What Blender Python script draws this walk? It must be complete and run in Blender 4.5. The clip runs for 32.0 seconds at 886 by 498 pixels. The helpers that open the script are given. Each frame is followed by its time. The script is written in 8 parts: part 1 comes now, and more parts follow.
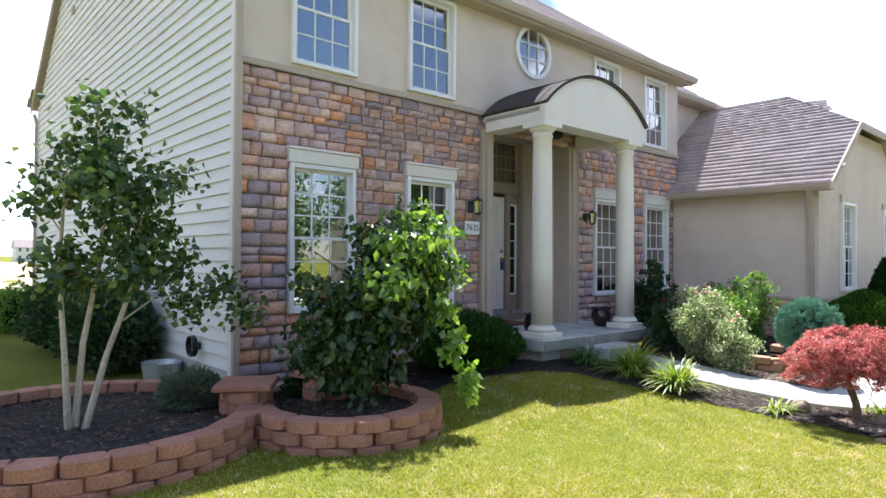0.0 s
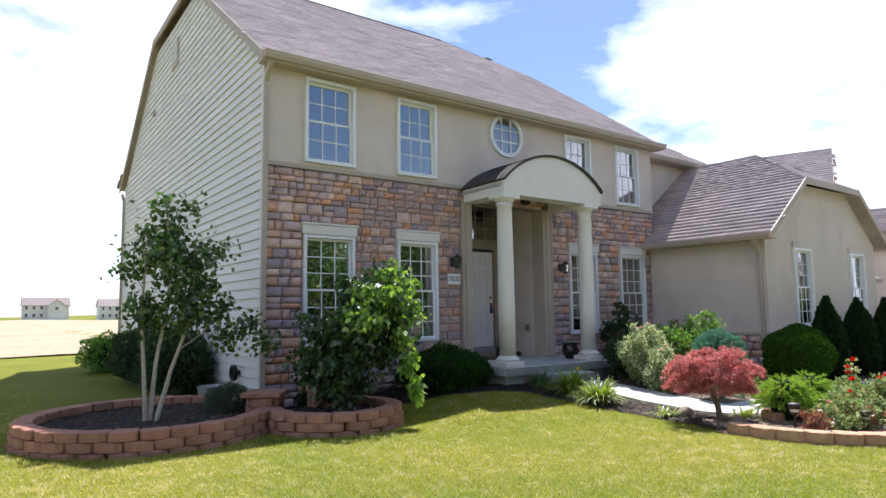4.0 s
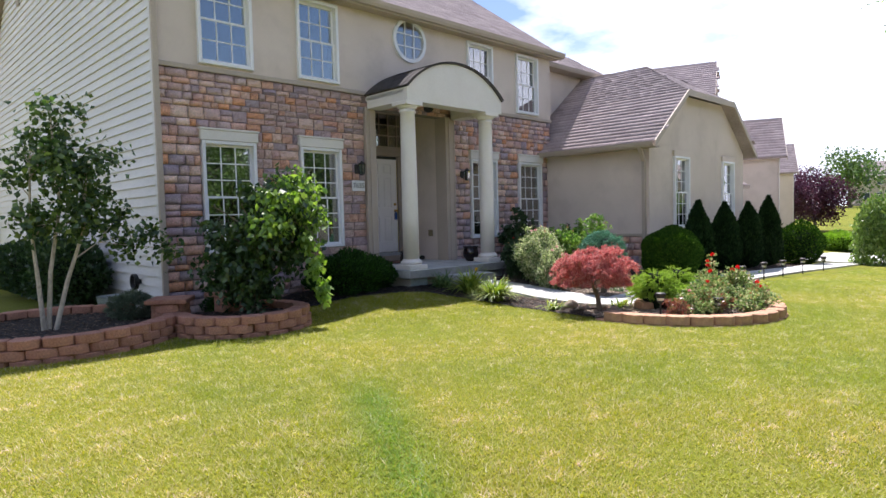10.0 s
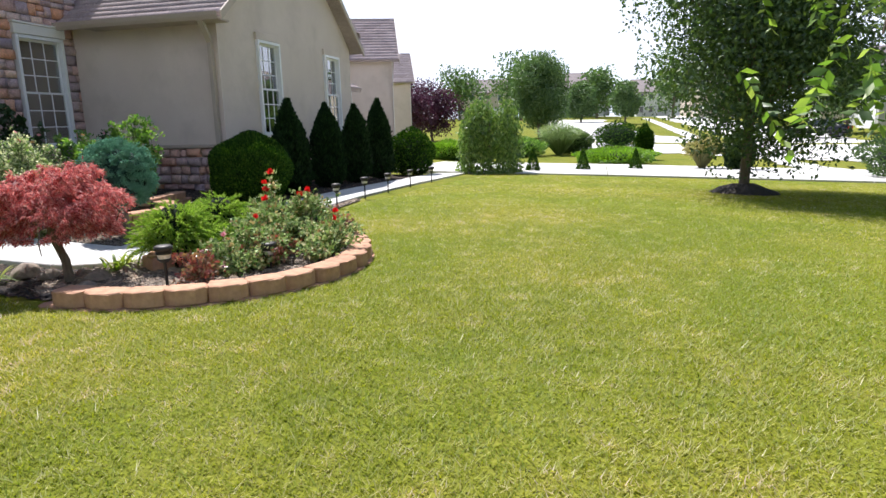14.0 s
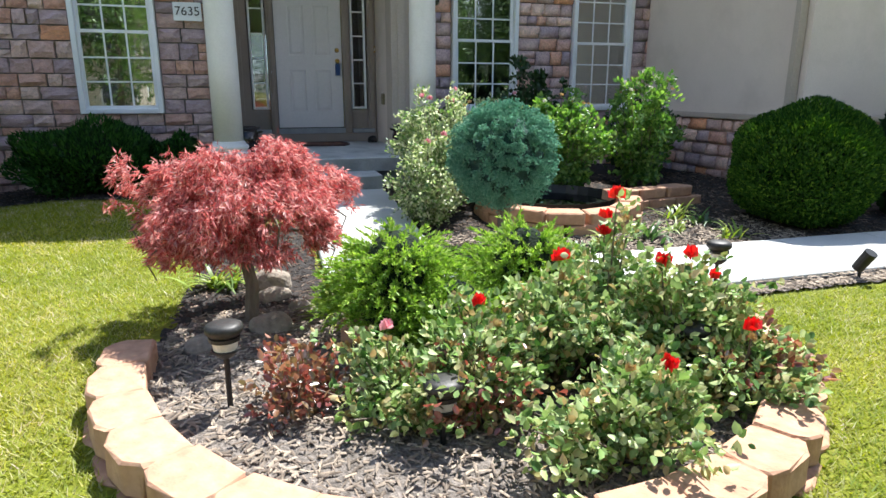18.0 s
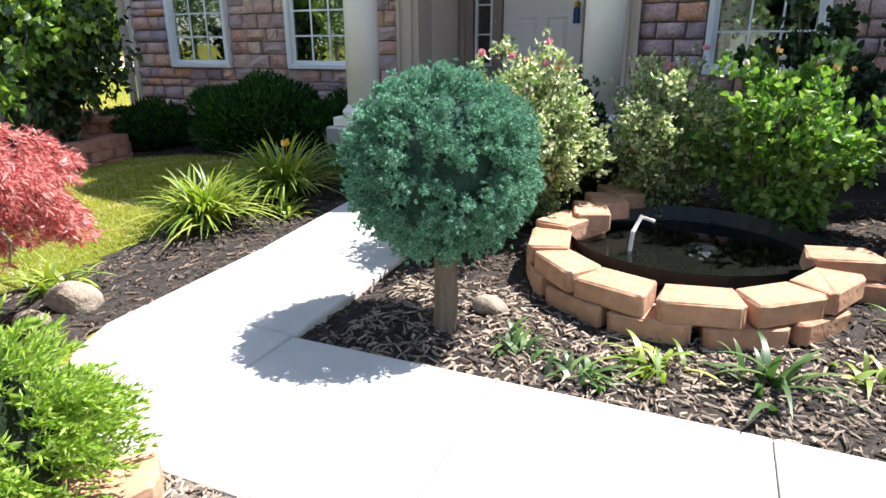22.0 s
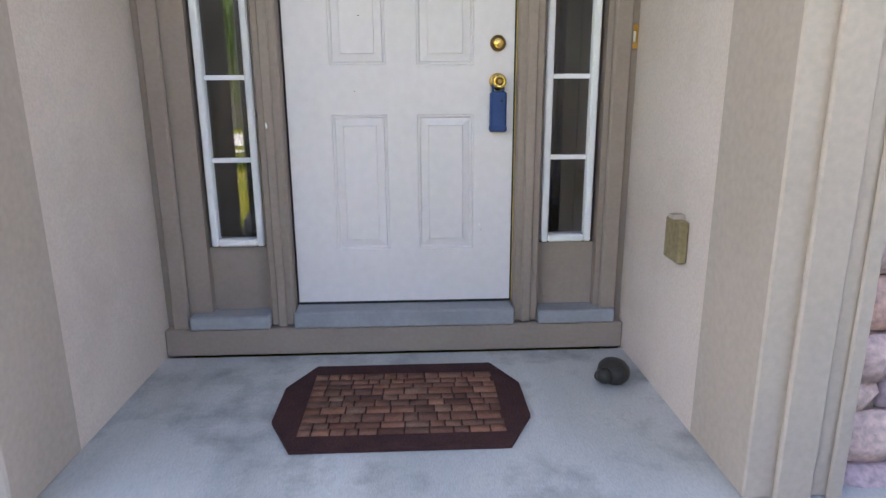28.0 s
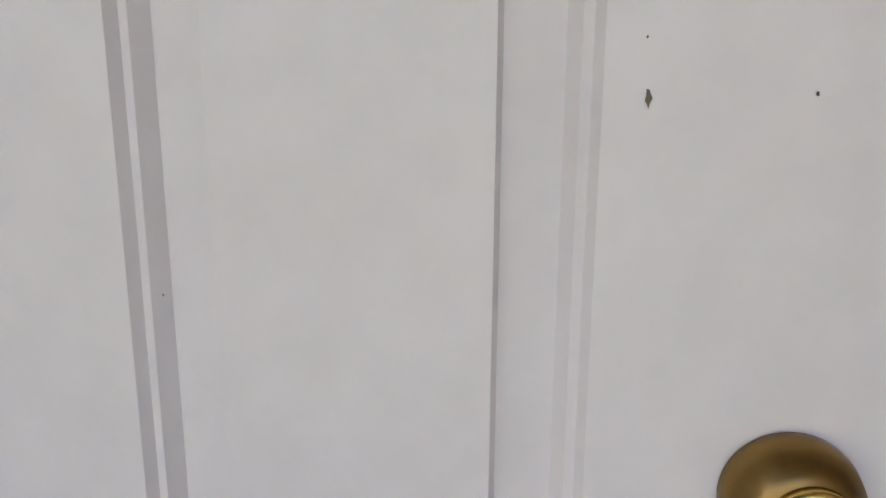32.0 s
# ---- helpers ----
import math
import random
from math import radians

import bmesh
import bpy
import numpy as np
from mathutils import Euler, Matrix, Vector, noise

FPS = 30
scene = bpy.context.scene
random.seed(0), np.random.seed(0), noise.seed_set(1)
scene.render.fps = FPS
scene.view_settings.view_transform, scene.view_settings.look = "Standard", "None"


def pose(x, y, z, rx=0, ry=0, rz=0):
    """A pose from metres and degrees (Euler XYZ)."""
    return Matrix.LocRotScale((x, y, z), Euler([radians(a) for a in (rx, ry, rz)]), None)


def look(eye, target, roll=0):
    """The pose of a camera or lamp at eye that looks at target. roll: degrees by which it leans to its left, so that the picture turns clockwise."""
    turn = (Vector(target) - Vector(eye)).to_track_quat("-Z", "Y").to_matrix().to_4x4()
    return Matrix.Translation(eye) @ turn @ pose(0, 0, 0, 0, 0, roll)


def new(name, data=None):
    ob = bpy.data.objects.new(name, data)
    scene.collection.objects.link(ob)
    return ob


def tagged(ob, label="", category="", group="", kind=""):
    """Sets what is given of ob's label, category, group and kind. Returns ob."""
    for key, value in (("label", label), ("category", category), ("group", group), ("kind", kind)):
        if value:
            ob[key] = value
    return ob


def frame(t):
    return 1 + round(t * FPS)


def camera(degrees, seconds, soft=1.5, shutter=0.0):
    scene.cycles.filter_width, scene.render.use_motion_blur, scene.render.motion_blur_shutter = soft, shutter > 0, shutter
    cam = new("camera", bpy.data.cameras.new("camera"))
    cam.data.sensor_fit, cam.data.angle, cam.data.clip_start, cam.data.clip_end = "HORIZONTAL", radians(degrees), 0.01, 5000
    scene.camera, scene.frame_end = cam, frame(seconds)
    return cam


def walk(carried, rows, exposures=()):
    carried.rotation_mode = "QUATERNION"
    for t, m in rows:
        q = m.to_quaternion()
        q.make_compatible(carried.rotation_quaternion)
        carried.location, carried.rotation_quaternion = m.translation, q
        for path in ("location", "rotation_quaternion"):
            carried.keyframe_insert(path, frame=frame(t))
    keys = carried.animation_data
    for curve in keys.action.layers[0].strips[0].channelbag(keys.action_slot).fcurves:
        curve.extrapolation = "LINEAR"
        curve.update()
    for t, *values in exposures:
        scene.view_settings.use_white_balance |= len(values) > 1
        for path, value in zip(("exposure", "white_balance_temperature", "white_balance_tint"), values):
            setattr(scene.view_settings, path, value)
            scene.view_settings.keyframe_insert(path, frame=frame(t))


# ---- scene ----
cam = camera(70.82, 32.0)
PATH = [
    (0, (-2.878, -6.735, 1.574), (-1.551, -5.239, 1.607), 0.38),
    (0.5, (-2.955, -7.122, 1.568), (-1.691, -5.574, 1.620), -0.34),
    (1, (-3.013, -7.515, 1.556), (-1.885, -5.863, 1.535), -0.15),
    (1.5, (-3.157, -7.917, 1.527), (-2.078, -6.236, 1.449), -2.09),
    (2, (-3.138, -8.299, 1.488), (-2.005, -6.651, 1.477), -1.99),
    (2.5, (-3.183, -8.645, 1.456), (-1.985, -7.046, 1.538), -1.28),
    (3, (-3.294, -8.915, 1.451), (-2.040, -7.363, 1.578), -1.22),
    (3.5, (-3.314, -9.170, 1.460), (-2.124, -7.574, 1.646), -0.93),
    (4, (-3.377, -9.358, 1.460), (-2.207, -7.747, 1.657), -0.75),
    (4.5, (-3.459, -9.491, 1.454), (-2.279, -7.885, 1.628), -0.67),
    (5, (-3.539, -9.581, 1.446), (-2.331, -7.992, 1.575), -0.66),
    (5.5, (-3.592, -9.640, 1.439), (-2.354, -8.071, 1.512), -0.67),
    (6, (-3.597, -9.681, 1.436), (-2.337, -8.127, 1.456), -0.69),
    (6.5, (-3.617, -9.654, 1.433), (-2.335, -8.120, 1.399), -0.65),
    (7, (-3.613, -9.658, 1.428), (-2.298, -8.153, 1.372), -0.33),
    (7.5, (-3.612, -9.647, 1.427), (-2.297, -8.142, 1.363), -0.42),
    (8, (-3.619, -9.650, 1.428), (-2.290, -8.157, 1.347), -0.44),
    (8.5, (-3.636, -9.644, 1.429), (-2.288, -8.170, 1.333), -0.31),
    (9, (-3.623, -9.646, 1.432), (-2.282, -8.164, 1.371), -0.46),
    (9.5, (-3.608, -9.646, 1.438), (-2.298, -8.135, 1.453), -0.69),
    (10, (-3.545, -9.617, 1.407), (-2.147, -8.190, 1.306), -1.42),
    (10.5, (-3.336, -9.597, 1.342), (-1.698, -8.494, 1.026), -1.23),
    (11, (-3.004, -9.536, 1.304), (-1.219, -8.762, 0.841), 0.78),
    (11.5, (-2.527, -9.390, 1.291), (-0.657, -8.927, 0.753), 0.21),
    (12, (-1.982, -9.279, 1.284), (-0.048, -9.045, 0.833), 1.17),
    (12.5, (-1.441, -9.161, 1.260), (0.496, -8.989, 0.793), -0.42),
    (13, (-0.862, -9.096, 1.230), (1.059, -8.773, 0.774), -0.17),
    (13.5, (-0.263, -9.027, 1.209), (1.644, -8.583, 0.804), -1.46),
    (14, (0.264, -8.921, 1.191), (2.163, -8.437, 0.792), -1.45),
    (14.5, (0.750, -8.797, 1.175), (2.637, -8.289, 0.751), -0.72),
    (15, (1.222, -8.676, 1.163), (3.077, -8.092, 0.697), 0.17),
    (15.5, (1.709, -8.579, 1.159), (3.482, -7.807, 0.646), 0.62),
    (16, (2.241, -8.524, 1.167), (3.811, -7.414, 0.614), 0.07),
    (16.5, (2.745, -8.479, 1.184), (3.959, -6.989, 0.631), 1.19),
    (17, (3.232, -8.365, 1.188), (4.125, -6.645, 0.692), -0.66),
    (17.5, (3.716, -8.233, 1.192), (4.394, -6.402, 0.761), 0.54),
    (18, (4.254, -8.079, 1.168), (4.809, -6.221, 0.679), 0.09),
    (18.5, (4.850, -7.940, 1.197), (5.521, -6.105, 0.770), -0.39),
    (19, (5.318, -7.818, 1.206), (5.841, -5.960, 0.681), 0.67),
    (19.5, (5.734, -7.655, 1.226), (6.149, -5.771, 0.699), -0.43),
    (20, (6.102, -7.491, 1.210), (6.344, -5.592, 0.630), 1.09),
    (20.5, (6.366, -7.229, 1.201), (6.439, -5.318, 0.615), 1.05),
    (21, (6.630, -6.969, 1.174), (6.354, -5.081, 0.574), 4.64),
    (21.5, (6.821, -6.593, 1.174), (6.234, -4.764, 0.616), 2.49),
    (22, (6.961, -6.123, 1.189), (6.203, -4.382, 0.562), -0.24),
    (22.5, (6.941, -5.673, 1.205), (5.828, -4.150, 0.541), 1.63),
    (23, (6.750, -5.309, 1.237), (5.394, -3.935, 0.714), 2.19),
    (23.5, (6.442, -4.979, 1.285), (5.030, -3.667, 0.750), 3.16),
    (24, (6.152, -4.597, 1.345), (4.783, -3.210, 0.895), 0.66),
    (24.5, (5.827, -4.398, 1.370), (4.763, -2.798, 0.816), -2.85),
    (25, (5.512, -4.119, 1.358), (4.754, -2.340, 0.850), -1.65),
    (25.5, (5.223, -3.816, 1.364), (4.788, -1.939, 0.827), -4.97),
    (26, (5.105, -3.429, 1.357), (4.915, -1.509, 0.829), -1.50),
    (26.5, (5.012, -3.002, 1.373), (4.952, -1.052, 0.930), -1.78),
    (27, (5.004, -2.513, 1.417), (5.036, -0.560, 0.986), -1.37),
    (27.5, (5.046, -1.999, 1.476), (5.127, -0.054, 1.018), -0.73),
    (28, (5.104, -1.495, 1.547), (5.187, 0.442, 1.055), -0.32),
    (28.5, (5.143, -1.038, 1.624), (5.180, 0.898, 1.124), -0.61),
    (29, (5.128, -0.663, 1.707), (5.067, 1.285, 1.257), -2.06),
    (29.5, (5.111, -0.337, 1.784), (5.113, 1.599, 1.283), -2.13),
    (30, (5.153, 0.023, 1.805), (5.111, 1.968, 1.341), -0.75),
    (30.5, (5.199, 0.377, 1.844), (5.249, 2.348, 1.507), -0.85),
    (31, (5.274, 0.609, 1.855), (5.119, 2.587, 1.602), 2.18),
    (31.5, (5.306, 0.727, 1.891), (5.086, 2.693, 1.598), 0.39),
    (32, (5.300, 0.759, 1.891), (5.087, 2.712, 1.518), 0.29),
]
EXPOSURES = ((0.0, 1.42, 6050, 16), (1.0, 1.15, 6050, 16), (3.0, 0.97, 6050, 16), (6.0, 0.97, 6050, 18), (7.5, 1.04, 6100, 20), (9.0, 1.08, 6150, 20), (12.0, 0.72, 6200, 18), (16.0, 0.8, 6000, 11), (17.0, 0.92, 6000, 9), (18.0, 1.32, 5950, 9), (20.0, 1.32, 6150, 12), (22.0, 1.42, 6200, 13), (24.0, 1.75, 6250, 14), (25.0, 2.08, 6300, 13), (26.0, 2.52, 6350, 15), (28.5, 3.06, 6500, 19), (30.0, 3.02, 6550, 20), (32.0, 2.82, 6600, 21))
walk(cam, [(t, look(eye, target, roll)) for t, eye, target, roll in PATH], EXPOSURES)

# ---- light ----
world = bpy.data.worlds.new("world")
scene.world = world
world.use_nodes = True
wt = world.node_tree
bg = wt.nodes["Background"]
sky = wt.nodes.new("ShaderNodeTexSky")
sky.sky_type = "NISHITA"
sky.sun_disc = False
SUN_FROM = Vector((0.44, 0.39, 1.0)).normalized()
sky.sun_elevation = math.asin(SUN_FROM.z)
sky.sun_rotation = math.atan2(SUN_FROM.x, SUN_FROM.y)
sky.air_density, sky.dust_density, sky.ozone_density = 1.0, 0.4, 2.2
wc = wt.nodes.new("ShaderNodeTexCoord")
wmap = wt.nodes.new("ShaderNodeMapping")
wmap.inputs["Scale"].default_value = (1.0, 1.0, 2.6)
wt.links.new(wc.outputs["Generated"], wmap.inputs["Vector"])
wn = wt.nodes.new("ShaderNodeTexNoise")
wn.inputs["Scale"].default_value, wn.inputs["Detail"].default_value, wn.inputs["Roughness"].default_value = 2.1, 7.0, 0.55
wt.links.new(wmap.outputs["Vector"], wn.inputs["Vector"])
wr = wt.nodes.new("ShaderNodeValToRGB")
wr.color_ramp.elements[0].position, wr.color_ramp.elements[1].position = 0.50, 0.60
wm = wt.nodes.new("ShaderNodeMix")
wm.data_type = "RGBA"
wsep = wt.nodes.new("ShaderNodeSeparateXYZ")
wt.links.new(wc.outputs["Generated"], wsep.inputs["Vector"])
whz = wt.nodes.new("ShaderNodeMapRange")
whz.inputs["From Min"].default_value, whz.inputs["From Max"].default_value = 0.28, 0.06
wt.links.new(wsep.outputs["Z"], whz.inputs["Value"])
wmax = wt.nodes.new("ShaderNodeMath")
wmax.operation = "MAXIMUM"
# haze and cloud are thick towards the sun and thin away from it
wdot = wt.nodes.new("ShaderNodeVectorMath")
wdot.operation = "DOT_PRODUCT"
wt.links.new(wc.outputs["Generated"], wdot.inputs[0])
wdot.inputs[1].default_value = Vector((SUN_FROM.x, SUN_FROM.y, 0)).normalized()
wside = wt.nodes.new("ShaderNodeMapRange")
wside.interpolation_type = "SMOOTHSTEP"
wside.inputs["From Min"].default_value, wside.inputs["From Max"].default_value = -0.25, 0.45
wt.links.new(wdot.outputs["Value"], wside.inputs["Value"])
whaze = wt.nodes.new("ShaderNodeMath")
whaze.operation = "MULTIPLY"
wt.links.new(whz.outputs["Result"], whaze.inputs[0])
wt.links.new(wside.outputs["Result"], whaze.inputs[1])
wmore = wt.nodes.new("ShaderNodeMath")
wmore.operation = "MULTIPLY_ADD"
wt.links.new(wside.outputs["Result"], wmore.inputs[0])
wmore.inputs[1].default_value = 0.10
wt.links.new(wn.outputs["Fac"], wmore.inputs[2])
wtop = wt.nodes.new("ShaderNodeMapRange")
wtop.inputs["From Min"].default_value, wtop.inputs["From Max"].default_value = 0.45, 0.85
wtop.inputs["To Max"].default_value = 0.09
wt.links.new(wsep.outputs["Z"], wtop.inputs["Value"])
wless = wt.nodes.new("ShaderNodeMath")
wless.operation = "SUBTRACT"
wt.links.new(wmore.outputs[0], wless.inputs[0])
wt.links.new(wtop.outputs["Result"], wless.inputs[1])
wt.links.new(wless.outputs[0], wr.inputs["Fac"])
wt.links.new(whaze.outputs[0], wmax.inputs[0])
wt.links.new(wr.outputs["Color"], wmax.inputs[1])
wt.links.new(wmax.outputs[0], wm.inputs["Factor"])
wt.links.new(sky.outputs["Color"], wm.inputs["A"])
wm.inputs["B"].default_value = (9.6, 10.3, 11.4, 1)
wt.links.new(wm.outputs["Result"], bg.inputs["Color"])
bg.inputs["Strength"].default_value = 0.078

sun = new("sun", bpy.data.lights.new("sun", "SUN"))
sun.data.energy, sun.data.angle, sun.data.color = 5.0, radians(0.55), (1.0, 0.95, 0.87)
sun.matrix_world = look((0, 0, 30), Vector((0, 0, 30)) - SUN_FROM)


# ---- materials ----
def link(t, a, b):
    t.links.new(a, b)


def mat(name, c1, c2, rough=0.8, scale=3.0, fine=60.0, bump=0.2, metal=0.0, rnd=0.0, ramp=None, dirt=None, stretch=(1, 1, 1), spec=0.4, grain=0.18):
    m = bpy.data.materials.new(name)
    m.use_nodes = True
    t = m.node_tree
    p = t.nodes["Principled BSDF"]
    p.inputs["Roughness"].default_value, p.inputs["Metallic"].default_value = rough, metal
    p.inputs["Specular IOR Level"].default_value = spec
    tc = t.nodes.new("ShaderNodeTexCoord")
    mp = t.nodes.new("ShaderNodeMapping")
    mp.inputs["Scale"].default_value = stretch
    link(t, tc.outputs["Object"], mp.inputs["Vector"])
    n1 = t.nodes.new("ShaderNodeTexNoise")
    n1.inputs["Scale"].default_value, n1.inputs["Detail"].default_value = scale, 5
    link(t, mp.outputs["Vector"], n1.inputs["Vector"])
    n2 = t.nodes.new("ShaderNodeTexNoise")
    n2.inputs["Scale"].default_value, n2.inputs["Detail"].default_value = fine, 4
    link(t, mp.outputs["Vector"], n2.inputs["Vector"])
    mr = t.nodes.new("ShaderNodeMapRange")
    mr.inputs["From Min"].default_value, mr.inputs["From Max"].default_value = 0.32, 0.68
    link(t, n1.outputs["Fac"], mr.inputs["Value"])
    mx = t.nodes.new("ShaderNodeMix")
    mx.data_type = "RGBA"
    link(t, mr.outputs["Result"], mx.inputs["Factor"])
    mx.inputs["A"].default_value, mx.inputs["B"].default_value = (*c1, 1), (*c2, 1)
    colour = mx.outputs["Result"]
    if ramp:
        oi = t.nodes.new("ShaderNodeObjectInfo")
        ge = t.nodes.new("ShaderNodeNewGeometry")
        ad = t.nodes.new("ShaderNodeMath")
        link(t, oi.outputs["Random"], ad.inputs[0])
        link(t, ge.outputs["Random Per Island"], ad.inputs[1])
        fr = t.nodes.new("ShaderNodeMath")
        fr.operation = "FRACT"
        link(t, ad.outputs[0], fr.inputs[0])
        cr = t.nodes.new("ShaderNodeValToRGB")
        cr.color_ramp.interpolation = "LINEAR"
        while len(cr.color_ramp.elements) < len(ramp):
            cr.color_ramp.elements.new(0.5)
        for i, c in enumerate(ramp):
            cr.color_ramp.elements[i].position = i / (len(ramp) - 1)
            cr.color_ramp.elements[i].color = (*c, 1)
        link(t, fr.outputs[0], cr.inputs["Fac"])
        mu = t.nodes.new("ShaderNodeMix")
        mu.data_type, mu.blend_type = "RGBA", "MULTIPLY"
        mu.inputs["Factor"].default_value = 1
        link(t, colour, mu.inputs["A"])
        link(t, cr.outputs["Color"], mu.inputs["B"])
        colour = mu.outputs["Result"]
    if rnd:
        oi = t.nodes.new("ShaderNodeObjectInfo")
        hv = t.nodes.new("ShaderNodeHueSaturation")
        m2 = t.nodes.new("ShaderNodeMapRange")
        m2.inputs["To Min"].default_value, m2.inputs["To Max"].default_value = 1 - rnd, 1 + rnd
        link(t, oi.outputs["Random"], m2.inputs["Value"])
        link(t, m2.outputs["Result"], hv.inputs["Value"])
        link(t, colour, hv.inputs["Color"])
        colour = hv.outputs["Color"]
    hs = t.nodes.new("ShaderNodeHueSaturation")
    m3 = t.nodes.new("ShaderNodeMapRange")
    m3.inputs["From Min"].default_value, m3.inputs["From Max"].default_value = 0.3, 0.7
    m3.inputs["To Min"].default_value, m3.inputs["To Max"].default_value = 1 - grain, 1 + grain
    link(t, n2.outputs["Fac"], m3.inputs["Value"])
    link(t, m3.outputs["Result"], hs.inputs["Value"])
    link(t, colour, hs.inputs["Color"])
    colour = hs.outputs["Color"]
    if dirt:
        nd = t.nodes.new("ShaderNodeTexNoise")
        nd.inputs["Scale"].default_value, nd.inputs["Detail"].default_value, nd.inputs["Roughness"].default_value = dirt[1], 8, 0.65
        link(t, tc.outputs["Object"], nd.inputs["Vector"])
        md = t.nodes.new("ShaderNodeMapRange")
        md.inputs["From Min"].default_value, md.inputs["From Max"].default_value = 0.5, 0.72
        md.inputs["To Max"].default_value = dirt[2]
        link(t, nd.outputs["Fac"], md.inputs["Value"])
        mz = t.nodes.new("ShaderNodeMix")
        mz.data_type = "RGBA"
        link(t, md.outputs["Result"], mz.inputs["Factor"])
        link(t, colour, mz.inputs["A"])
        mz.inputs["B"].default_value = (*dirt[0], 1)
        colour = mz.outputs["Result"]
    link(t, colour, p.inputs["Base Color"])
    if bump:
        bp = t.nodes.new("ShaderNodeBump")
        bp.inputs["Strength"].default_value, bp.inputs["Distance"].default_value = bump, 0.01
        link(t, n2.outputs["Fac"], bp.inputs["Height"])
        link(t, bp.outputs["Normal"], p.inputs["Normal"])
    return m


def leaf_mat(name, cols, trans=0.35, rough=0.45, gloss=0.06, patchy=False):
    m = bpy.data.materials.new(name)
    m.use_nodes = True
    t = m.node_tree
    for n in list(t.nodes):
        t.nodes.remove(n)
    out = t.nodes.new("ShaderNodeOutputMaterial")
    ge = t.nodes.new("ShaderNodeNewGeometry")
    cr = t.nodes.new("ShaderNodeValToRGB")
    while len(cr.color_ramp.elements) < len(cols):
        cr.color_ramp.elements.new(0.5)
    for i, c in enumerate(cols):
        cr.color_ramp.elements[i].position = i / (len(cols) - 1)
        cr.color_ramp.elements[i].color = (*c, 1)
    link(t, ge.outputs["Random Per Island"], cr.inputs["Fac"])
    colour = cr.outputs["Color"]
    if patchy:
        tc = t.nodes.new("ShaderNodeTexCoord")
        for scale, lo, hi, a, b in ((0.45, 0.36, 0.64, (0.76, 0.85, 0.65), (1.18, 1.05, 1.3)), (4.6, 0.50, 0.68, (0.95, 0.98, 0.9), (1.42, 1.28, 2.4))):
            nz = t.nodes.new("ShaderNodeTexNoise")
            nz.inputs["Scale"].default_value, nz.inputs["Detail"].default_value = scale, 5
            link(t, tc.outputs["Object"], nz.inputs["Vector"])
            mr = t.nodes.new("ShaderNodeMapRange")
            mr.inputs["From Min"].default_value, mr.inputs["From Max"].default_value = lo, hi
            link(t, nz.outputs["Fac"], mr.inputs["Value"])
            if scale < 1:
                sx = t.nodes.new("ShaderNodeSeparateXYZ")
                link(t, tc.outputs["Object"], sx.inputs["Vector"])
                dry = t.nodes.new("ShaderNodeMapRange")
                dry.inputs["From Min"].default_value, dry.inputs["From Max"].default_value = 4.5, -2.5
                dry.inputs["To Min"].default_value, dry.inputs["To Max"].default_value = -0.04, 0.14
                link(t, sx.outputs["X"], dry.inputs["Value"])
                sm = t.nodes.new("ShaderNodeMath")
                link(t, nz.outputs["Fac"], sm.inputs[0])
                link(t, dry.outputs["Result"], sm.inputs[1])
                link(t, sm.outputs[0], mr.inputs["Value"])
            mx = t.nodes.new("ShaderNodeMix")
            mx.data_type = "RGBA"
            mx.inputs["A"].default_value, mx.inputs["B"].default_value = (*a, 1), (*b, 1)
            link(t, mr.outputs["Result"], mx.inputs["Factor"])
            mu = t.nodes.new("ShaderNodeMix")
            mu.data_type, mu.blend_type = "RGBA", "MULTIPLY"
            mu.inputs["Factor"].default_value = 1
            link(t, colour, mu.inputs["A"])
            link(t, mx.outputs["Result"], mu.inputs["B"])
            colour = mu.outputs["Result"]
    if patchy:
        factor = None
        for way, c, lo, hi in (((0.86, -0.51, 0), -2.45, 0.36, 0.04), ((-0.51, -0.86, 0), -6.4, 2.1, 1.1)):
            dt = t.nodes.new("ShaderNodeVectorMath")
            dt.operation = "DOT_PRODUCT"
            link(t, tc.outputs["Object"], dt.inputs[0])
            dt.inputs[1].default_value = way
            sh = t.nodes.new("ShaderNodeMath")
            link(t, dt.outputs["Value"], sh.inputs[0])
            sh.inputs[1].default_value = c
            ab = t.nodes.new("ShaderNodeMath")
            ab.operation = "ABSOLUTE"
            link(t, sh.outputs[0], ab.inputs[0])
            mr = t.nodes.new("ShaderNodeMapRange")
            mr.inputs["From Min"].default_value, mr.inputs["From Max"].default_value = lo, hi
            link(t, ab.outputs[0], mr.inputs["Value"])
            if factor is None:
                factor = mr.outputs["Result"]
            else:
                ml = t.nodes.new("ShaderNodeMath")
                ml.operation = "MULTIPLY"
                link(t, factor, ml.inputs[0])
                link(t, mr.outputs["Result"], ml.inputs[1])
                factor = ml.outputs[0]
        lush = t.nodes.new("ShaderNodeMix")
        lush.data_type, lush.blend_type = "RGBA", "MULTIPLY"
        link(t, factor, lush.inputs["Factor"])
        link(t, colour, lush.inputs["A"])
        lush.inputs["B"].default_value = (0.52, 0.80, 0.5, 1)
        colour = lush.outputs["Result"]
    d = t.nodes.new("ShaderNodeBsdfDiffuse")
    tr = t.nodes.new("ShaderNodeBsdfTranslucent")
    g = t.nodes.new("ShaderNodeBsdfGlossy")
    g.inputs["Roughness"].default_value = rough
    link(t, colour, d.inputs["Color"])
    hs = t.nodes.new("ShaderNodeHueSaturation")
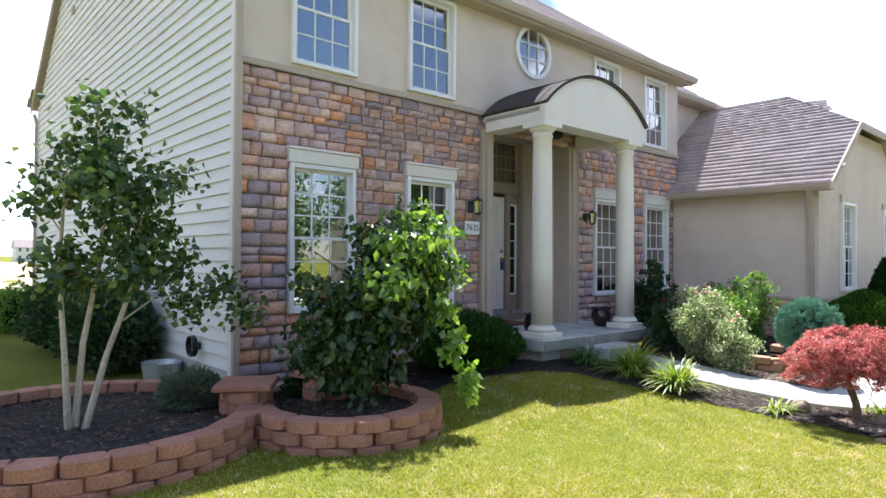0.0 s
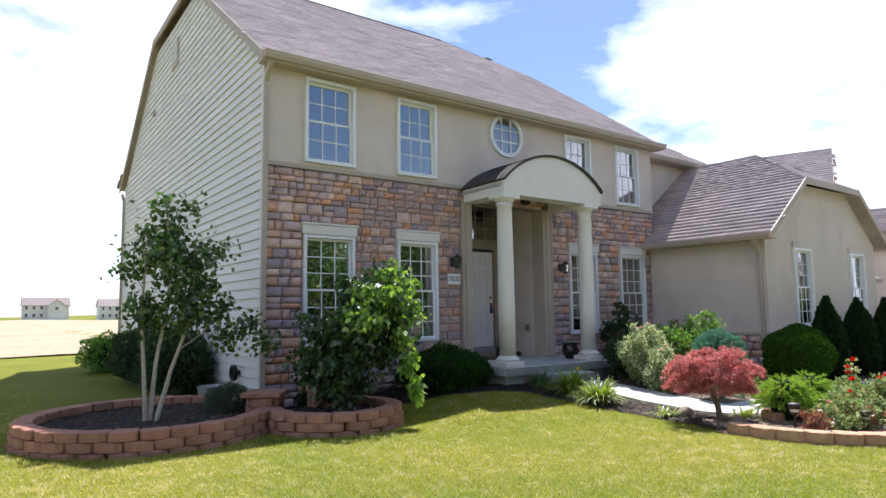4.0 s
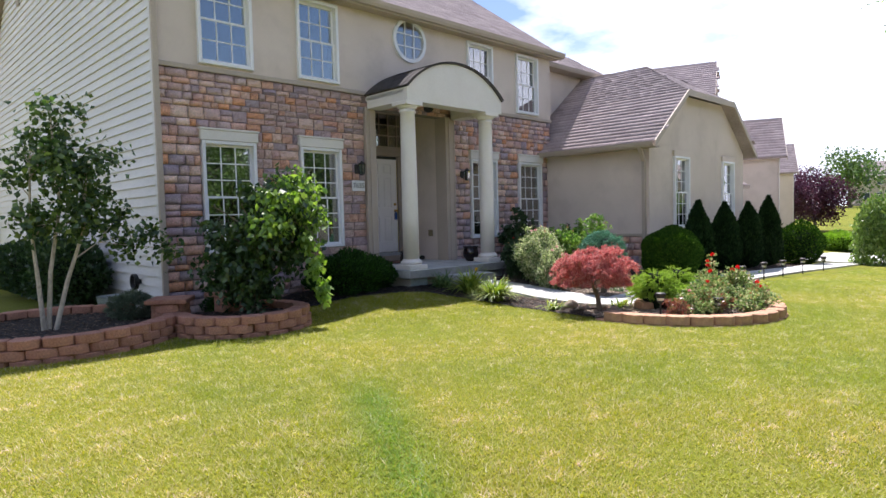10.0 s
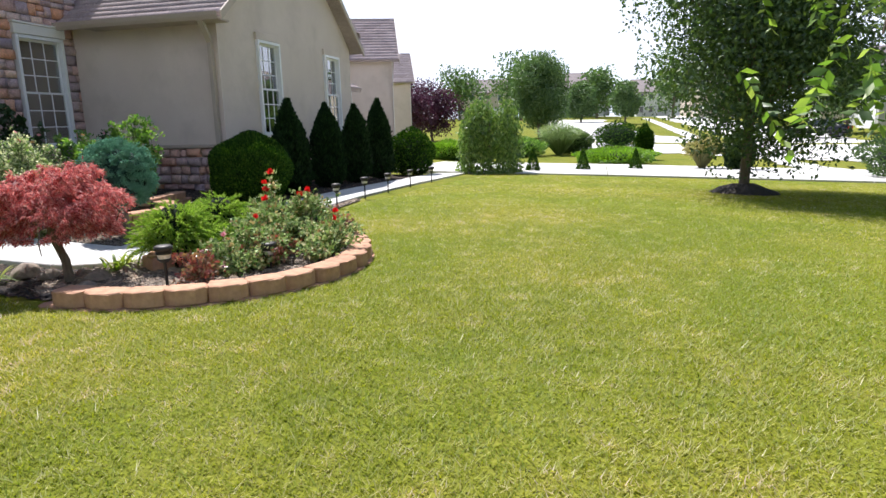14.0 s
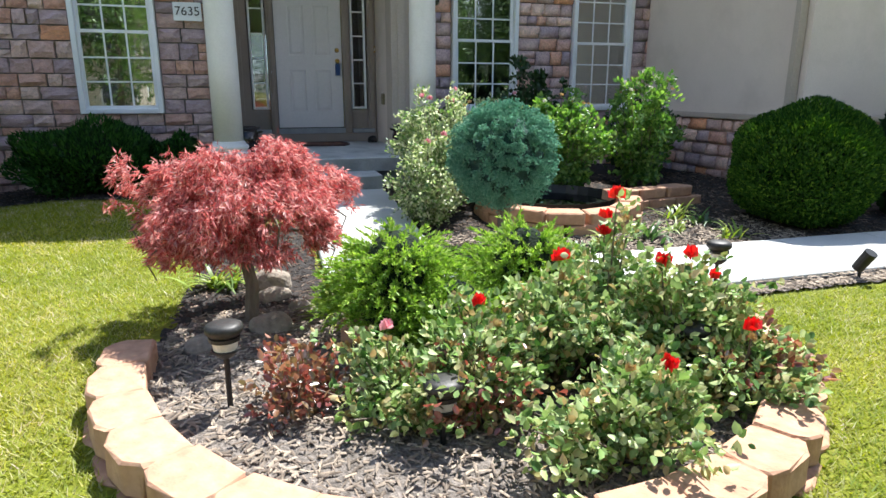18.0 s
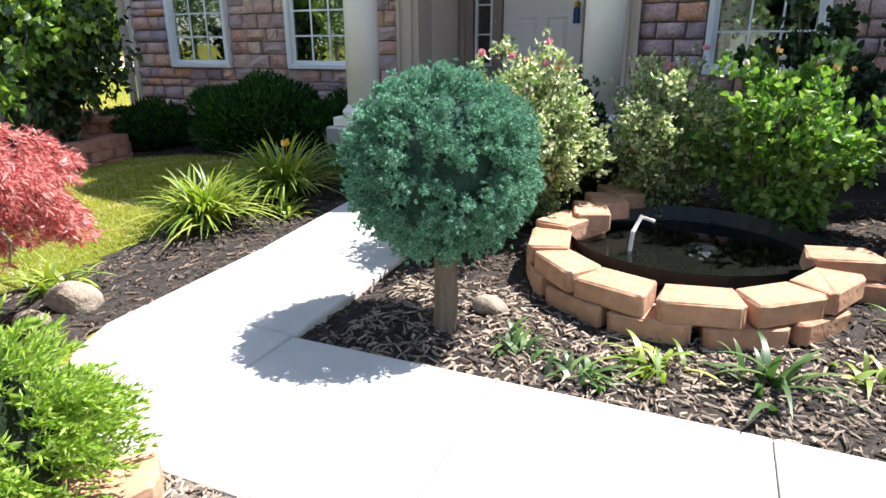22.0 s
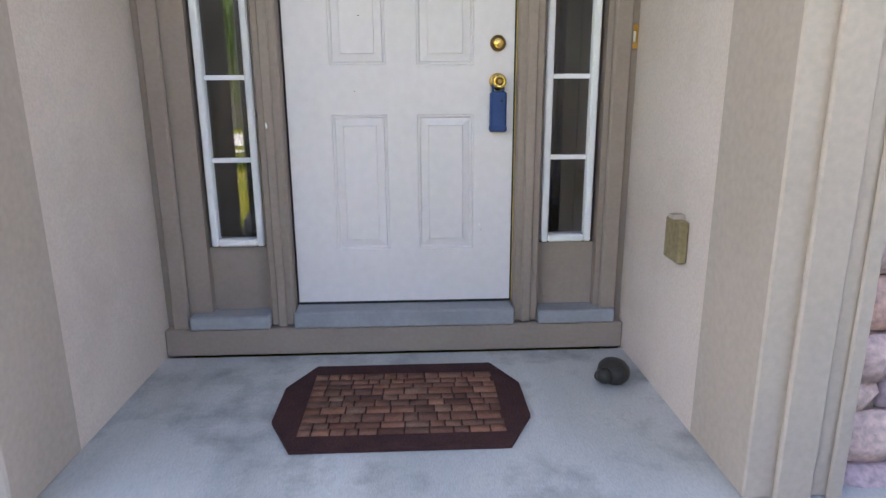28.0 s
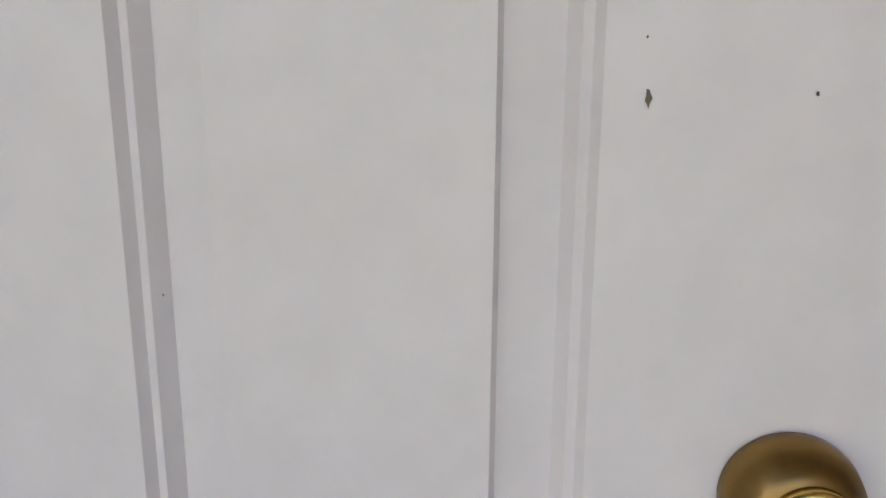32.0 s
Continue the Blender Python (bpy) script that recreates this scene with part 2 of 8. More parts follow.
    hs.inputs["Saturation"].default_value, hs.inputs["Value"].default_value = 1.1, 1.3
    link(t, colour, hs.inputs["Color"])
    link(t, hs.outputs["Color"], tr.inputs["Color"])
    a = t.nodes.new("ShaderNodeMixShader")
    a.inputs[0].default_value = trans
    link(t, d.outputs[0], a.inputs[1])
    link(t, tr.outputs[0], a.inputs[2])
    b = t.nodes.new("ShaderNodeMixShader")
    b.inputs[0].default_value = gloss
    link(t, a.outputs[0], b.inputs[1])
    link(t, g.outputs[0], b.inputs[2])
    link(t, b.outputs[0], out.inputs["Surface"])
    return m


def glass_mat(name, tint=(0.9, 0.95, 0.93), floor=0.08):
    m = bpy.data.materials.new(name)
    m.use_nodes = True
    t = m.node_tree
    for n in list(t.nodes):
        t.nodes.remove(n)
    out = t.nodes.new("ShaderNodeOutputMaterial")
    tr = t.nodes.new("ShaderNodeBsdfTransparent")
    tr.inputs["Color"].default_value = (*tint, 1)
    g = t.nodes.new("ShaderNodeBsdfGlossy")
    g.inputs["Roughness"].default_value = 0.015
    fr = t.nodes.new("ShaderNodeFresnel")
    fr.inputs["IOR"].default_value = 1.55
    ad = t.nodes.new("ShaderNodeMath")
    ad.inputs[1].default_value = floor
    link(t, fr.outputs[0], ad.inputs[0])
    mx = t.nodes.new("ShaderNodeMixShader")
    link(t, ad.outputs[0], mx.inputs[0])
    link(t, tr.outputs[0], mx.inputs[1])
    link(t, g.outputs[0], mx.inputs[2])
    link(t, mx.outputs[0], out.inputs["Surface"])
    return m


STONE = mat("ledge_stone", (0.76, 0.65, 0.61), (1.0, 0.91, 0.85), 0.9, 4, 45, 0.9, ramp=[(0.76, 0.5, 0.4), (0.56, 0.48, 0.53), (0.85, 0.67, 0.58), (0.42, 0.39, 0.49), (0.81, 0.54, 0.42), (0.64, 0.53, 0.55), (0.92, 0.74, 0.64), (0.48, 0.43, 0.51), (0.86, 0.46, 0.25), (0.62, 0.51, 0.54), (0.4, 0.36, 0.45)], grain=0.25, dirt=((0.30, 0.27, 0.26), 7, 0.35))
MORTAR = mat("mortar", (0.20, 0.18, 0.165), (0.27, 0.24, 0.22), 0.95, 5, 90, 0.4)
STUCCO = mat("stucco", (0.63, 0.54, 0.47), (0.69, 0.595, 0.52), 0.95, 1.2, 110, 0.22, dirt=((0.40, 0.34, 0.28), 1.3, 0.35), grain=0.07)
SIDING = mat("vinyl_siding", (0.68, 0.66, 0.65), (0.74, 0.72, 0.71), 0.6, 1.5, 40, 0.08, stretch=(1, 0.15, 1), grain=0.05)
TRIM = mat("beige_trim", (0.44, 0.37, 0.305), (0.48, 0.405, 0.335), 0.7, 2, 50, 0.1, grain=0.06)
CREAM = mat("cream_paint", (0.72, 0.685, 0.635), (0.76, 0.725, 0.675), 0.55, 2, 60, 0.05, grain=0.04, dirt=((0.60, 0.54, 0.46), 3, 0.25))
TAUPE = mat("taupe_door_frame", (0.27, 0.215, 0.18), (0.31, 0.25, 0.21), 0.6, 2, 60, 0.08, grain=0.06, dirt=((0.36, 0.30, 0.26), 6, 0.25))
WHITE = mat("white_vinyl", (0.76, 0.77, 0.78), (0.82, 0.82, 0.83), 0.4, 3, 60, 0.03, grain=0.03)
DOORPAINT = mat("door_paint", (0.71, 0.665, 0.67), (0.75, 0.705, 0.71), 0.42, 2.5, 30, 0.05, grain=0.03, dirt=((0.60, 0.57, 0.55), 5, 0.22))
ROOF = mat("asphalt_shingle", (0.34, 0.295, 0.29), (0.43, 0.375, 0.37), 0.95, 2.2, 35, 0.8, ramp=[(0.85, 0.80, 0.80), (1.12, 1.06, 1.05), (0.95, 0.9, 0.89), (1.2, 1.12, 1.12)], grain=0.25, dirt=((0.24, 0.20, 0.19), 0.7, 0.25))
DARKROOF = mat("dark_shingle", (0.055, 0.048, 0.046), (0.085, 0.075, 0.07), 0.95, 5, 70, 0.7, grain=0.3)
CONCRETE = mat("concrete", (0.40, 0.395, 0.375), (0.50, 0.49, 0.465), 0.92, 2.2, 130, 0.3, dirt=((0.27, 0.26, 0.25), 2.3, 0.4), grain=0.1, rnd=0.05)
WALKCON = mat("walk_concrete", (0.50, 0.49, 0.46), (0.58, 0.57, 0.54), 0.92, 2.0, 130, 0.25, dirt=((0.40, 0.385, 0.36), 3, 0.3), grain=0.08, rnd=0.04)
PORCHCON = mat("porch_concrete", (0.40, 0.41, 0.40), (0.53, 0.535, 0.52), 0.85, 1.6, 120, 0.25, dirt=((0.17, 0.175, 0.17), 3.0, 0.85), grain=0.10, stretch=(2.4, 0.6, 1))
# Stained concrete, coloured darker still for the shade on upright faces
EDGECON = mat("stained_shaded_edge", (0.22, 0.225, 0.215), (0.33, 0.33, 0.315), 0.92, 3.0, 110, 0.4, dirt=((0.13, 0.13, 0.12), 4.0, 0.6), grain=0.1, stretch=(1.2, 1, 0.5))
BASEPAINT = mat("peeling_base_paint", (0.38, 0.44, 0.44), (0.50, 0.55, 0.55), 0.85, 5, 60, 0.4, dirt=((0.16, 0.15, 0.13), 5, 0.55), grain=0.12)
BASESTONE = mat("base_stone", (0.28, 0.20, 0.15), (0.42, 0.31, 0.24), 0.9, 6, 60, 0.7, grain=0.2)
BLOCK = mat("retaining_block", (0.33, 0.155, 0.105), (0.44, 0.22, 0.15), 0.95, 6, 60, 1.0, rnd=0.12, dirt=((0.26, 0.17, 0.13), 9, 0.35), grain=0.22)
TANBLOCK = mat("tan_block", (0.41, 0.22, 0.135), (0.51, 0.31, 0.20), 0.95, 6, 24, 0.7, rnd=0.1, dirt=((0.34, 0.18, 0.10), 5, 0.4), grain=0.1)
MULCHBED = mat("mulch_bed", (0.018, 0.015, 0.013), (0.050, 0.042, 0.037), 1.0, 30, 90, 1.0, grain=0.4)
# Darker copies of the mulch materials, with the porch's shade in their colour
SHADEMULCH = mat("shaded_mulch", (0.006, 0.005, 0.0045), (0.020, 0.017, 0.015), 1.0, 30, 90, 1.0, grain=0.4)
SHADECHIP = mat("shaded_mulch_chip", (0.022, 0.019, 0.017), (0.032, 0.027, 0.024), 1.0, 8, 60, 0.5, ramp=[(0.4, 0.36, 0.33), (0.9, 0.8, 0.7), (1.3, 1.15, 1.0), (0.5, 0.43, 0.4), (2.2, 1.9, 1.6)], grain=0.2)
GREYBED = mat("grey_mulch_bed", (0.09, 0.075, 0.062), (0.23, 0.195, 0.165), 1.0, 30, 90, 1.0, grain=0.4)
CHIP = mat("mulch_chip", (0.078, 0.066, 0.056), (0.11, 0.092, 0.080), 1.0, 8, 60, 0.5, ramp=[(0.25, 0.22, 0.2), (0.6, 0.5, 0.45), (1.3, 1.15, 1.0), (0.4, 0.33, 0.3), (2.6, 2.3, 2.0)], grain=0.2)
LAWN = mat("lawn_soil", (0.115, 0.14, 0.014), (0.175, 0.18, 0.022), 1.0, 0.55, 42, 1.0, dirt=((0.22, 0.20, 0.05), 1.6, 0.5), grain=0.35, spec=0.1)
BLADE = leaf_mat("grass_blade", [(0.205, 0.27, 0.020), (0.27, 0.31, 0.024), (0.36, 0.37, 0.032), (0.22, 0.28, 0.022), (0.56, 0.51, 0.24), (0.30, 0.335, 0.028), (0.40, 0.39, 0.06)], 0.5, 0.5, 0.02, True)
FIELD = mat("bare_field", (0.32, 0.24, 0.15), (0.42, 0.32, 0.21), 1.0, 0.12, 3, 0.6, dirt=((0.33, 0.27, 0.18), 0.35, 0.5))
ROADMAT = mat("pale_road", (0.52, 0.51, 0.49), (0.60, 0.59, 0.57), 0.95, 0.5, 40, 0.2)
BRASS = mat("brass", (0.80, 0.55, 0.16), (0.70, 0.45, 0.12), 0.22, 12, 90, 0.03, metal=1.0, grain=0.08)
BRONZE = mat("antique_brass", (0.32, 0.20, 0.07), (0.24, 0.14, 0.05), 0.38, 12, 90, 0.05, metal=1.0, grain=0.1)
BLACK = mat("black_plastic", (0.012, 0.012, 0.013), (0.02, 0.02, 0.02), 0.45, 8, 80, 0.05)
DARKMETAL = mat("dark_metal", (0.035, 0.033, 0.03), (0.05, 0.047, 0.043), 0.5, 10, 80, 0.1, metal=0.4)
BLUE = mat("blue_plastic", (0.012, 0.045, 0.16), (0.018, 0.06, 0.20), 0.5, 10, 80, 0.06, grain=0.08)
POT = mat("brown_glaze", (0.010, 0.006, 0.006), (0.024, 0.012, 0.010), 0.18, 5, 30, 0.1, spec=0.6)
BARK = mat("bark", (0.13, 0.10, 0.075), (0.21, 0.17, 0.13), 0.95, 9, 60, 1.0, stretch=(1, 1, 0.25))
PALEBARK = mat("pale_bark", (0.42, 0.36, 0.28), (0.55, 0.48, 0.39), 0.85, 9, 60, 0.5, stretch=(1, 1, 0.4), dirt=((0.22, 0.17, 0.13), 14, 0.5))
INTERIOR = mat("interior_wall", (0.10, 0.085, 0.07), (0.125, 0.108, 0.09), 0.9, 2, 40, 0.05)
FLOORWOOD = mat("interior_wood_floor", (0.24, 0.10, 0.04), (0.30, 0.13, 0.055), 0.4, 6, 60, 0.05)
SHEER = mat("sheer_curtain", (0.62, 0.62, 0.60), (0.70, 0.70, 0.68), 0.9, 3, 60, 0.1)
GLASS = glass_mat("window_glass", (0.70, 0.76, 0.74), 0.34)
SIDEGLASS = glass_mat("sidelight_glass", (0.62, 0.62, 0.60), 0.05)
WATER = glass_mat("dark_water", (0.25, 0.3, 0.25), 0.03)


# ---- building helpers ----
def part(name, bm, material, parent=None, label="", smooth=False):
    me = bpy.data.meshes.new(name)
    bm.to_mesh(me)
    bm.free()
    me.materials.append(material)
    if smooth:
        for p in me.polygons:
            p.use_smooth = True
    ob = new(name, me)
    if parent:
        ob.parent = parent
    if label:
        ob["label"] = label
    return ob


def piece(name, me, parent, m):
    ob = new(name, me)
    ob.parent = parent
    ob.matrix_basis = m
    return ob


def thing(name, label, category, x=0.0, y=0.0, z=0.0, group="", kind="", rz=0):
    ob = new(name)
    ob.empty_display_size = 0.1
    ob.matrix_basis = pose(x, y, z, 0, 0, rz)
    return tagged(ob, label, category, group, kind)


def box(bm, x0, y0, z0, x1, y1, z1, bevel=0.0):
    r = bmesh.ops.create_cube(bm, size=1, matrix=Matrix.Translation(((x0 + x1) / 2, (y0 + y1) / 2, (z0 + z1) / 2)) @ Matrix.Diagonal((abs(x1 - x0), abs(y1 - y0), abs(z1 - z0), 1)))
    if bevel:
        es = {e for v in r["verts"] for e in v.link_edges}
        bmesh.ops.bevel(bm, geom=list(es), offset=bevel, segments=1, affect="EDGES")
    return r["verts"]


def boxpart(name, lo, hi, material, parent, bevel=0.0, label=""):
    bm = bmesh.new()
    box(bm, *lo, *hi, bevel)
    return part(name, bm, material, parent, label)


def prism(bm, poly, axis, a, b):
    """A straight prism on a polygon. axis: the one along which it runs, from a to b."""
    def at(p, v):
        q = list(p)
        q.insert("xyz".index(axis), v)
        return q
    lo = [bm.verts.new(at(p, a)) for p in poly]
    hi = [bm.verts.new(at(p, b)) for p in poly]
    n = len(poly)
    bm.faces.new(lo)
    bm.faces.new(hi[::-1])
    for i in range(n):
        bm.faces.new((lo[i], hi[i], hi[(i + 1) % n], lo[(i + 1) % n]))
    bmesh.ops.recalc_face_normals(bm, faces=bm.faces)


def lathe(bm, profile, seg=20, cx=0.0, cy=0.0, axis="z"):
    rings = []
    for r, z in profile:
        ring = []
        for i in range(seg):
            a = 2 * math.pi * i / seg
            c, s = r * math.cos(a), r * math.sin(a)
            ring.append(bm.verts.new((cx + c, cy + s, z) if axis == "z" else (cx + c, z, cy + s)))
        rings.append(ring)
    for a, b in zip(rings, rings[1:]):
        for i in range(seg):
            bm.faces.new((a[i], a[(i + 1) % seg], b[(i + 1) % seg], b[i]))
    bm.faces.new(rings[0][::-1])
    bm.faces.new(rings[-1])
    bmesh.ops.recalc_face_normals(bm, faces=bm.faces)


def tube(bm, pts, r0, r1, seg=6):
    pts = [Vector(p) for p in pts]
    rings = []
    for i, p in enumerate(pts):
        d = (pts[min(i + 1, len(pts) - 1)] - pts[max(i - 1, 0)]).normalized()
        u = d.cross(Vector((0.3, 0.9, 0.1)) if abs(d.y) < 0.9 else Vector((1, 0, 0))).normalized()
        v = d.cross(u)
        r = r0 + (r1 - r0) * i / (len(pts) - 1)
        rings.append([bm.verts.new(p + r * (math.cos(2 * math.pi * k / seg) * u + math.sin(2 * math.pi * k / seg) * v)) for k in range(seg)])
    for a, b in zip(rings, rings[1:]):
        for k in range(seg):
            bm.faces.new((a[k], a[(k + 1) % seg], b[(k + 1) % seg], b[k]))
    bm.faces.new(rings[0][::-1])
    bm.faces.new(rings[-1])


def smoothstep(a, b, v):
    k = np.clip((v - a) / (b - a), 0, 1)
    return k * k * (3 - 2 * k)


def gz(x, y):
    """The height of the ground."""
    x, y = np.asarray(x, float), np.asarray(y, float)
    h = 0.15 * smoothstep(-4.2, -1.6, y) * smoothstep(0.9, 2.6, x)
    d = -np.minimum(0.03 * np.maximum(0, -6.5 - y), 0.40)
    r = -np.minimum(0.03 * np.maximum(0, x - 9.5), 0.55) - np.minimum(0.012 * np.maximum(0, -3 - x), 0.25)
    rise = np.minimum(0.025 * np.maximum(0, x - 48), 2.2)
    return h + d + r + rise


def raw_mesh(name, verts, faces, material, parent=None, label=""):
    me = bpy.data.meshes.new(name)
    verts, faces = np.asarray(verts, np.float32), np.asarray(faces, np.int32)
    n, k = faces.shape
    me.vertices.add(len(verts))
    me.vertices.foreach_set("co", verts.ravel())
    me.loops.add(n * k)
    me.loops.foreach_set("vertex_index", faces.ravel())
    me.polygons.add(n)
    me.polygons.foreach_set("loop_start", np.arange(0, n * k, k, dtype=np.int32))
    me.update(calc_edges=True)
    me.materials.append(material)
    ob = new(name, me)
    if parent:
        ob.parent = parent
    if label:
        ob["label"] = label
    return ob


def inside(poly, x, y):
    x, y = np.asarray(x), np.asarray(y)
    hit = np.zeros(x.shape, bool)
    n = len(poly)
    for i in range(n):
        (x0, y0), (x1, y1) = poly[i], poly[(i + 1) % n]
        c = ((y0 > y) != (y1 > y)) & (x < (x1 - x0) * (y - y0) / ((y1 - y0) or 1e-9) + x0)
        hit ^= c
    return hit


def disc(cx, cy, rx, ry=None, n=36):
    ry = ry or rx
    return [(cx + rx * math.cos(2 * math.pi * i / n), cy + ry * math.sin(2 * math.pi * i / n)) for i in range(n)]


def patch(name, poly, dz, material, label, cell=0.06, bumpy=0.0, flat=None):
    """A ground cover that follows the ground inside a polygon."""
    xs, ys = [p[0] for p in poly], [p[1] for p in poly]
    nx, ny = int((max(xs) - min(xs)) / cell) + 1, int((max(ys) - min(ys)) / cell) + 1
    gx, gy = np.meshgrid(min(xs) + cell * np.arange(nx + 1), min(ys) + cell * np.arange(ny + 1), indexing="ij")
    rng = np.random.default_rng(5)
    jx, jy = gx + rng.uniform(-0.3, 0.3, gx.shape) * cell, gy + rng.uniform(-0.3, 0.3, gx.shape) * cell
    z = (gz(jx, jy) if flat is None else flat) + dz + rng.uniform(-1, 1, gx.shape) * bumpy
    idx = np.arange(gx.size).reshape(gx.shape)
    keep = inside(poly, (gx[:-1, :-1] + gx[1:, 1:]) / 2, (gy[:-1, :-1] + gy[1:, 1:]) / 2)
    f = np.stack([idx[:-1, :-1], idx[1:, :-1], idx[1:, 1:], idx[:-1, 1:]], -1)[keep]
    ob = raw_mesh(name, np.stack([jx.ravel(), jy.ravel(), z.ravel()], -1), f, material)
    return tagged(ob, label, "ground cover", kind="structure")


# ---- the house ----
EAVE, RIDGE_Z, RIDGE_Y, DEEP = 5.50, 10.1, 6.25, 12.5
OVER, RAKE = 0.27, 0.16  # overhang of the eaves and of the gable ends
CLIP = 8.75  # height at which the gable ends are hipped back
SL = (RIDGE_Z - EAVE) / (RIDGE_Y + OVER)
CF, CB = (CLIP - EAVE) / SL - OVER, DEEP + OVER - (CLIP - EAVE) / SL
house = thing("house", "two-storey suburban house with stone, stucco and pale vinyl siding", "house")
WINDOWS = [  # x0, x1, z0, z1, rows per sash, header
    (0.64, 1.56, 3.89, 5.31, 2, False), (2.40, 3.265, 3.89, 5.31, 2, False), (6.72, 7.58, 3.89, 5.31, 2, False), (8.44, 9.30, 3.89, 5.31, 2, False),
    (0.64, 1.56, 0.92, 2.71, 3, True), (2.40, 3.27, 0.92, 2.71, 3, True), (6.78, 7.69, 0.92, 2.71, 3, True), (8.50, 9.42, 0.92, 2.71, 3, True)]
ENTRY = (3.83, 6.22, 0.0, 3.55)
STONE_TOP, WX = 3.80, 9.85


def wall_with_holes(name, x0, x1, z0, z1, holes, y0, y1, material, parent, label=""):
    xs = sorted({x0, x1, *[v for h in holes for v in h[:2] if x0 < v < x1]})
    zs = sorted({z0, z1, *[v for h in holes for v in h[2:4] if z0 < v < z1]})
    bm = bmesh.new()
    solid = lambda i, j: 0 <= i < len(xs) - 1 and 0 <= j < len(zs) - 1 and not any(h[0] - 1e-6 <= (xs[i] + xs[i + 1]) / 2 <= h[1] and h[2] <= (zs[j] + zs[j + 1]) / 2 <= h[3] for h in holes)
    v = {}
    def vert(i, y, j):
        k = (i, y, j)
        if k not in v:
            v[k] = bm.verts.new((xs[i], y, zs[j]))
        return v[k]
    for i in range(len(xs) - 1):
        for j in range(len(zs) - 1):
            if not solid(i, j):
                continue
            bm.faces.new([vert(a, y0, b) for a, b in ((i, j), (i + 1, j), (i + 1, j + 1), (i, j + 1))])
            bm.faces.new([vert(a, y1, b) for a, b in ((i, j), (i, j + 1), (i + 1, j + 1), (i + 1, j))])
            for di, dj, (a, b) in ((-1, 0, ((i, j), (i, j + 1))), (1, 0, ((i + 1, j + 1), (i + 1, j))), (0, -1, ((i + 1, j), (i, j))), (0, 1, ((i, j + 1), (i + 1, j + 1)))):
                if not solid(i + di, j + dj):
                    bm.faces.new([vert(*p, q) if False else vert(p[0], q, p[1]) for p, q in ((a, y0), (b, y0), (b, y1), (a, y1))])
    bmesh.ops.recalc_face_normals(bm, faces=bm.faces)
    return part(name, bm, material, parent, label)


holes = [(w[0] + 0.03, w[1] - 0.03, w[2] + 0.03, w[3] - 0.03) for w in WINDOWS]
wall_with_holes("stone_backing_wall", 0, WX, -0.2, STONE_TOP, holes + [(4.06, 5.97, 0.0, 3.55)], 0.03, 0.25, MORTAR, house)
ROUND = (5.03, 5.0, 0.43)
wall_with_holes("stucco_wall", 0, WX, STONE_TOP, 5.62, holes + [(ROUND[0] - 0.305, ROUND[0] + 0.305, ROUND[1] - 0.305, ROUND[1] + 0.305)], -0.02, 0.25, STUCCO, house, "tan stucco upper wall")
boxpart("ledge_trim", (-0.01, -0.055, STONE_TOP - 0.03), (WX + 0.01, -0.021, STONE_TOP + 0.045), TRIM, house, 0.01)
# side, back and inner walls
bm = bmesh.new()
prism(bm, [(0.26, -0.2), (DEEP, -0.2), (DEEP, EAVE), (CB, CLIP - 0.18), (CF, CLIP - 0.18), (0.26, EAVE)], "x", 0.02, 0.2)
part("side_wall", bm, MORTAR, house)
bm = bmesh.new()
prism(bm, [(0.26, -0.2), (DEEP, -0.2), (DEEP, EAVE), (CB, CLIP - 0.18), (CF, CLIP - 0.18), (0.26, EAVE)], "x", WX - 0.2, WX)
part("side_wall", bm, STUCCO, house)
for lo, hi in (((0.2, -0.2), (4.2, EAVE)), ((5.8, -0.2), (WX - 0.2, EAVE)), ((4.2, -0.2), (5.8, 0.9)), ((4.2, 2.9), (5.8, EAVE))):
    boxpart("back_wall", (lo[0], DEEP - 0.2, lo[1]), (hi[0], DEEP, hi[1]), SIDING, house)
for lo, hi in (((4.2, 0.9), (4.27, 2.9)), ((5.73, 0.9), (5.8, 2.9)), ((4.27, 0.9), (5.73, 0.97)), ((4.27, 2.83), (5.73, 2.9)), ((4.97, 0.97), (5.03, 2.83))):
    boxpart("back_window_frame", (lo[0] + 0.001, DEEP - 0.12, lo[1] + 0.001), (hi[0] - 0.001, DEEP - 0.04, hi[1] - 0.001), WHITE, house)
for a, b in ((4.271, 4.969), (5.031, 5.729)):
    boxpart("back_pane", (a, DEEP - 0.08, 0.972), (b, DEEP - 0.075, 2.828), GLASS, house).visible_shadow = False
boxpart("foundation_wall", (-0.012, 0.05, -0.3), (0.015, DEEP, 0.30), CONCRETE, house, 0, "grey concrete foundation")
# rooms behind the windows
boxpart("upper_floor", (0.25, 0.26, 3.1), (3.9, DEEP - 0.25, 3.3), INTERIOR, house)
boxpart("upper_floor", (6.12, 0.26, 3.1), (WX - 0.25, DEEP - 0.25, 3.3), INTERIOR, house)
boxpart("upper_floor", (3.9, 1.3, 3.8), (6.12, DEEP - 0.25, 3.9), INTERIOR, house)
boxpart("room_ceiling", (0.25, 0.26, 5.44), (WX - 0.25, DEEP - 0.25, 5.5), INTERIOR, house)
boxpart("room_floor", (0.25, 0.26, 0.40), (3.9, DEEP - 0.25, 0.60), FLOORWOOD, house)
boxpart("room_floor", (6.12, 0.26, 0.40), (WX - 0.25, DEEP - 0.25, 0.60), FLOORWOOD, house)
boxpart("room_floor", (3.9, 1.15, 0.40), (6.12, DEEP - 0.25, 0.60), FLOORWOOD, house)
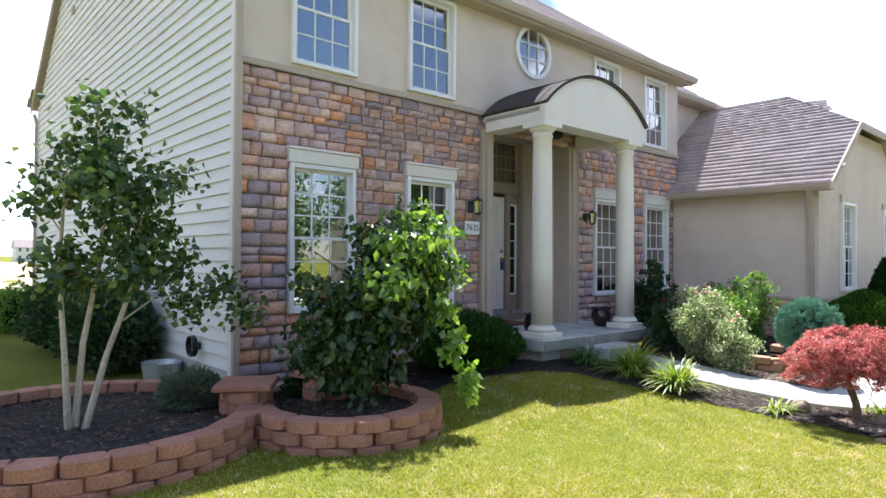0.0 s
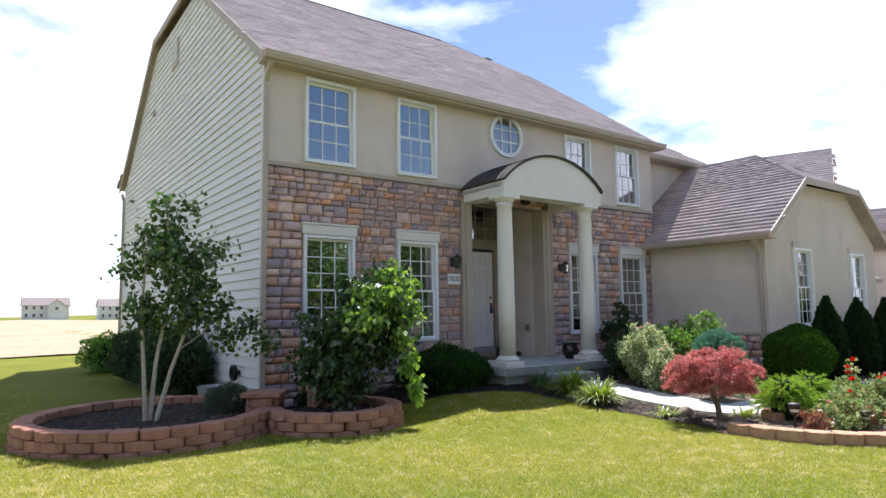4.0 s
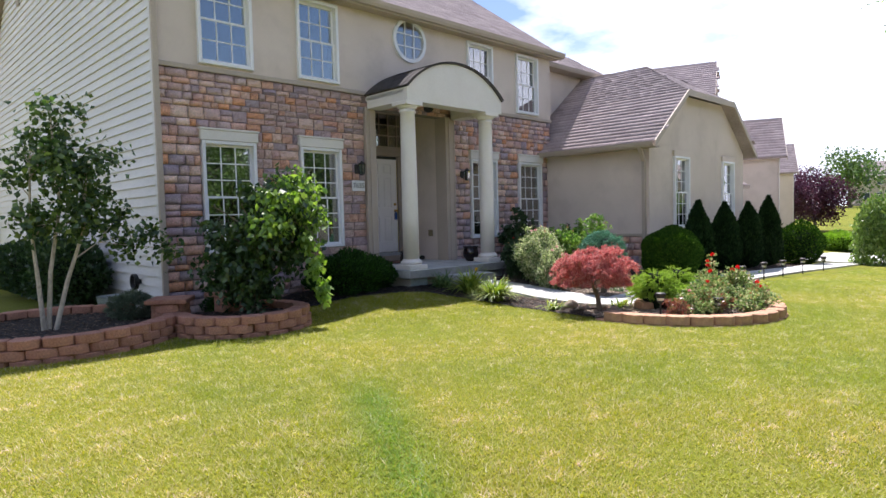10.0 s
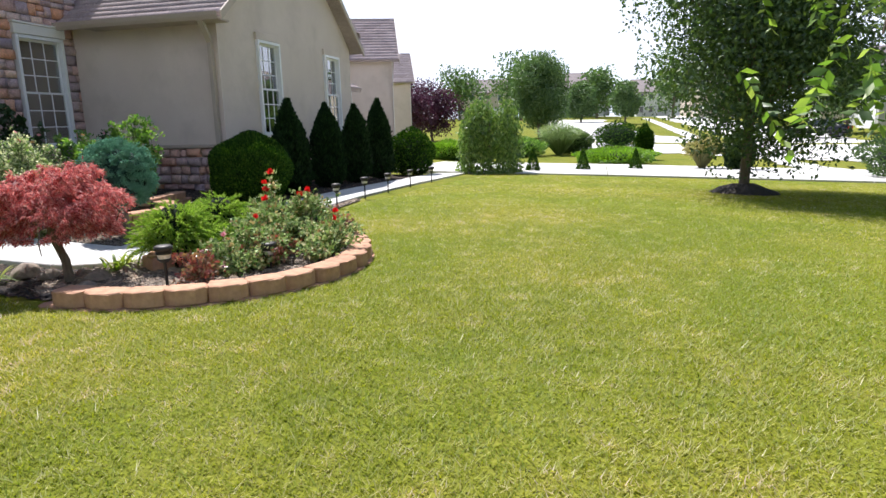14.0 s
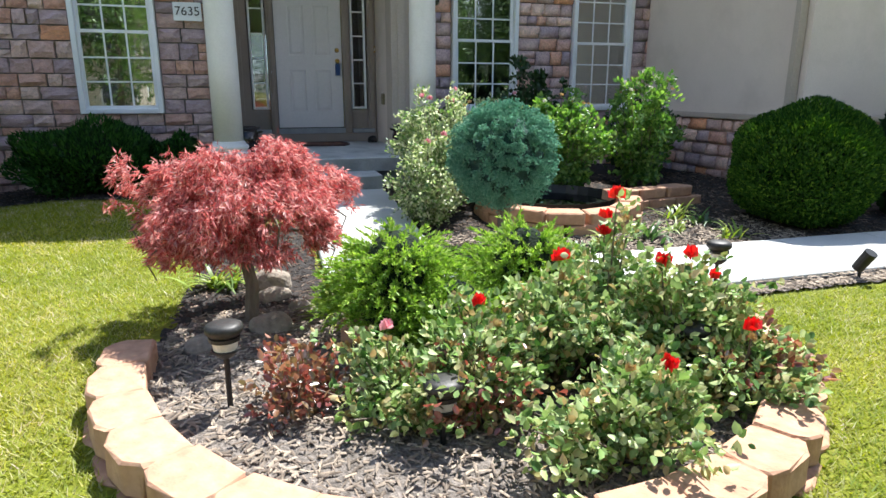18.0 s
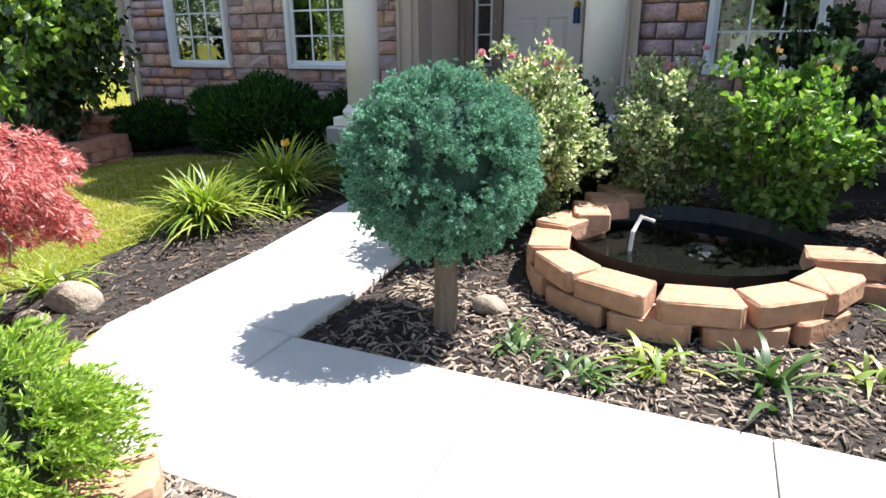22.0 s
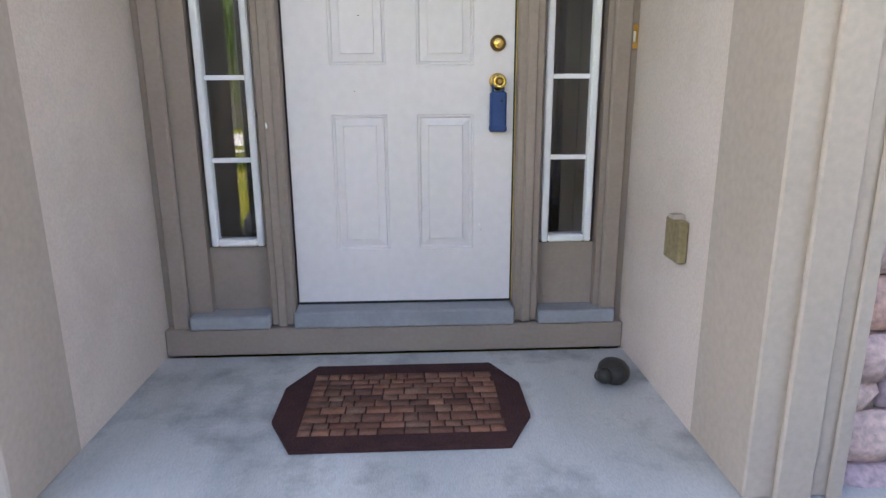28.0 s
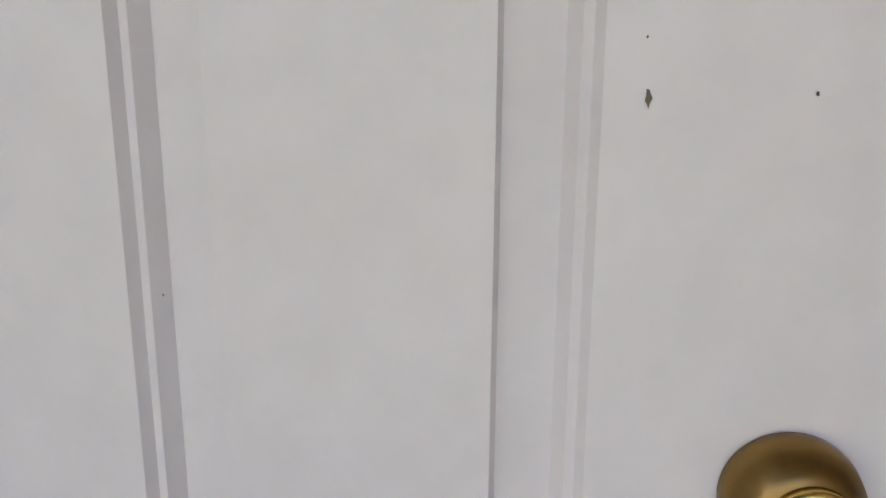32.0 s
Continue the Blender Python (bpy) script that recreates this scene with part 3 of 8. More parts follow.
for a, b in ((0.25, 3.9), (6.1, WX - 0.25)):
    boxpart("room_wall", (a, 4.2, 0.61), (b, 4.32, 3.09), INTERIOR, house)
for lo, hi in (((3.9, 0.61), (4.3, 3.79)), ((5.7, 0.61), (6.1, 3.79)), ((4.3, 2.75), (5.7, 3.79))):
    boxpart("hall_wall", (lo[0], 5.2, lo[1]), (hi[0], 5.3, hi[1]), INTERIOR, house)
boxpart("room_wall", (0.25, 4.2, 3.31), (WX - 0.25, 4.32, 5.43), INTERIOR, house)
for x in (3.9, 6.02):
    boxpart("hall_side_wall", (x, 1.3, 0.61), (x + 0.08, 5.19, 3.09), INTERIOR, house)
for x, d in ((3.981, 1), (6.019, -1)):
    for y0, y1, w in ((1.66, 1.76, 0.022), (1.785, 2.50, 0.012), (2.53, 2.63, 0.022)):
        boxpart("closet_door" if y1 - y0 > 0.3 else "door_casing", (min(x, x + d * w), y0, 0.62), (max(x, x + d * w), y1, 2.7), WHITE, house, 0.003)

# siding boards
rows = int((CLIP - 0.12 - 0.3) / 0.155)
for i in range(rows):
    z0 = 0.30 + 0.155 * i
    z1 = z0 + 0.155
    def span(z):
        if z < EAVE - 0.05:
            return 0.09, DEEP
        k = (z - EAVE + 0.05) / (RIDGE_Z - EAVE)
        return 0.09 + (RIDGE_Y - 0.09) * k, DEEP - (DEEP - RIDGE_Y) * k
    a0, b0 = span(z0)
    a1, b1 = span(z1)
    if b1 - a1 < 0.15:
        break
    b = bmesh.new()
    poly = [(-0.002, z1 + 0.012), (-0.032, z0), (-0.030, z0 - 0.003), (0.018, z0 - 0.003), (0.018, z1 + 0.012)]
    lo = [b.verts.new((x, a0 if k in (1, 2, 3) else a1, z)) for k, (x, z) in enumerate(poly)]
    hi = [b.verts.new((x, b0 if k in (1, 2, 3) else b1, z)) for k, (x, z) in enumerate(poly)]
    b.faces.new(lo)
    b.faces.new(hi[::-1])
    for k in range(5):
        b.faces.new((lo[k], hi[k], hi[(k + 1) % 5], lo[(k + 1) % 5]))
    bmesh.ops.recalc_face_normals(b, faces=b.faces)
    part("siding_board", b, SIDING, house)
boxpart("corner_post", (-0.045, -0.022, 0.0), (0.03, 0.085, EAVE + 0.1), SIDING, house, 0.006, "pale vinyl corner trim")
boxpart("corner_post", (-0.035, DEEP - 0.05, 0.2), (0.03, DEEP + 0.03, EAVE), SIDING, house, 0.006)
vent = boxpart("gable_vent", (-0.05, 5.85, 7.35), (-0.005, 6.4, 8.05), TRIM, house, 0.008, "tan louvred gable vent")
for i in range(7):
    boxpart("louvre", (-0.06, 5.9, 7.41 + 0.09 * i), (-0.051, 6.35, 7.46 + 0.09 * i), SIDING, vent)
boxpart("wall_vent", (-0.075, 8.3, 6.75), (-0.02, 8.45, 6.9), TRIM, house, 0.01)


def downspout(pts, parent, s=0.075):
    bm = bmesh.new()
    for a, b in zip(pts, pts[1:]):
        a, b = Vector(a), Vector(b)
        d = b - a
        m = Matrix.Translation((a + b) / 2) @ d.to_track_quat("Z", "Y").to_matrix().to_4x4() @ Matrix.Diagonal((s, s * 0.8, d.length + 0.03, 1))
        bmesh.ops.create_cube(bm, size=1, matrix=m)
    return part("downspout", bm, TRIM, parent, "tan metal downspout")


downspout([(-0.05, -0.33, 5.30), (-0.03, -0.1, 5.08), (-0.03, -0.1, 0.22), (-0.10, -0.35, 0.14)], house)
downspout([(-0.08, DEEP + 0.22, 5.3), (-0.06, DEEP, 5.05), (-0.06, DEEP, 0.2)], house)

# main roof: two slopes with course lines, soffit, gutter and rakes

def roof_slope(name, p00, p10, p01, p11, thick, material, parent, course=0.145, label=""):
    """Courses of shingles between an eave (p00 to p10) and a top edge (p01 to p11), each lapping the next lower one; one mesh of separate tabs."""
    p00, p10, p01, p11 = map(Vector, (p00, p10, p01, p11))
    up = (p01 - p00 + p11 - p10) / 2
    n = max(1, int(up.length / course))
    nor = (p10 - p00).cross(up).normalized()
    if nor.z < 0:
        nor = -nor
    rng = random.Random(len(name) + n)
    verts, faces = [], []
    for i in range(n):
        a, b = p00.lerp(p01, i / n), p10.lerp(p11, i / n)
        c, d = p00.lerp(p01, (i + 1.12) / n), p10.lerp(p11, (i + 1.12) / n)
        w = (b - a).length
        if w < 0.05:
            continue
        u = -rng.random() * 0.4
        while u < w:
            e = u + rng.uniform(0.26, 0.46)
            s, f = max(0, u) / w, min(w, e) / w
            lift = rng.uniform(0.002, 0.007)
            k = len(verts)
            q = [a.lerp(b, s) + nor * lift, a.lerp(b, f) + nor * lift, c.lerp(d, f) + nor * 0.001, c.lerp(d, s) + nor * 0.001, a.lerp(b, s), a.lerp(b, f)]
            verts += [tuple(v) for v in q]
            faces += [(k, k + 1, k + 2, k + 3), (k + 4, k + 5, k + 1, k)]
            u = e
    deck = [p00, p10, p11, p01]
    bm = bmesh.new()
    lo = [bm.verts.new(v - nor * thick) for v in deck]
    hi = [bm.verts.new(v - nor * 0.001) for v in deck]
    bm.faces.new(hi)
    bm.faces.new(lo[::-1])
    for i in range(4):
        bm.faces.new((lo[i], lo[(i + 1) % 4], hi[(i + 1) % 4], hi[i]))
    bmesh.ops.recalc_face_normals(bm, faces=bm.faces)
    roof = part(name, bm, material, parent, label)
    raw_mesh("shingles", verts, faces, material, roof)["kind"] = "stuff"
    return roof


HIP = (RIDGE_Z - CLIP) / 0.68
roof_slope("roof", (-RAKE, -OVER, EAVE), (WX + RAKE, -OVER, EAVE), (-RAKE, CF, CLIP), (WX + RAKE, CF, CLIP), 0.10, ROOF, house, label="brown-grey asphalt shingle roof")
roof_slope("roof", (-RAKE, CF, CLIP), (WX + RAKE, CF, CLIP), (HIP - RAKE, RIDGE_Y, RIDGE_Z), (WX + RAKE - HIP, RIDGE_Y, RIDGE_Z), 0.10, ROOF, house)
for hx0, hx1 in ((-RAKE, HIP - RAKE), (WX + RAKE, WX + RAKE - HIP)):
    roof_slope("hip", (hx0, CF, CLIP), (hx0, CB, CLIP), (hx1, RIDGE_Y - 0.02, RIDGE_Z), (hx1, RIDGE_Y + 0.02, RIDGE_Z), 0.08, ROOF, house)
    boxpart("hip_fascia", (hx0 - 0.02, CF, CLIP - 0.16), (hx0 + 0.02, CB, CLIP - 0.01), TRIM, house)
roof_slope("roof", (-RAKE, DEEP + OVER, EAVE), (WX + RAKE, DEEP + OVER, EAVE), (-RAKE, CB, CLIP), (WX + RAKE, CB, CLIP), 0.10, ROOF, house, 0.3)
roof_slope("roof", (-RAKE, CB, CLIP), (WX + RAKE, CB, CLIP), (HIP - RAKE, RIDGE_Y, RIDGE_Z), (WX + RAKE - HIP, RIDGE_Y, RIDGE_Z), 0.10, ROOF, house, 0.3)
boxpart("soffit", (-RAKE + 0.02, -OVER + 0.02, EAVE - 0.14), (WX + RAKE - 0.02, -0.021, EAVE - 0.11), TRIM, house)
boxpart("fascia", (-RAKE + 0.01, -OVER - 0.015, EAVE - 0.16), (WX + RAKE - 0.01, -OVER + 0.015, EAVE - 0.02), TRIM, house, 0.004)


def gutter(p0, p1, parent, out):
    """A K-style gutter from p0 to p1; out: the way it faces."""
    p0, p1, out = Vector(p0), Vector(p1), Vector(out)
    bm = bmesh.new()
    sec = [(0, 0), (0.08, 0), (0.11, 0.05), (0.125, 0.11), (0.115, 0.11), (0.10, 0.055), (0.075, 0.012), (0.01, 0.012)]
    ends = [[bm.verts.new(p + out * a + Vector((0, 0, b))) for a, b in sec] for p in (p0, p1)]
    n = len(sec)
    for i in range(n):
        bm.faces.new((ends[0][i], ends[1][i], ends[1][(i + 1) % n], ends[0][(i + 1) % n]))
    bm.faces.new(ends[0])
    bm.faces.new(ends[1][::-1])
    bmesh.ops.recalc_face_normals(bm, faces=bm.faces)
    return part("gutter", bm, TRIM, parent)


gutter((-RAKE, -OVER - 0.02, EAVE - 0.13), (WX + RAKE, -OVER - 0.02, EAVE - 0.13), house, (0, -1, 0))
for x in (-RAKE, WX + RAKE - 0.02):
    for y0, y1 in ((-OVER, CF), (DEEP + OVER, CB)):
        bm = bmesh.new()
        prism(bm, [(y0, EAVE - 0.16), (y0, EAVE + 0.0), (y1, CLIP), (y1, CLIP - 0.18)], "x", x - 0.012, x + 0.02)
        part("rake_board", bm, TRIM, house)


def window(parent, x0, x1, z0, z1, rows_, y=0.0, header=False, pane_y=0.045):
    w = new("window")
    w.parent = parent
    w["label"] = "white vinyl double-hung window with grilles"
    f = 0.055
    bm = bmesh.new()
    yo = y - 0.06
    box(bm, x0, yo, z0, x0 + f, y + 0.09, z1, 0.006)
    box(bm, x1 - f, yo, z0, x1, y + 0.09, z1, 0.006)
    box(bm, x0 + f, yo, z1 - f, x1 - f, y + 0.09, z1, 0.006)
    box(bm, x0 + f, yo, z0, x1 - f, y + 0.09, z0 + f, 0.006)
    part("window_frame", bm, WHITE, w)
    mid = (z0 + z1) / 2
    for a, b, yy in ((mid - 0.02, z1 - f, pane_y), (z0 + f, mid + 0.02, pane_y - 0.035)):
        t = 0.034
        u0, u1 = x0 + f, x1 - f
        bm = bmesh.new()
        box(bm, u0, yy - 0.016, a, u0 + t, yy + 0.016, b)
        box(bm, u1 - t, yy - 0.016, a, u1, yy + 0.016, b)
        box(bm, u0 + t, yy - 0.016, a, u1 - t, yy + 0.016, a + t)
        box(bm, u0 + t, yy - 0.016, b - t, u1 - t, yy + 0.016, b)
        g = 0.009
        for i in (1, 2):
            xc = u0 + t + (u1 - u0 - 2 * t) * i / 3
            box(bm, xc - g, yy - 0.012, a + t, xc + g, yy - 0.0045, b - t)
        for i in range(1, rows_):
            zc = a + t + (b - a - 2 * t) * i / rows_
            box(bm, u0 + t, yy - 0.011, zc - g, u1 - t, yy - 0.005, zc + g)
        part("sash", bm, WHITE, w)
        bm = bmesh.new()
        box(bm, u0 + t, yy - 0.004, a + t, u1 - t, yy + 0.002, b - t)
        p = part("pane", bm, GLASS, w)
        p.visible_shadow = False
    if header:
        bm = bmesh.new()
        box(bm, x0 - 0.03, y - 0.075, z1 + 0.002, x1 + 0.03, y + 0.03, z1 + 0.16, 0.008)
        box(bm, x0 - 0.045, y - 0.09, z1 + 0.161, x1 + 0.045, y + 0.03, z1 + 0.195, 0.006)
        part("window_header", bm, CREAM, house, "cream window header")
    return w


for w in WINDOWS:
    window(house, w[0], w[1], w[2], w[3], w[4], -0.02 if not w[5] else 0.0, w[5])
# round window
bm = bmesh.new()
lathe(bm, [(0.36, -0.05), (0.43, -0.06), (0.43, 0.0), (0.36, 0.0), (0.36, -0.05)][:4], 40, ROUND[0], ROUND[1], "y")
ring = bmesh.new()
for r0, r1, ya, yb in ((0.37, 0.44, -0.07, -0.021),):
    k = 44
    vs = [[ring.verts.new((ROUND[0] + r * math.cos(2 * math.pi * i / k), yy, ROUND[1] + r * math.sin(2 * math.pi * i / k))) for i in range(k)] for r, yy in ((r0, -0.0), (r0, ya), (r1, ya), (r1, 0.0))]
    for a, b in zip(vs, vs[1:]):
        for i in range(k):
            ring.faces.new((a[i], a[(i + 1) % k], b[(i + 1) % k], b[i]))
bmesh.ops.recalc_face_normals(ring, faces=ring.faces)
rw = part("round_window", ring, WHITE, house, "round white window with grille")
bm = bmesh.new()
k = 44
bm.faces.new([bm.verts.new((ROUND[0] + 0.372 * math.cos(2 * math.pi * i / k), -0.026, ROUND[1] + 0.372 * math.sin(2 * math.pi * i / k))) for i in range(k)])
part("pane", bm, GLASS, rw).visible_shadow = False
bm = bmesh.new()
for o in (-0.12, 0.12):
    l = math.sqrt(0.37 ** 2 - o ** 2)
    box(bm, ROUND[0] + o - 0.011, -0.045, ROUND[1] - l, ROUND[0] + o + 0.011, -0.03, ROUND[1] + l)
    box(bm, ROUND[0] - l, -0.043, ROUND[1] + o - 0.011, ROUND[0] + l, -0.031, ROUND[1] + o + 0.011)
part("grille", bm, WHITE, rw)
boxpart("curtain", (4.6, 0.27, 4.5), (5.46, 0.29, 5.42), SHEER, house)
boxpart("curtain", (6.70, 0.27, 3.8), (7.62, 0.29, 5.42), SHEER, house)

# ---- entry: recess, door, sidelights, transom ----
RX0, RX1, DY = 4.06, 5.97, 1.04
boxpart("recess_wall", (RX0 - 0.14, 0.251, 0.0), (RX0, DY + 0.2, 3.75), STUCCO, house)
boxpart("recess_wall", (RX1, 0.251, 0.0), (RX1 + 0.14, DY + 0.2, 3.75), STUCCO, house)
boxpart("recess_ceiling", (RX0 - 0.14, 0.02, 3.76), (RX1 + 0.14, DY + 0.2, 3.82), CREAM, house)
for x0, x1, d in ((3.83, 4.065, 1), (5.965, 6.22, -1)):
    w = x1 - x0
    pil = boxpart("pilaster", (x0, -0.075, 0.48), (x1, 0.26, 3.55), TRIM, house, 0.006, "tan stepped entry pilaster")
    boxpart("raised_face", (x0 + w * 0.30, -0.095, 0.48), (x0 + w * 0.70, -0.0755, 3.55), TRIM, pil, 0.006)
    boxpart("edge_bead", (x0 - 0.012 if d > 0 else x1 - 0.03, -0.088, 0.48), (x0 + 0.03 if d > 0 else x1 + 0.012, -0.0755, 3.55), TRIM, pil, 0.005)
entry = thing("door_1", "closed off-white six-panel front door with taupe frame and sidelights", "door", kind="structure")
DX0, DX1, DZ0, DZ1 = 4.602, 5.496, 0.68, 2.71
# surround
bm = bmesh.new()
box(bm, RX0 + 0.001, DY - 0.04, 0.481, 4.25, DY + 0.1, 3.749)
box(bm, 5.85, DY - 0.04, 0.481, RX1 - 0.001, DY + 0.1, 3.749)
for x0, x1 in ((4.495, 4.592), (5.506, 5.606)):
    box(bm, x0, DY - 0.065, 0.60, x1, DY + 0.1, 2.77, 0.008)
    box(bm, x0 + 0.03, DY - 0.08, 0.60, x1 - 0.03, DY - 0.0655, 2.77, 0.005)
box(bm, 4.25, DY - 0.07, 2.771, 5.85, DY + 0.1, 2.93, 0.008)
for x0, x1 in ((RX0 + 0.03, RX0 + 0.10), (RX1 - 0.10, RX1 - 0.03)):
    box(bm, x0, DY - 0.07, 0.481, x1, DY - 0.0405, 3.749, 0.008)
for x0, x1 in ((4.25, 4.494), (5.607, 5.849)):
    box(bm, x0, DY + 0.002, 0.64, x1, DY + 0.1, 0.925)
    box(bm, x0, DY + 0.002, 2.60, x1, DY + 0.1, 2.77)
part("door_frame", bm, TAUPE, entry, "taupe painted door surround")
bm = bmesh.new()
box(bm, RX0 + 0.001, DY - 0.09, 0.481, RX1 - 0.001, DY + 0.1, 0.597, 0.006)
part("riser", bm, TAUPE, entry)
bm = bmesh.new()
for x0, x1 in ((4.17, 4.494), (4.593, 5.505), (5.607, 5.93)):
    box(bm, x0, DY - 0.10, 0.598, x1, DY + 0.04, 0.668 if x0 > 4.5 and x1 < 5.6 else 0.655, 0.006)
part("sill", bm, mat("sill_metal", (0.27, 0.28, 0.30), (0.34, 0.35, 0.37), 0.55, 4, 60, 0.05, dirt=((0.20, 0.20, 0.21), 5, 0.4), grain=0.06), entry, "grey metal door sill")
boxpart("door_sweep", (DX0, DY + 0.002, 0.6685), (DX1, DY + 0.03, DZ0 - 0.001), BLACK, entry)
boxpart("weather_strip", (4.5925, DY + 0.01, 0.638), (DX0 - 0.001, DY + 0.04, DZ1), BLACK, entry)
boxpart("weather_strip", (DX1 + 0.0006, DY + 0.012, 0.638), (5.5055, DY + 0.04, DZ1), BLACK, entry)
boxpart("brass_edge", (5.5038, DY - 0.003, 0.67), (5.5056, DY + 0.0115, DZ1), mat("worn_brass_strip", (0.85, 0.66, 0.24), (0.72, 0.52, 0.16), 0.5, 12, 90, 0.03, metal=0.45, grain=0.08), entry, 0, "brass weather strip edge")
boxpart("head_strip", (4.5925, DY + 0.01, DZ1 + 0.001), (5.5055, DY + 0.04, 2.7705), BLACK, entry)


def panel_door(parent):
    """A stile-and-rail face with six raised panels: bevelled moulding round each field."""
    W, Hh = DX1 - DX0, DZ1 - DZ0
    cols = [(0.171, 0.391), (0.510, 0.736)]
    rws = [(0.225, 0.787 - 0.01), (0.965, 1.62), (1.70, 1.93)]
    xs = sorted({0.0, W, *[v for c in cols for v in c]})
    zs = sorted({0.0, Hh, *[v for r in rws for v in r]})
    bm = bmesh.new()
    def V(x, y, z):
        return bm.verts.new((DX0 + x, DY + y, DZ0 + z))
    for i in range(len(xs) - 1):
        for j in range(len(zs) - 1):
            a, b, c, d = xs[i], xs[i + 1], zs[j], zs[j + 1]
            if (a, b) in cols and (c, d) in rws:
                steps = [(0, 0), (0.004, 0.006), (0.009, 0.005), (0.015, 0.0145), (0.043, 0.0075), (0.0455, 0.001)]
                prev = None
                for o, y in steps:
                    ringv = [V(a + o, y, c + o), V(b - o, y, c + o), V(b - o, y, d - o), V(a + o, y, d - o)]
                    if prev:
                        for k in range(4):
                            bm.faces.new((prev[k], prev[(k + 1) % 4], ringv[(k + 1) % 4], ringv[k]))
                    prev = ringv
                bm.faces.new(prev)
            else:
                bm.faces.new((V(a, 0, c), V(b, 0, c), V(b, 0, d), V(a, 0, d)))
    bmesh.ops.remove_doubles(bm, verts=bm.verts, dist=0.0005)
    b2 = [V(0, 0.045, 0), V(W, 0.045, 0), V(W, 0.045, Hh), V(0, 0.045, Hh)]
    f2 = [V(0, 0.0005, 0), V(W, 0.0005, 0), V(W, 0.0005, Hh), V(0, 0.0005, Hh)]
    bm.faces.new(b2[::-1])
    for k in range(4):
        bm.faces.new((f2[k], b2[k], b2[(k + 1) % 4], f2[(k + 1) % 4]))
    bmesh.ops.recalc_face_normals(bm, faces=bm.faces)
    return part("door_leaf", bm, DOORPAINT, parent, "scuffed off-white six-panel door")


leaf = panel_door(entry)
LX = 5.432
bm = bmesh.new()
lathe(bm, [(0.0312, DY - 0.001), (0.0312, DY - 0.006), (0.029, DY - 0.014), (0.0225, DY - 0.021), (0.0195, DY - 0.024)], 40, LX - 0.001, 1.7255, "y")
part("deadbolt", bm, BRONZE, leaf, "brass deadbolt with keyhole", True)
bm = bmesh.new()
lathe(bm, [(0.0195, DY - 0.0235), (0.0193, DY - 0.028), (0.0175, DY - 0.0295)], 36, LX, 1.724, "y")
part("lock_face", bm, BRASS, entry, "polished brass lock face", True)
bm = bmesh.new()
lathe(bm, [(0.0085, DY - 0.0294), (0.0085, DY - 0.0312), (0.0075, DY - 0.0318)], 20, LX + 0.001, 1.7165, "y")
box(bm, LX - 0.0002, DY - 0.0326, 1.7115, LX + 0.0022, DY - 0.0317, 1.7215)
part("key_cylinder", bm, BRONZE, entry)
bm = bmesh.new()
for i in range(8):
    box(bm, LX - 0.0115 + 0.0031 * i, DY - 0.0301, 1.7295, LX - 0.0115 + 0.0031 * i + 0.0021, DY - 0.0294, 1.7335)
part("lock_engraving", bm, BRONZE, entry, "small engraved marks")
bm = bmesh.new()
lathe(bm, [(0.0335, DY - 0.001), (0.0335, DY - 0.007), (0.028, DY - 0.013), (0.014, DY - 0.016), (0.0125, DY - 0.030), (0.017, DY - 0.036), (0.0255, DY - 0.044), (0.0275, DY - 0.055), (0.0255, DY - 0.066), (0.016, DY - 0.071), (0.0155, DY - 0.0695)], 40, LX, 1.581, "y")
knob = part("knob", bm, BRASS, leaf, "polished brass door knob", True)
bm = bmesh.new()
lathe(bm, [(0.009, DY - 0.0695), (0.009, DY - 0.0725), (0.0075, DY - 0.073)], 20, LX, 1.581, "y")
box(bm, LX - 0.0012, DY - 0.0738, 1.5755, LX + 0.0012, DY - 0.0729, 1.5865)
part("keyhole", bm, BRONZE, entry)
lockbox = thing("key_lockbox", "blue plastic key lockbox hanging from the brass knob", "lockbox")
bm = bmesh.new()
box(bm, LX - 0.032, DY - 0.046, 1.395, LX + 0.032, DY - 0.003, 1.545, 0.008)
part("case", bm, BLUE, lockbox)
bm = bmesh.new()
box(bm, LX - 0.034, DY - 0.048, 1.388, LX + 0.034, DY - 0.0025, 1.414, 0.006)
part("bumper", bm, BLUE, lockbox)
bm = bmesh.new()
lathe(bm, [(0.0055, DY - 0.0462), (0.0055, DY - 0.0475)], 16, LX + 0.012, 1.508, "y")
part("port", bm, BLACK, lockbox)
bm = bmesh.new()
tube(bm, [(LX - 0.02, DY - 0.024, 1.54), (LX - 0.02, DY - 0.024, 1.575), (LX - 0.014, DY - 0.024, 1.592), (LX, DY - 0.024, 1.599), (LX + 0.014, DY - 0.024, 1.592), (LX + 0.02, DY - 0.024, 1.575), (LX + 0.02, DY - 0.024, 1.54)], 0.005, 0.005, 8)
part("shackle", bm, BLUE, lockbox)
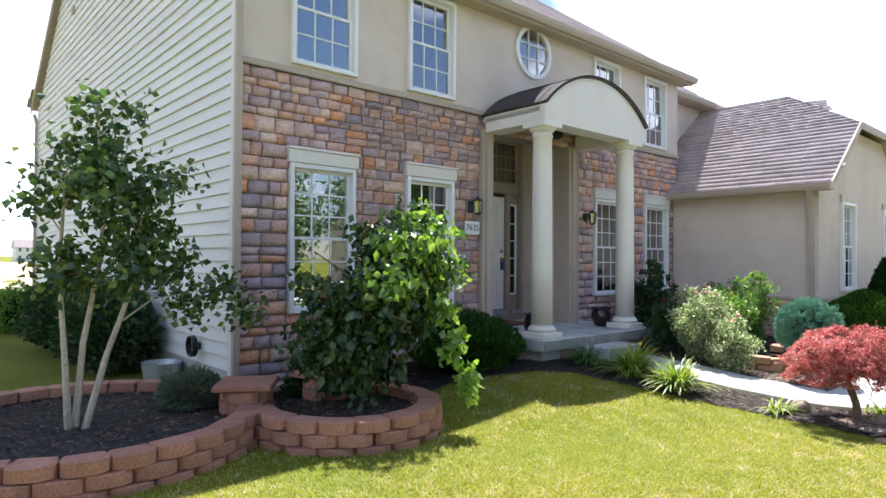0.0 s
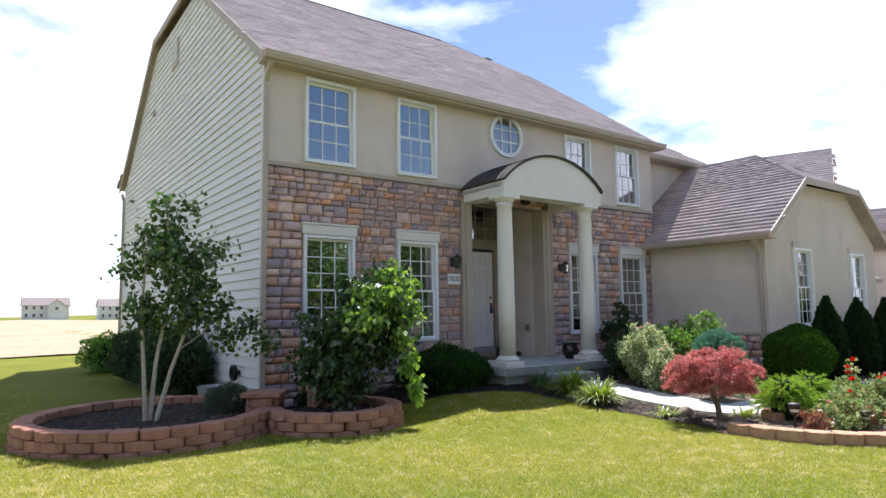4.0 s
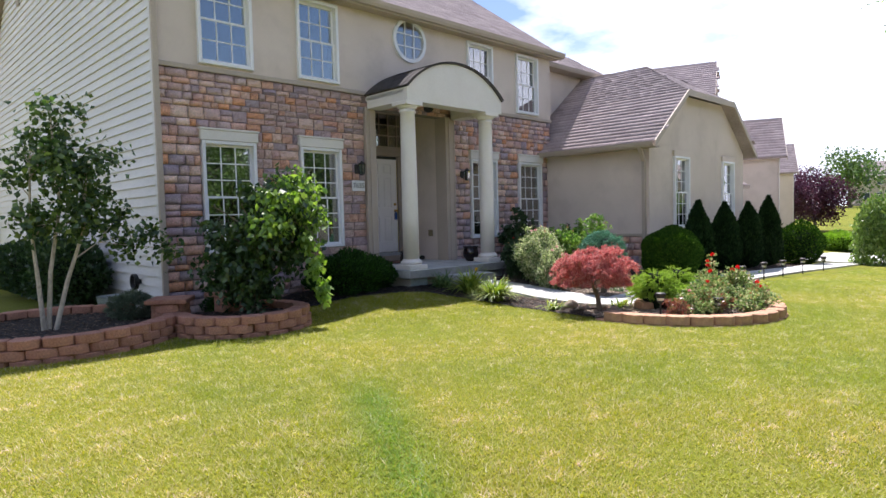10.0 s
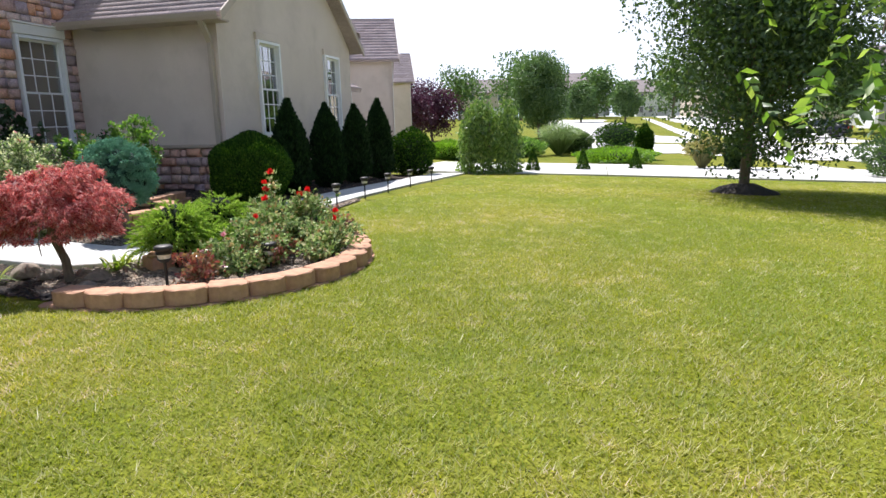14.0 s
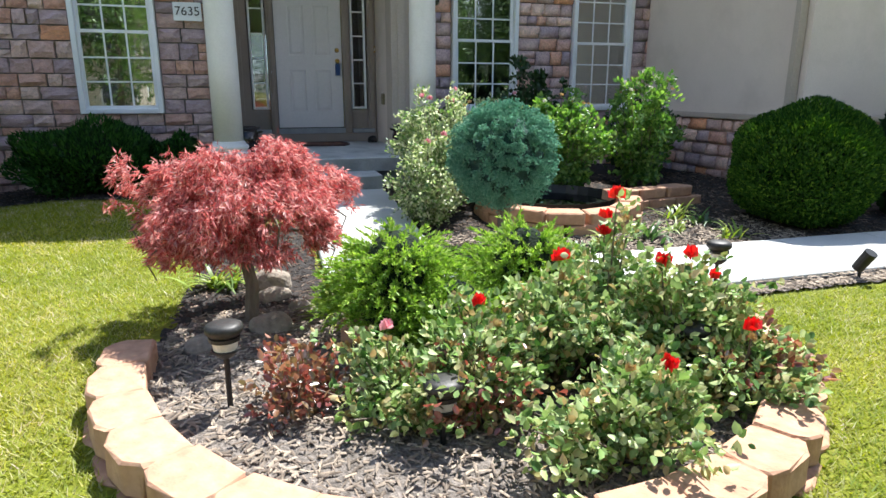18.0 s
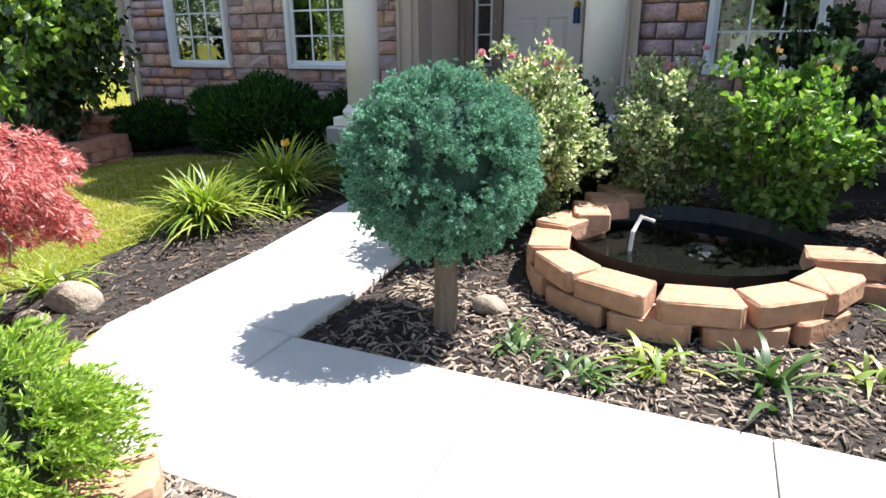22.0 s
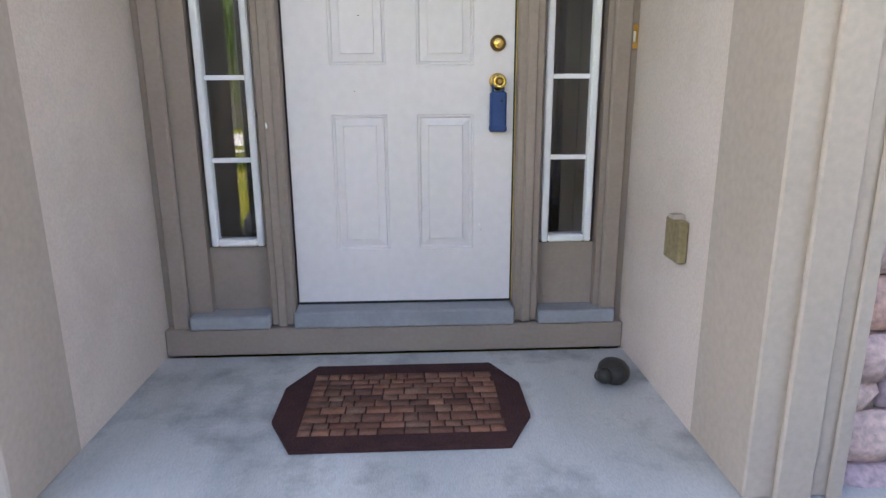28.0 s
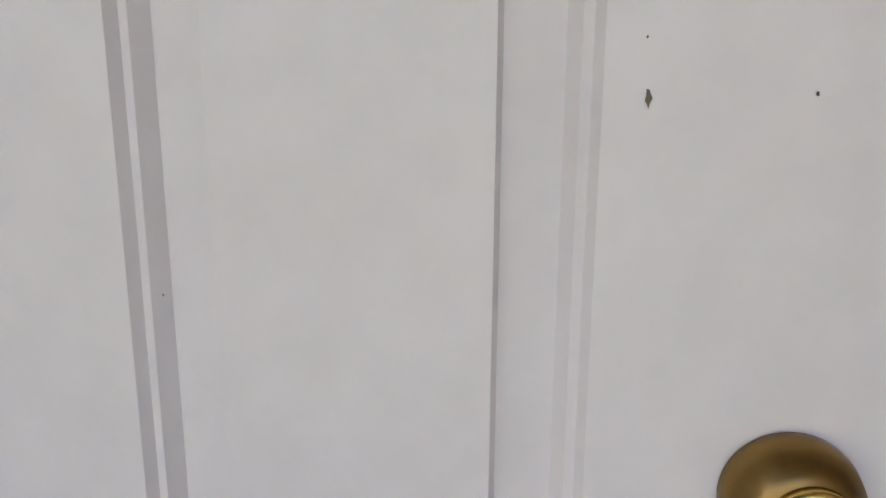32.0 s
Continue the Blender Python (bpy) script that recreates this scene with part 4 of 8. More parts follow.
# scuffs on the door
for x, z, w, h, m in ((5.357, 1.905, 0.005, 0.012, BARK), (5.364, 1.958, 0.008, 0.005, BLACK), (5.425, 1.907, 0.003, 0.003, BLACK), (5.355, 1.930, 0.002, 0.002, BLACK), (4.893, 1.828, 0.016, 0.004, BLACK), (4.868, 1.547, 0.007, 0.007, BARK), (5.364, 1.006, 0.012, 0.022, WHITE), (5.372, 0.985, 0.006, 0.006, BLACK), (4.535, 1.42, 0.012, 0.045, WHITE), (5.131, 1.811, 0.002, 0.002, BARK)):
    bm = bmesh.new()
    rr = random.Random(int(x * 1000))
    yy = DY + 0.0005 if x > 4.6 else DY - 0.081
    pts = [bm.verts.new((x + w / 2 * math.cos(a) * rr.uniform(0.3, 0.8), yy - 0.0012, z + h / 2 * math.sin(a) * rr.uniform(0.4, 0.85))) for a in [2 * math.pi * i / 9 for i in range(9)]]
    bm.faces.new(pts)
    part("scuff", bm, m, leaf)

for x0, x1 in ((4.265, 4.480), (5.620, 5.830)):
    sl = new("sidelight")
    sl.parent = entry
    sl["label"] = "narrow white-framed sidelight of five panes"
    bm = bmesh.new()
    z0, z1, f = 0.932, 2.595, 0.030
    for a in ((x0, z0, x0 + f, z1), (x1 - f, z0, x1, z1), (x0 + f, z0, x1 - f, z0 + f), (x0 + f, z1 - f, x1 - f, z1)):
        box(bm, a[0], DY - 0.025, a[1], a[2], DY + 0.03, a[3], 0.006)
    for i in range(1, 5):
        zc = 0.965 + 0.318 * i
        box(bm, x0 + f, DY - 0.006, zc - 0.009, x1 - f, DY + 0.012, zc + 0.009)
    part("frame", bm, WHITE, sl)
    for i in range(5):
        bm = bmesh.new()
        box(bm, x0 + f, DY + 0.0125, 0.965 + 0.318 * i + 0.004, x1 - f, DY + 0.016, 0.965 + 0.318 * (i + 1) - 0.004)
        part("pane", bm, SIDEGLASS, sl).visible_shadow = False
tw = new("transom")
tw.parent = entry
tw["label"] = "transom window with grille over the door"
bm = bmesh.new()
box(bm, 4.251, DY - 0.02, 2.931, 5.849, DY + 0.06, 2.99)
box(bm, 4.251, DY - 0.02, 3.69, 5.849, DY + 0.06, 3.749)
box(bm, 4.251, DY - 0.02, 2.991, 4.31, DY + 0.06, 3.689)
box(bm, 5.79, DY - 0.02, 2.991, 5.849, DY + 0.06, 3.689)
for i in range(1, 6):
    box(bm, 4.31 + 1.48 * i / 6 - 0.01, DY, 2.991, 4.31 + 1.48 * i / 6 + 0.01, DY + 0.02, 3.689)
for i in (1, 2):
    box(bm, 4.31, DY + 0.002, 2.99 + 0.7 * i / 3 - 0.01, 5.79, DY + 0.018, 2.99 + 0.7 * i / 3 + 0.01)
part("frame", bm, TAUPE, tw)
bm = bmesh.new()
box(bm, 4.31, DY + 0.022, 2.99, 5.79, DY + 0.026, 3.69)
part("pane", bm, GLASS, tw).visible_shadow = False
boxpart("doorbell_plate", (RX1 - 0.036, DY - 0.0505, 1.70), (RX1 - 0.004, DY - 0.0405, 1.79), BRASS, entry, 0.003, "brass doorbell plate")
boxpart("bell_button", (RX1 - 0.025, DY - 0.0565, 1.725), (RX1 - 0.015, DY - 0.051, 1.765), CREAM, entry, 0.002)
OLIVE = mat("weathered_cover", (0.20, 0.155, 0.075), (0.27, 0.215, 0.12), 0.6, 9, 60, 0.2)
oc = thing("outlet_cover", "weathered tan outlet cover on the stucco wall", "outlet cover")
bm = bmesh.new()
box(bm, RX1 - 0.032, 0.40, 1.0, RX1 - 0.001, 0.52, 1.14, 0.006)
part("cover", bm, OLIVE, oc)
boxpart("hinge", (RX1 - 0.04, 0.44, 1.141), (RX1 - 0.001, 0.48, 1.155), TRIM, oc)

# ---- porch ----
porch = thing("porch", "grey stained concrete porch slab with one step", "porch", kind="structure")
PZ = 0.48
boxpart("slab", (3.73, -1.34, PZ - 0.155), (6.52, DY - 0.09, PZ), PORCHCON, porch, 0.012)
boxpart("slab_base", (3.86, -1.20, -0.2), (6.40, DY, PZ - 0.156), CONCRETE, porch)
boxpart("step", (4.68, -1.74, -0.1), (5.50, -1.201, 0.335), PORCHCON, porch, 0.012)
# thin facings whose colour holds both stain and shade
boxpart("slab_edge", (3.738, -1.344, PZ - 0.150), (6.512, -1.3405, PZ - 0.014), EDGECON, porch, 0, "dirt-stained front edge of the slab, shade put into its darker colour")
boxpart("step_riser", (4.688, -1.744, -0.08), (5.492, -1.7405, 0.321), EDGECON, porch, 0, "dirt-stained riser of the step, shade put into its darker colour")
boxpart("base_face", (3.862, -1.206, -0.1), (4.265, -1.2005, PZ - 0.16), BASEPAINT, porch, 0, "peeling pale blue base paint")
boxpart("base_face", (5.51, -1.206, -0.1), (6.398, -1.2005, PZ - 0.16), BASEPAINT, porch, 0, "peeling pale blue base paint")
for a, b in ((4.275, 4.375), (4.385, 4.672)):
    boxpart("base_stone", (a, -1.212, -0.1), (b, -1.2005, PZ - 0.165), BASESTONE, porch, 0.004, "brown veneer stone in the porch base")
COLS = ((3.995, -1.09), (6.10, -1.09))
for cx, cy in COLS:
    col = thing("column", "round cream painted porch column on a square plinth", "column", cx, cy, PZ, group="porch columns")
    bm = bmesh.new()
    box(bm, -0.21, -0.21, 0.001, 0.21, 0.21, 0.085, 0.01)
    part("plinth", bm, CREAM, col)
    bm = bmesh.new()
    prof = [(0.19, 0.086)] + [(0.172 + 0.027 * math.sin(math.pi * i / 8), 0.088 + 0.07 * i / 8) for i in range(9)] + [(0.165, 0.16), (0.165, 0.175), (0.15, 0.185)]
    lathe(bm, prof, 32)
    part("base", bm, CREAM, col, smooth=True)
    bm = bmesh.new()
    lathe(bm, [(0.147, 0.186), (0.147, 1.0), (0.143, 1.8), (0.137, 2.5), (0.132, 2.82), (0.150, 2.83), (0.150, 2.85), (0.136, 2.86), (0.136, 2.89)], 32)
    part("shaft", bm, CREAM, col, smooth=True)
    bm = bmesh.new()
    lathe(bm, [(0.14, 2.891), (0.16, 2.90), (0.185, 2.93), (0.19, 2.945)], 32)
    box(bm, -0.20, -0.20, 2.946, 0.20, 0.20, 3.019, 0.006)
    part("capital", bm, CREAM, col)

canopy = thing("porch_canopy", "white barrel-arched porch canopy with dark shingles", "canopy", 0, 0, 0)
CX0, CX1, CY, CZ0, CZ1, APEX = 3.85, 6.42, -1.26, 3.50, 3.74, 4.30
arc = []
cxm, half = (CX0 + CX1) / 2, (CX1 - CX0) / 2
rise = APEX - CZ1
R = (half * half + rise * rise) / (2 * rise)
for i in range(25):
    x = CX0 + (CX1 - CX0) * i / 24
    arc.append((x, CZ1 + rise - R + math.sqrt(R * R - (x - cxm) ** 2)))
bm = bmesh.new()
prism(bm, [(CX0, CZ0)] + arc + [(CX1, CZ0)], "y", CY, CY + 0.10)
part("front_panel", bm, CREAM, canopy, "white arched front panel")
bm = bmesh.new()
box(bm, CX0, CY + 0.101, CZ0, CX0 + 0.32, -0.10, CZ1, 0.004)
box(bm, CX1 - 0.32, CY + 0.101, CZ0, CX1, -0.10, CZ1, 0.004)
box(bm, CX0 + 0.32, CY + 0.101, CZ0, CX1 - 0.32, CY + 0.32, CZ1 - 0.02)
part("beam", bm, CREAM, canopy)
bm = bmesh.new()
n = 24
inner = [(x, z - 0.03) for x, z in arc]
prism(bm, inner + [(x, z - 0.06) for x, z in inner[::-1]], "y", CY + 0.1, -0.06)
part("ceiling", bm, CREAM, canopy)
bm = bmesh.new()
out_ = [(cxm + (x - cxm) * 1.03, z + 0.022) for x, z in arc]
prism(bm, out_ + [(x, z + 0.001) for x, z in arc[::-1]], "y", CY - 0.04, -0.06)
part("shingle_roof", bm, DARKROOF, canopy, "dark curved shingle roof")
verts, faces = [], []
for j in range(8):
    y0 = CY - 0.05 + 0.15 * j
    for i in range(24):
        (xa, za), (xb, zb) = out_[i], out_[i + 1]
        k = len(verts)
        verts += [(xa, y0, za + 0.014), (xb, y0, zb + 0.014), (xb, min(y0 + 0.16, -0.05), zb + 0.002), (xa, min(y0 + 0.16, -0.05), za + 0.002)]
        faces.append((k, k + 1, k + 2, k + 3))
raw_mesh("shingles", verts, faces, DARKROOF, canopy)["kind"] = "stuff"
cl = thing("porch_ceiling_light", "small bronze porch ceiling light", "ceiling light", 5.08, -0.5, 3.6)
bm = bmesh.new()
lathe(bm, [(0.06, 0.16), (0.06, 0.10), (0.02, 0.09), (0.09, 0.06), (0.10, -0.05), (0.05, -0.09)], 16)
part("body", bm, DARKMETAL, cl)
bm = bmesh.new()
tube(bm, [(0, 0, 0.16), (0, 0, 0.62)], 0.01, 0.01)
part("rod", bm, DARKMETAL, cl)


def lantern(x, z):
    l = thing("wall_lantern", "dark metal wall lantern with glass panes", "wall lamp", x, -0.05, z, group="entry lanterns")
    bm = bmesh.new()
    box(bm, -0.045, 0.0, -0.09, 0.045, 0.045, 0.09, 0.008)
    part("back_plate", bm, DARKMETAL, l)
    bm = bmesh.new()
    tube(bm, [(0, 0.0, 0.04), (0, -0.05, 0.08), (0, -0.10, 0.12), (0, -0.13, 0.11)], 0.009, 0.009)
    part("arm", bm, DARKMETAL, l)
    bm = bmesh.new()
    lathe(bm, [(0.085, 0.075), (0.05, 0.11), (0.015, 0.125), (0.012, 0.15)], 6, 0, -0.13)
    part("cap", bm, DARKMETAL, l)
    bm = bmesh.new()
    lathe(bm, [(0.05, -0.095), (0.072, 0.074)], 6, 0, -0.13)
    part("glass", bm, GLASS, l).visible_shadow = False
    bm = bmesh.new()
    for i in range(6):
        a = 2 * math.pi * i / 6
        tube(bm, [(0.052 * math.cos(a), -0.13 + 0.052 * math.sin(a), -0.10), (0.074 * math.cos(a), -0.13 + 0.074 * math.sin(a), 0.075)], 0.006, 0.006, 4)
    lathe(bm, [(0.02, -0.125), (0.056, -0.105), (0.056, -0.095)], 6, 0, -0.13)
    part("cage", bm, DARKMETAL, l)


lantern(3.62, 2.36)
lantern(6.50, 2.33)
np_ = thing("house_number_plate", "white house number plate reading 7635 on the stone", "sign", 3.62, -0.062, 2.045)
boxpart("plate", (-0.15, -0.008, -0.10), (0.15, 0.008, 0.10), WHITE, np_, 0.004)
cu = bpy.data.curves.new("digits", "FONT")
cu.body, cu.size, cu.align_x, cu.align_y, cu.extrude = "7635", 0.135, "CENTER", "CENTER", 0.002
dg = new("digits_curve", cu)
bpy.context.view_layer.update()
me = bpy.data.meshes.new_from_object(dg.evaluated_get(bpy.context.evaluated_depsgraph_get()))
bpy.data.objects.remove(dg)
me.materials.clear()
me.materials.append(DARKMETAL)
dgo = new("digits", me)
dgo.parent = np_
dgo.matrix_basis = pose(0, -0.0105, 0, 90, 0, 0)

for x in (4.20, 5.93):
    y = -0.66
    pt_ = thing("glazed_pot", "dark brown glazed plant pot with lug handles, empty", "plant pot", x + (-0.05 if x < 5 else 0.06), y + (-0.17 if x < 5 else -0.05), PZ, group="porch pots")
    bm = bmesh.new()
    lathe(bm, [(0.085, 0.001), (0.10, 0.02), (0.155, 0.11), (0.165, 0.19), (0.14, 0.262), (0.128, 0.275), (0.165, 0.295), (0.17, 0.315), (0.145, 0.312), (0.12, 0.27), (0.12, 0.2)], 28)
    part("body", bm, POT, pt_, smooth=True)
    for s in (-1, 1):
        bm = bmesh.new()
        tube(bm, [(s * 0.15, -0.03, 0.25), (s * 0.185, -0.015, 0.26), (s * 0.185, 0.015, 0.26), (s * 0.15, 0.03, 0.25)], 0.012, 0.012)
        part("lug_handle", bm, POT, pt_)
    bm = bmesh.new()
    lathe(bm, [(0.118, 0.23), (0.118, 0.24)], 20)
    part("soil", bm, MULCHBED, pt_)

MATRED = mat("mat_rubber", (0.035, 0.012, 0.012), (0.055, 0.02, 0.018), 0.9, 12, 120, 0.6)
MATBRICK = mat("mat_brick_print", (0.24, 0.13, 0.09), (0.30, 0.18, 0.13), 0.9, 12, 120, 0.5, ramp=[(0.5, 0.4, 0.4), (1.0, 0.8, 0.7), (0.35, 0.25, 0.25), (0.8, 0.75, 0.7), (0.55, 0.35, 0.3)])
dm = thing("doormat", "dark red doormat with cut corners and brick pattern", "doormat", 5.045, 0.50, PZ + 0.001)
bm = bmesh.new()
out = [(-0.43, -0.12), (-0.34, -0.30), (0.34, -0.30), (0.43, -0.12), (0.43, 0.12), (0.34, 0.30), (-0.34, 0.30), (-0.43, 0.12)]
prism(bm, out, "z", 0, 0.012)
part("mat_base", bm, MATRED, dm)
rr = random.Random(4)
y = -0.22
bvs, bfs = [], []
while y < 0.2:
    h = rr.uniform(0.035, 0.06)
    x = -0.33
    while x < 0.31:
        w = rr.uniform(0.04, 0.09)
        k = len(bvs)
        x1, y1 = min(x + w - 0.006, 0.335), y + h - 0.006
        bvs += [(x, y, 0.0125), (x1, y, 0.0125), (x1, y1, 0.0125), (x, y1, 0.0125), (x, y, 0.016), (x1, y, 0.016), (x1, y1, 0.016), (x, y1, 0.016)]
        bfs += [(k + 4, k + 5, k + 6, k + 7), (k, k + 1, k + 5, k + 4), (k + 1, k + 2, k + 6, k + 5), (k + 2, k + 3, k + 7, k + 6), (k + 3, k, k + 4, k + 7)]
        x += w
    y += h
raw_mesh("brick_pattern", bvs, bfs, MATBRICK, dm)["kind"] = "stuff"
hd = thing("frog_ornament", "small dark cast ornament on the porch floor", "ornament", 5.83, 0.62, PZ)
bm = bmesh.new()
bmesh.ops.create_uvsphere(bm, u_segments=14, v_segments=8, radius=0.06, matrix=Matrix.Translation((0, 0, 0.05)) @ Matrix.Diagonal((1, 1.2, 0.8, 1)))
bmesh.ops.create_uvsphere(bm, u_segments=10, v_segments=6, radius=0.03, matrix=Matrix.Translation((-0.05, -0.05, 0.055)))
for s in (-1, 1):
    bmesh.ops.create_uvsphere(bm, u_segments=8, v_segments=6, radius=0.022, matrix=Matrix.Translation((s * 0.045, 0.02, 0.022)))
part("ornament_body", bm, DARKMETAL, hd, smooth=True)

# ---- garage wing ----
garage = thing("garage_wing", "single-storey stucco garage wing with clipped gable roof", "garage")
GX0, GX1, GY, GE = 9.68, 15.3, -2.82, 2.98
wall_g = [(10.86, 11.68, 1.0, 2.74), (13.72, 14.54, 1.0, 2.74)]
wall_with_holes("front_wall", GX0, GX1, -0.7, GE, [(a + 0.03, b - 0.03, c + 0.03, d - 0.03) for a, b, c, d in wall_g], GY, GY + 0.22, STUCCO, garage, "tan stucco garage front wall")
boxpart("side_wall", (GX0, GY + 0.221, -0.3), (GX0 + 0.2, -0.021, GE), STUCCO, garage, 0, "tan stucco garage side wall")
boxpart("side_wall", (GX1 - 0.2, GY + 0.221, -0.7), (GX1, 6, GE), STUCCO, garage)
boxpart("back_wall", (GX0 + 0.21, 5.8, 0), (GX1 - 0.2, 6, GE), STUCCO, garage)
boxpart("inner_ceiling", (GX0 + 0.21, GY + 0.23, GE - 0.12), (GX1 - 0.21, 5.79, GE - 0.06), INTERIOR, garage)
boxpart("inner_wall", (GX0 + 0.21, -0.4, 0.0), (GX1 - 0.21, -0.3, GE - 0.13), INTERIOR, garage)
bm = bmesh.new()
prism(bm, [(GX0, GE), (GX1, GE), (13.9, 4.22), (11.05, 4.22)], "y", GY + 0.001, GY + 0.15)
part("gable", bm, STUCCO, garage)
for w in wall_g:
    ob = window(garage, w[0], w[1], w[2], w[3], 3, GY, False, GY + 0.045)
    bm = bmesh.new()
    box(bm, w[0] - 0.02, GY - 0.05, w[3] + 0.002, w[1] + 0.02, GY + 0.02, w[3] + 0.13, 0.008)
    part("window_header", bm, STUCCO, garage)
RXM, RZM = 12.48, 5.35
sl = (RZM - GE + 0.02) / (RXM - (GX0 - 0.32))
ov = GY - 0.30
E0, E1 = GX0 - 0.32, GX1 + 0.22
HY = -1.35  # where the clipped hip meets the ridge
zc = 4.27
xa, xb = E0 + (zc - GE + 0.02) / sl, E1 - (zc - GE + 0.02) / sl
roof_slope("roof", (E0, ov, GE - 0.02), (E0, 6.2, GE - 0.02), (xa, ov, zc), (xa, 6.2, zc), 0.08, ROOF, garage, label="brown-grey shingle garage roof")
roof_slope("roof", (xa, ov, zc), (xa, 6.2, zc), (RXM, HY, RZM), (RXM, 6.2, RZM), 0.08, ROOF, garage)
roof_slope("roof", (E1, ov, GE - 0.02), (E1, 6.2, GE - 0.02), (xb, ov, zc), (xb, 6.2, zc), 0.08, ROOF, garage)
roof_slope("roof", (xb, ov, zc), (xb, 6.2, zc), (RXM, HY, RZM), (RXM, 6.2, RZM), 0.08, ROOF, garage)
roof_slope("roof", (xa, ov, zc), (xb, ov, zc), (RXM - 0.02, HY, RZM), (RXM + 0.02, HY, RZM), 0.08, ROOF, garage)
boxpart("soffit", (E0 + 0.02, ov + 0.05, GE - 0.13), (GX0 - 0.001, -0.53, GE - 0.10), TRIM, garage)
gutter((E0 + 0.01, ov, GE - 0.13), (E0 + 0.01, -0.02, GE - 0.13), garage, (-1, 0, 0))
for a, b in (((E0, GE - 0.14), (xa, zc - 0.12)), ((E1, GE - 0.14), (xb, zc - 0.12))):
    bm = bmesh.new()
    prism(bm, [a, b, (b[0], b[1] + 0.14), (a[0], a[1] + 0.14)], "y", ov - 0.02, ov + 0.012)
    part("rake_board", bm, TRIM, garage)
boxpart("fascia", (xa, ov - 0.02, zc - 0.13), (xb, ov + 0.012, zc + 0.01), TRIM, garage)
downspout([(E0 - 0.03, GY + 0.05, GE - 0.12), (GX0 - 0.06, GY + 0.1, GE - 0.42), (GX0 - 0.06, GY + 0.1, 0.1)], garage, 0.085)
boxpart("base_ledge", (GX0 - 0.075, GY - 0.075, 0.86), (GX0 - 0.001, -0.10, 0.925), TRIM, garage, 0.01)
boxpart("base_ledge", (GX0 + 0.0, GY - 0.075, 0.86), (GX1 + 0.05, GY - 0.001, 0.925), TRIM, garage, 0.01)
# two-storey rear wing beyond the main corner, with a hipped roof
RW = 13.5
boxpart("rear_wall", (WX + 0.001, 0.75, 0.0), (RW, 12, EAVE - 0.12), STUCCO, garage, 0, "tan stucco rear wing wall")
hx, hy = RW + 0.3, 0.45
hs = 3.6
roof_slope("rear_roof", (WX + RAKE, hy, EAVE), (hx, hy, EAVE), (WX + RAKE, hy + hs, EAVE + hs * SL), (hx - hs, hy + hs, EAVE + hs * SL), 0.1, ROOF, garage)
roof_slope("rear_roof", (hx, hy, EAVE), (hx, 12.3, EAVE), (hx - hs, hy + hs, EAVE + hs * SL), (hx - hs, 12.3, EAVE + hs * SL), 0.1, ROOF, garage, 0.3)
boxpart("rear_soffit", (WX + 0.002, hy + 0.02, EAVE - 0.115), (hx - 0.02, 0.76, EAVE - 0.10), TRIM, garage)
gutter((WX + RAKE + 0.01, hy - 0.02, EAVE - 0.13), (hx, hy - 0.02, EAVE - 0.13), garage, (0, -1, 0))

# link with a small hooded door at the end of the garage
boxpart("link_wall", (GX1 + 0.001, -1.0, -0.7), (18.5, 5.9, 2.9), STUCCO, garage)
roof_slope("link_roof", (GX1 + 0.23, -1.35, 2.80), (18.6, -1.35, 2.80), (GX1 + 0.23, 0.2, 3.7), (18.6, 0.2, 3.7), 0.08, ROOF, garage, 0.2)
roof_slope("hood_roof", (GX1 + 0.1, -2.15, 2.20), (17.8, -2.15, 2.20), (GX1 + 0.1, -1.0, 2.75), (17.8, -1.0, 2.75), 0.12, ROOF, garage, 0.2)
bay = new("bay_window")
bay.parent = garage
bay["label"] = "white-trimmed bay window under a small roof"
boxpart("bay_panel", (GX1 + 0.35, -1.80, -0.7), (17.5, -1.01, 0.45), STUCCO, bay)
boxpart("bay_head", (GX1 + 0.25, -1.90, 1.92), (17.6, -1.01, 2.18), WHITE, bay, 0.01)
boxpart("bay_sill", (GX1 + 0.28, -1.88, 0.451), (17.57, -1.01, 0.53), WHITE, bay, 0.01)
for k in range(4):
    px = GX1 + 0.36 + 0.666 * k
    boxpart("bay_post", (px, -1.84, 0.531), (px + 0.10, -1.74, 1.919), WHITE, bay)
for k in range(3):
    px = GX1 + 0.46 + 0.666 * k
    boxpart("pane", (px + 0.001, -1.80, 0.535), (px + 0.565, -1.79, 1.915), GLASS, bay).visible_shadow = False
boxpart("bay_back", (GX1 + 0.36, -1.10, 0.531), (17.5, -1.02, 1.919), INTERIOR, bay)


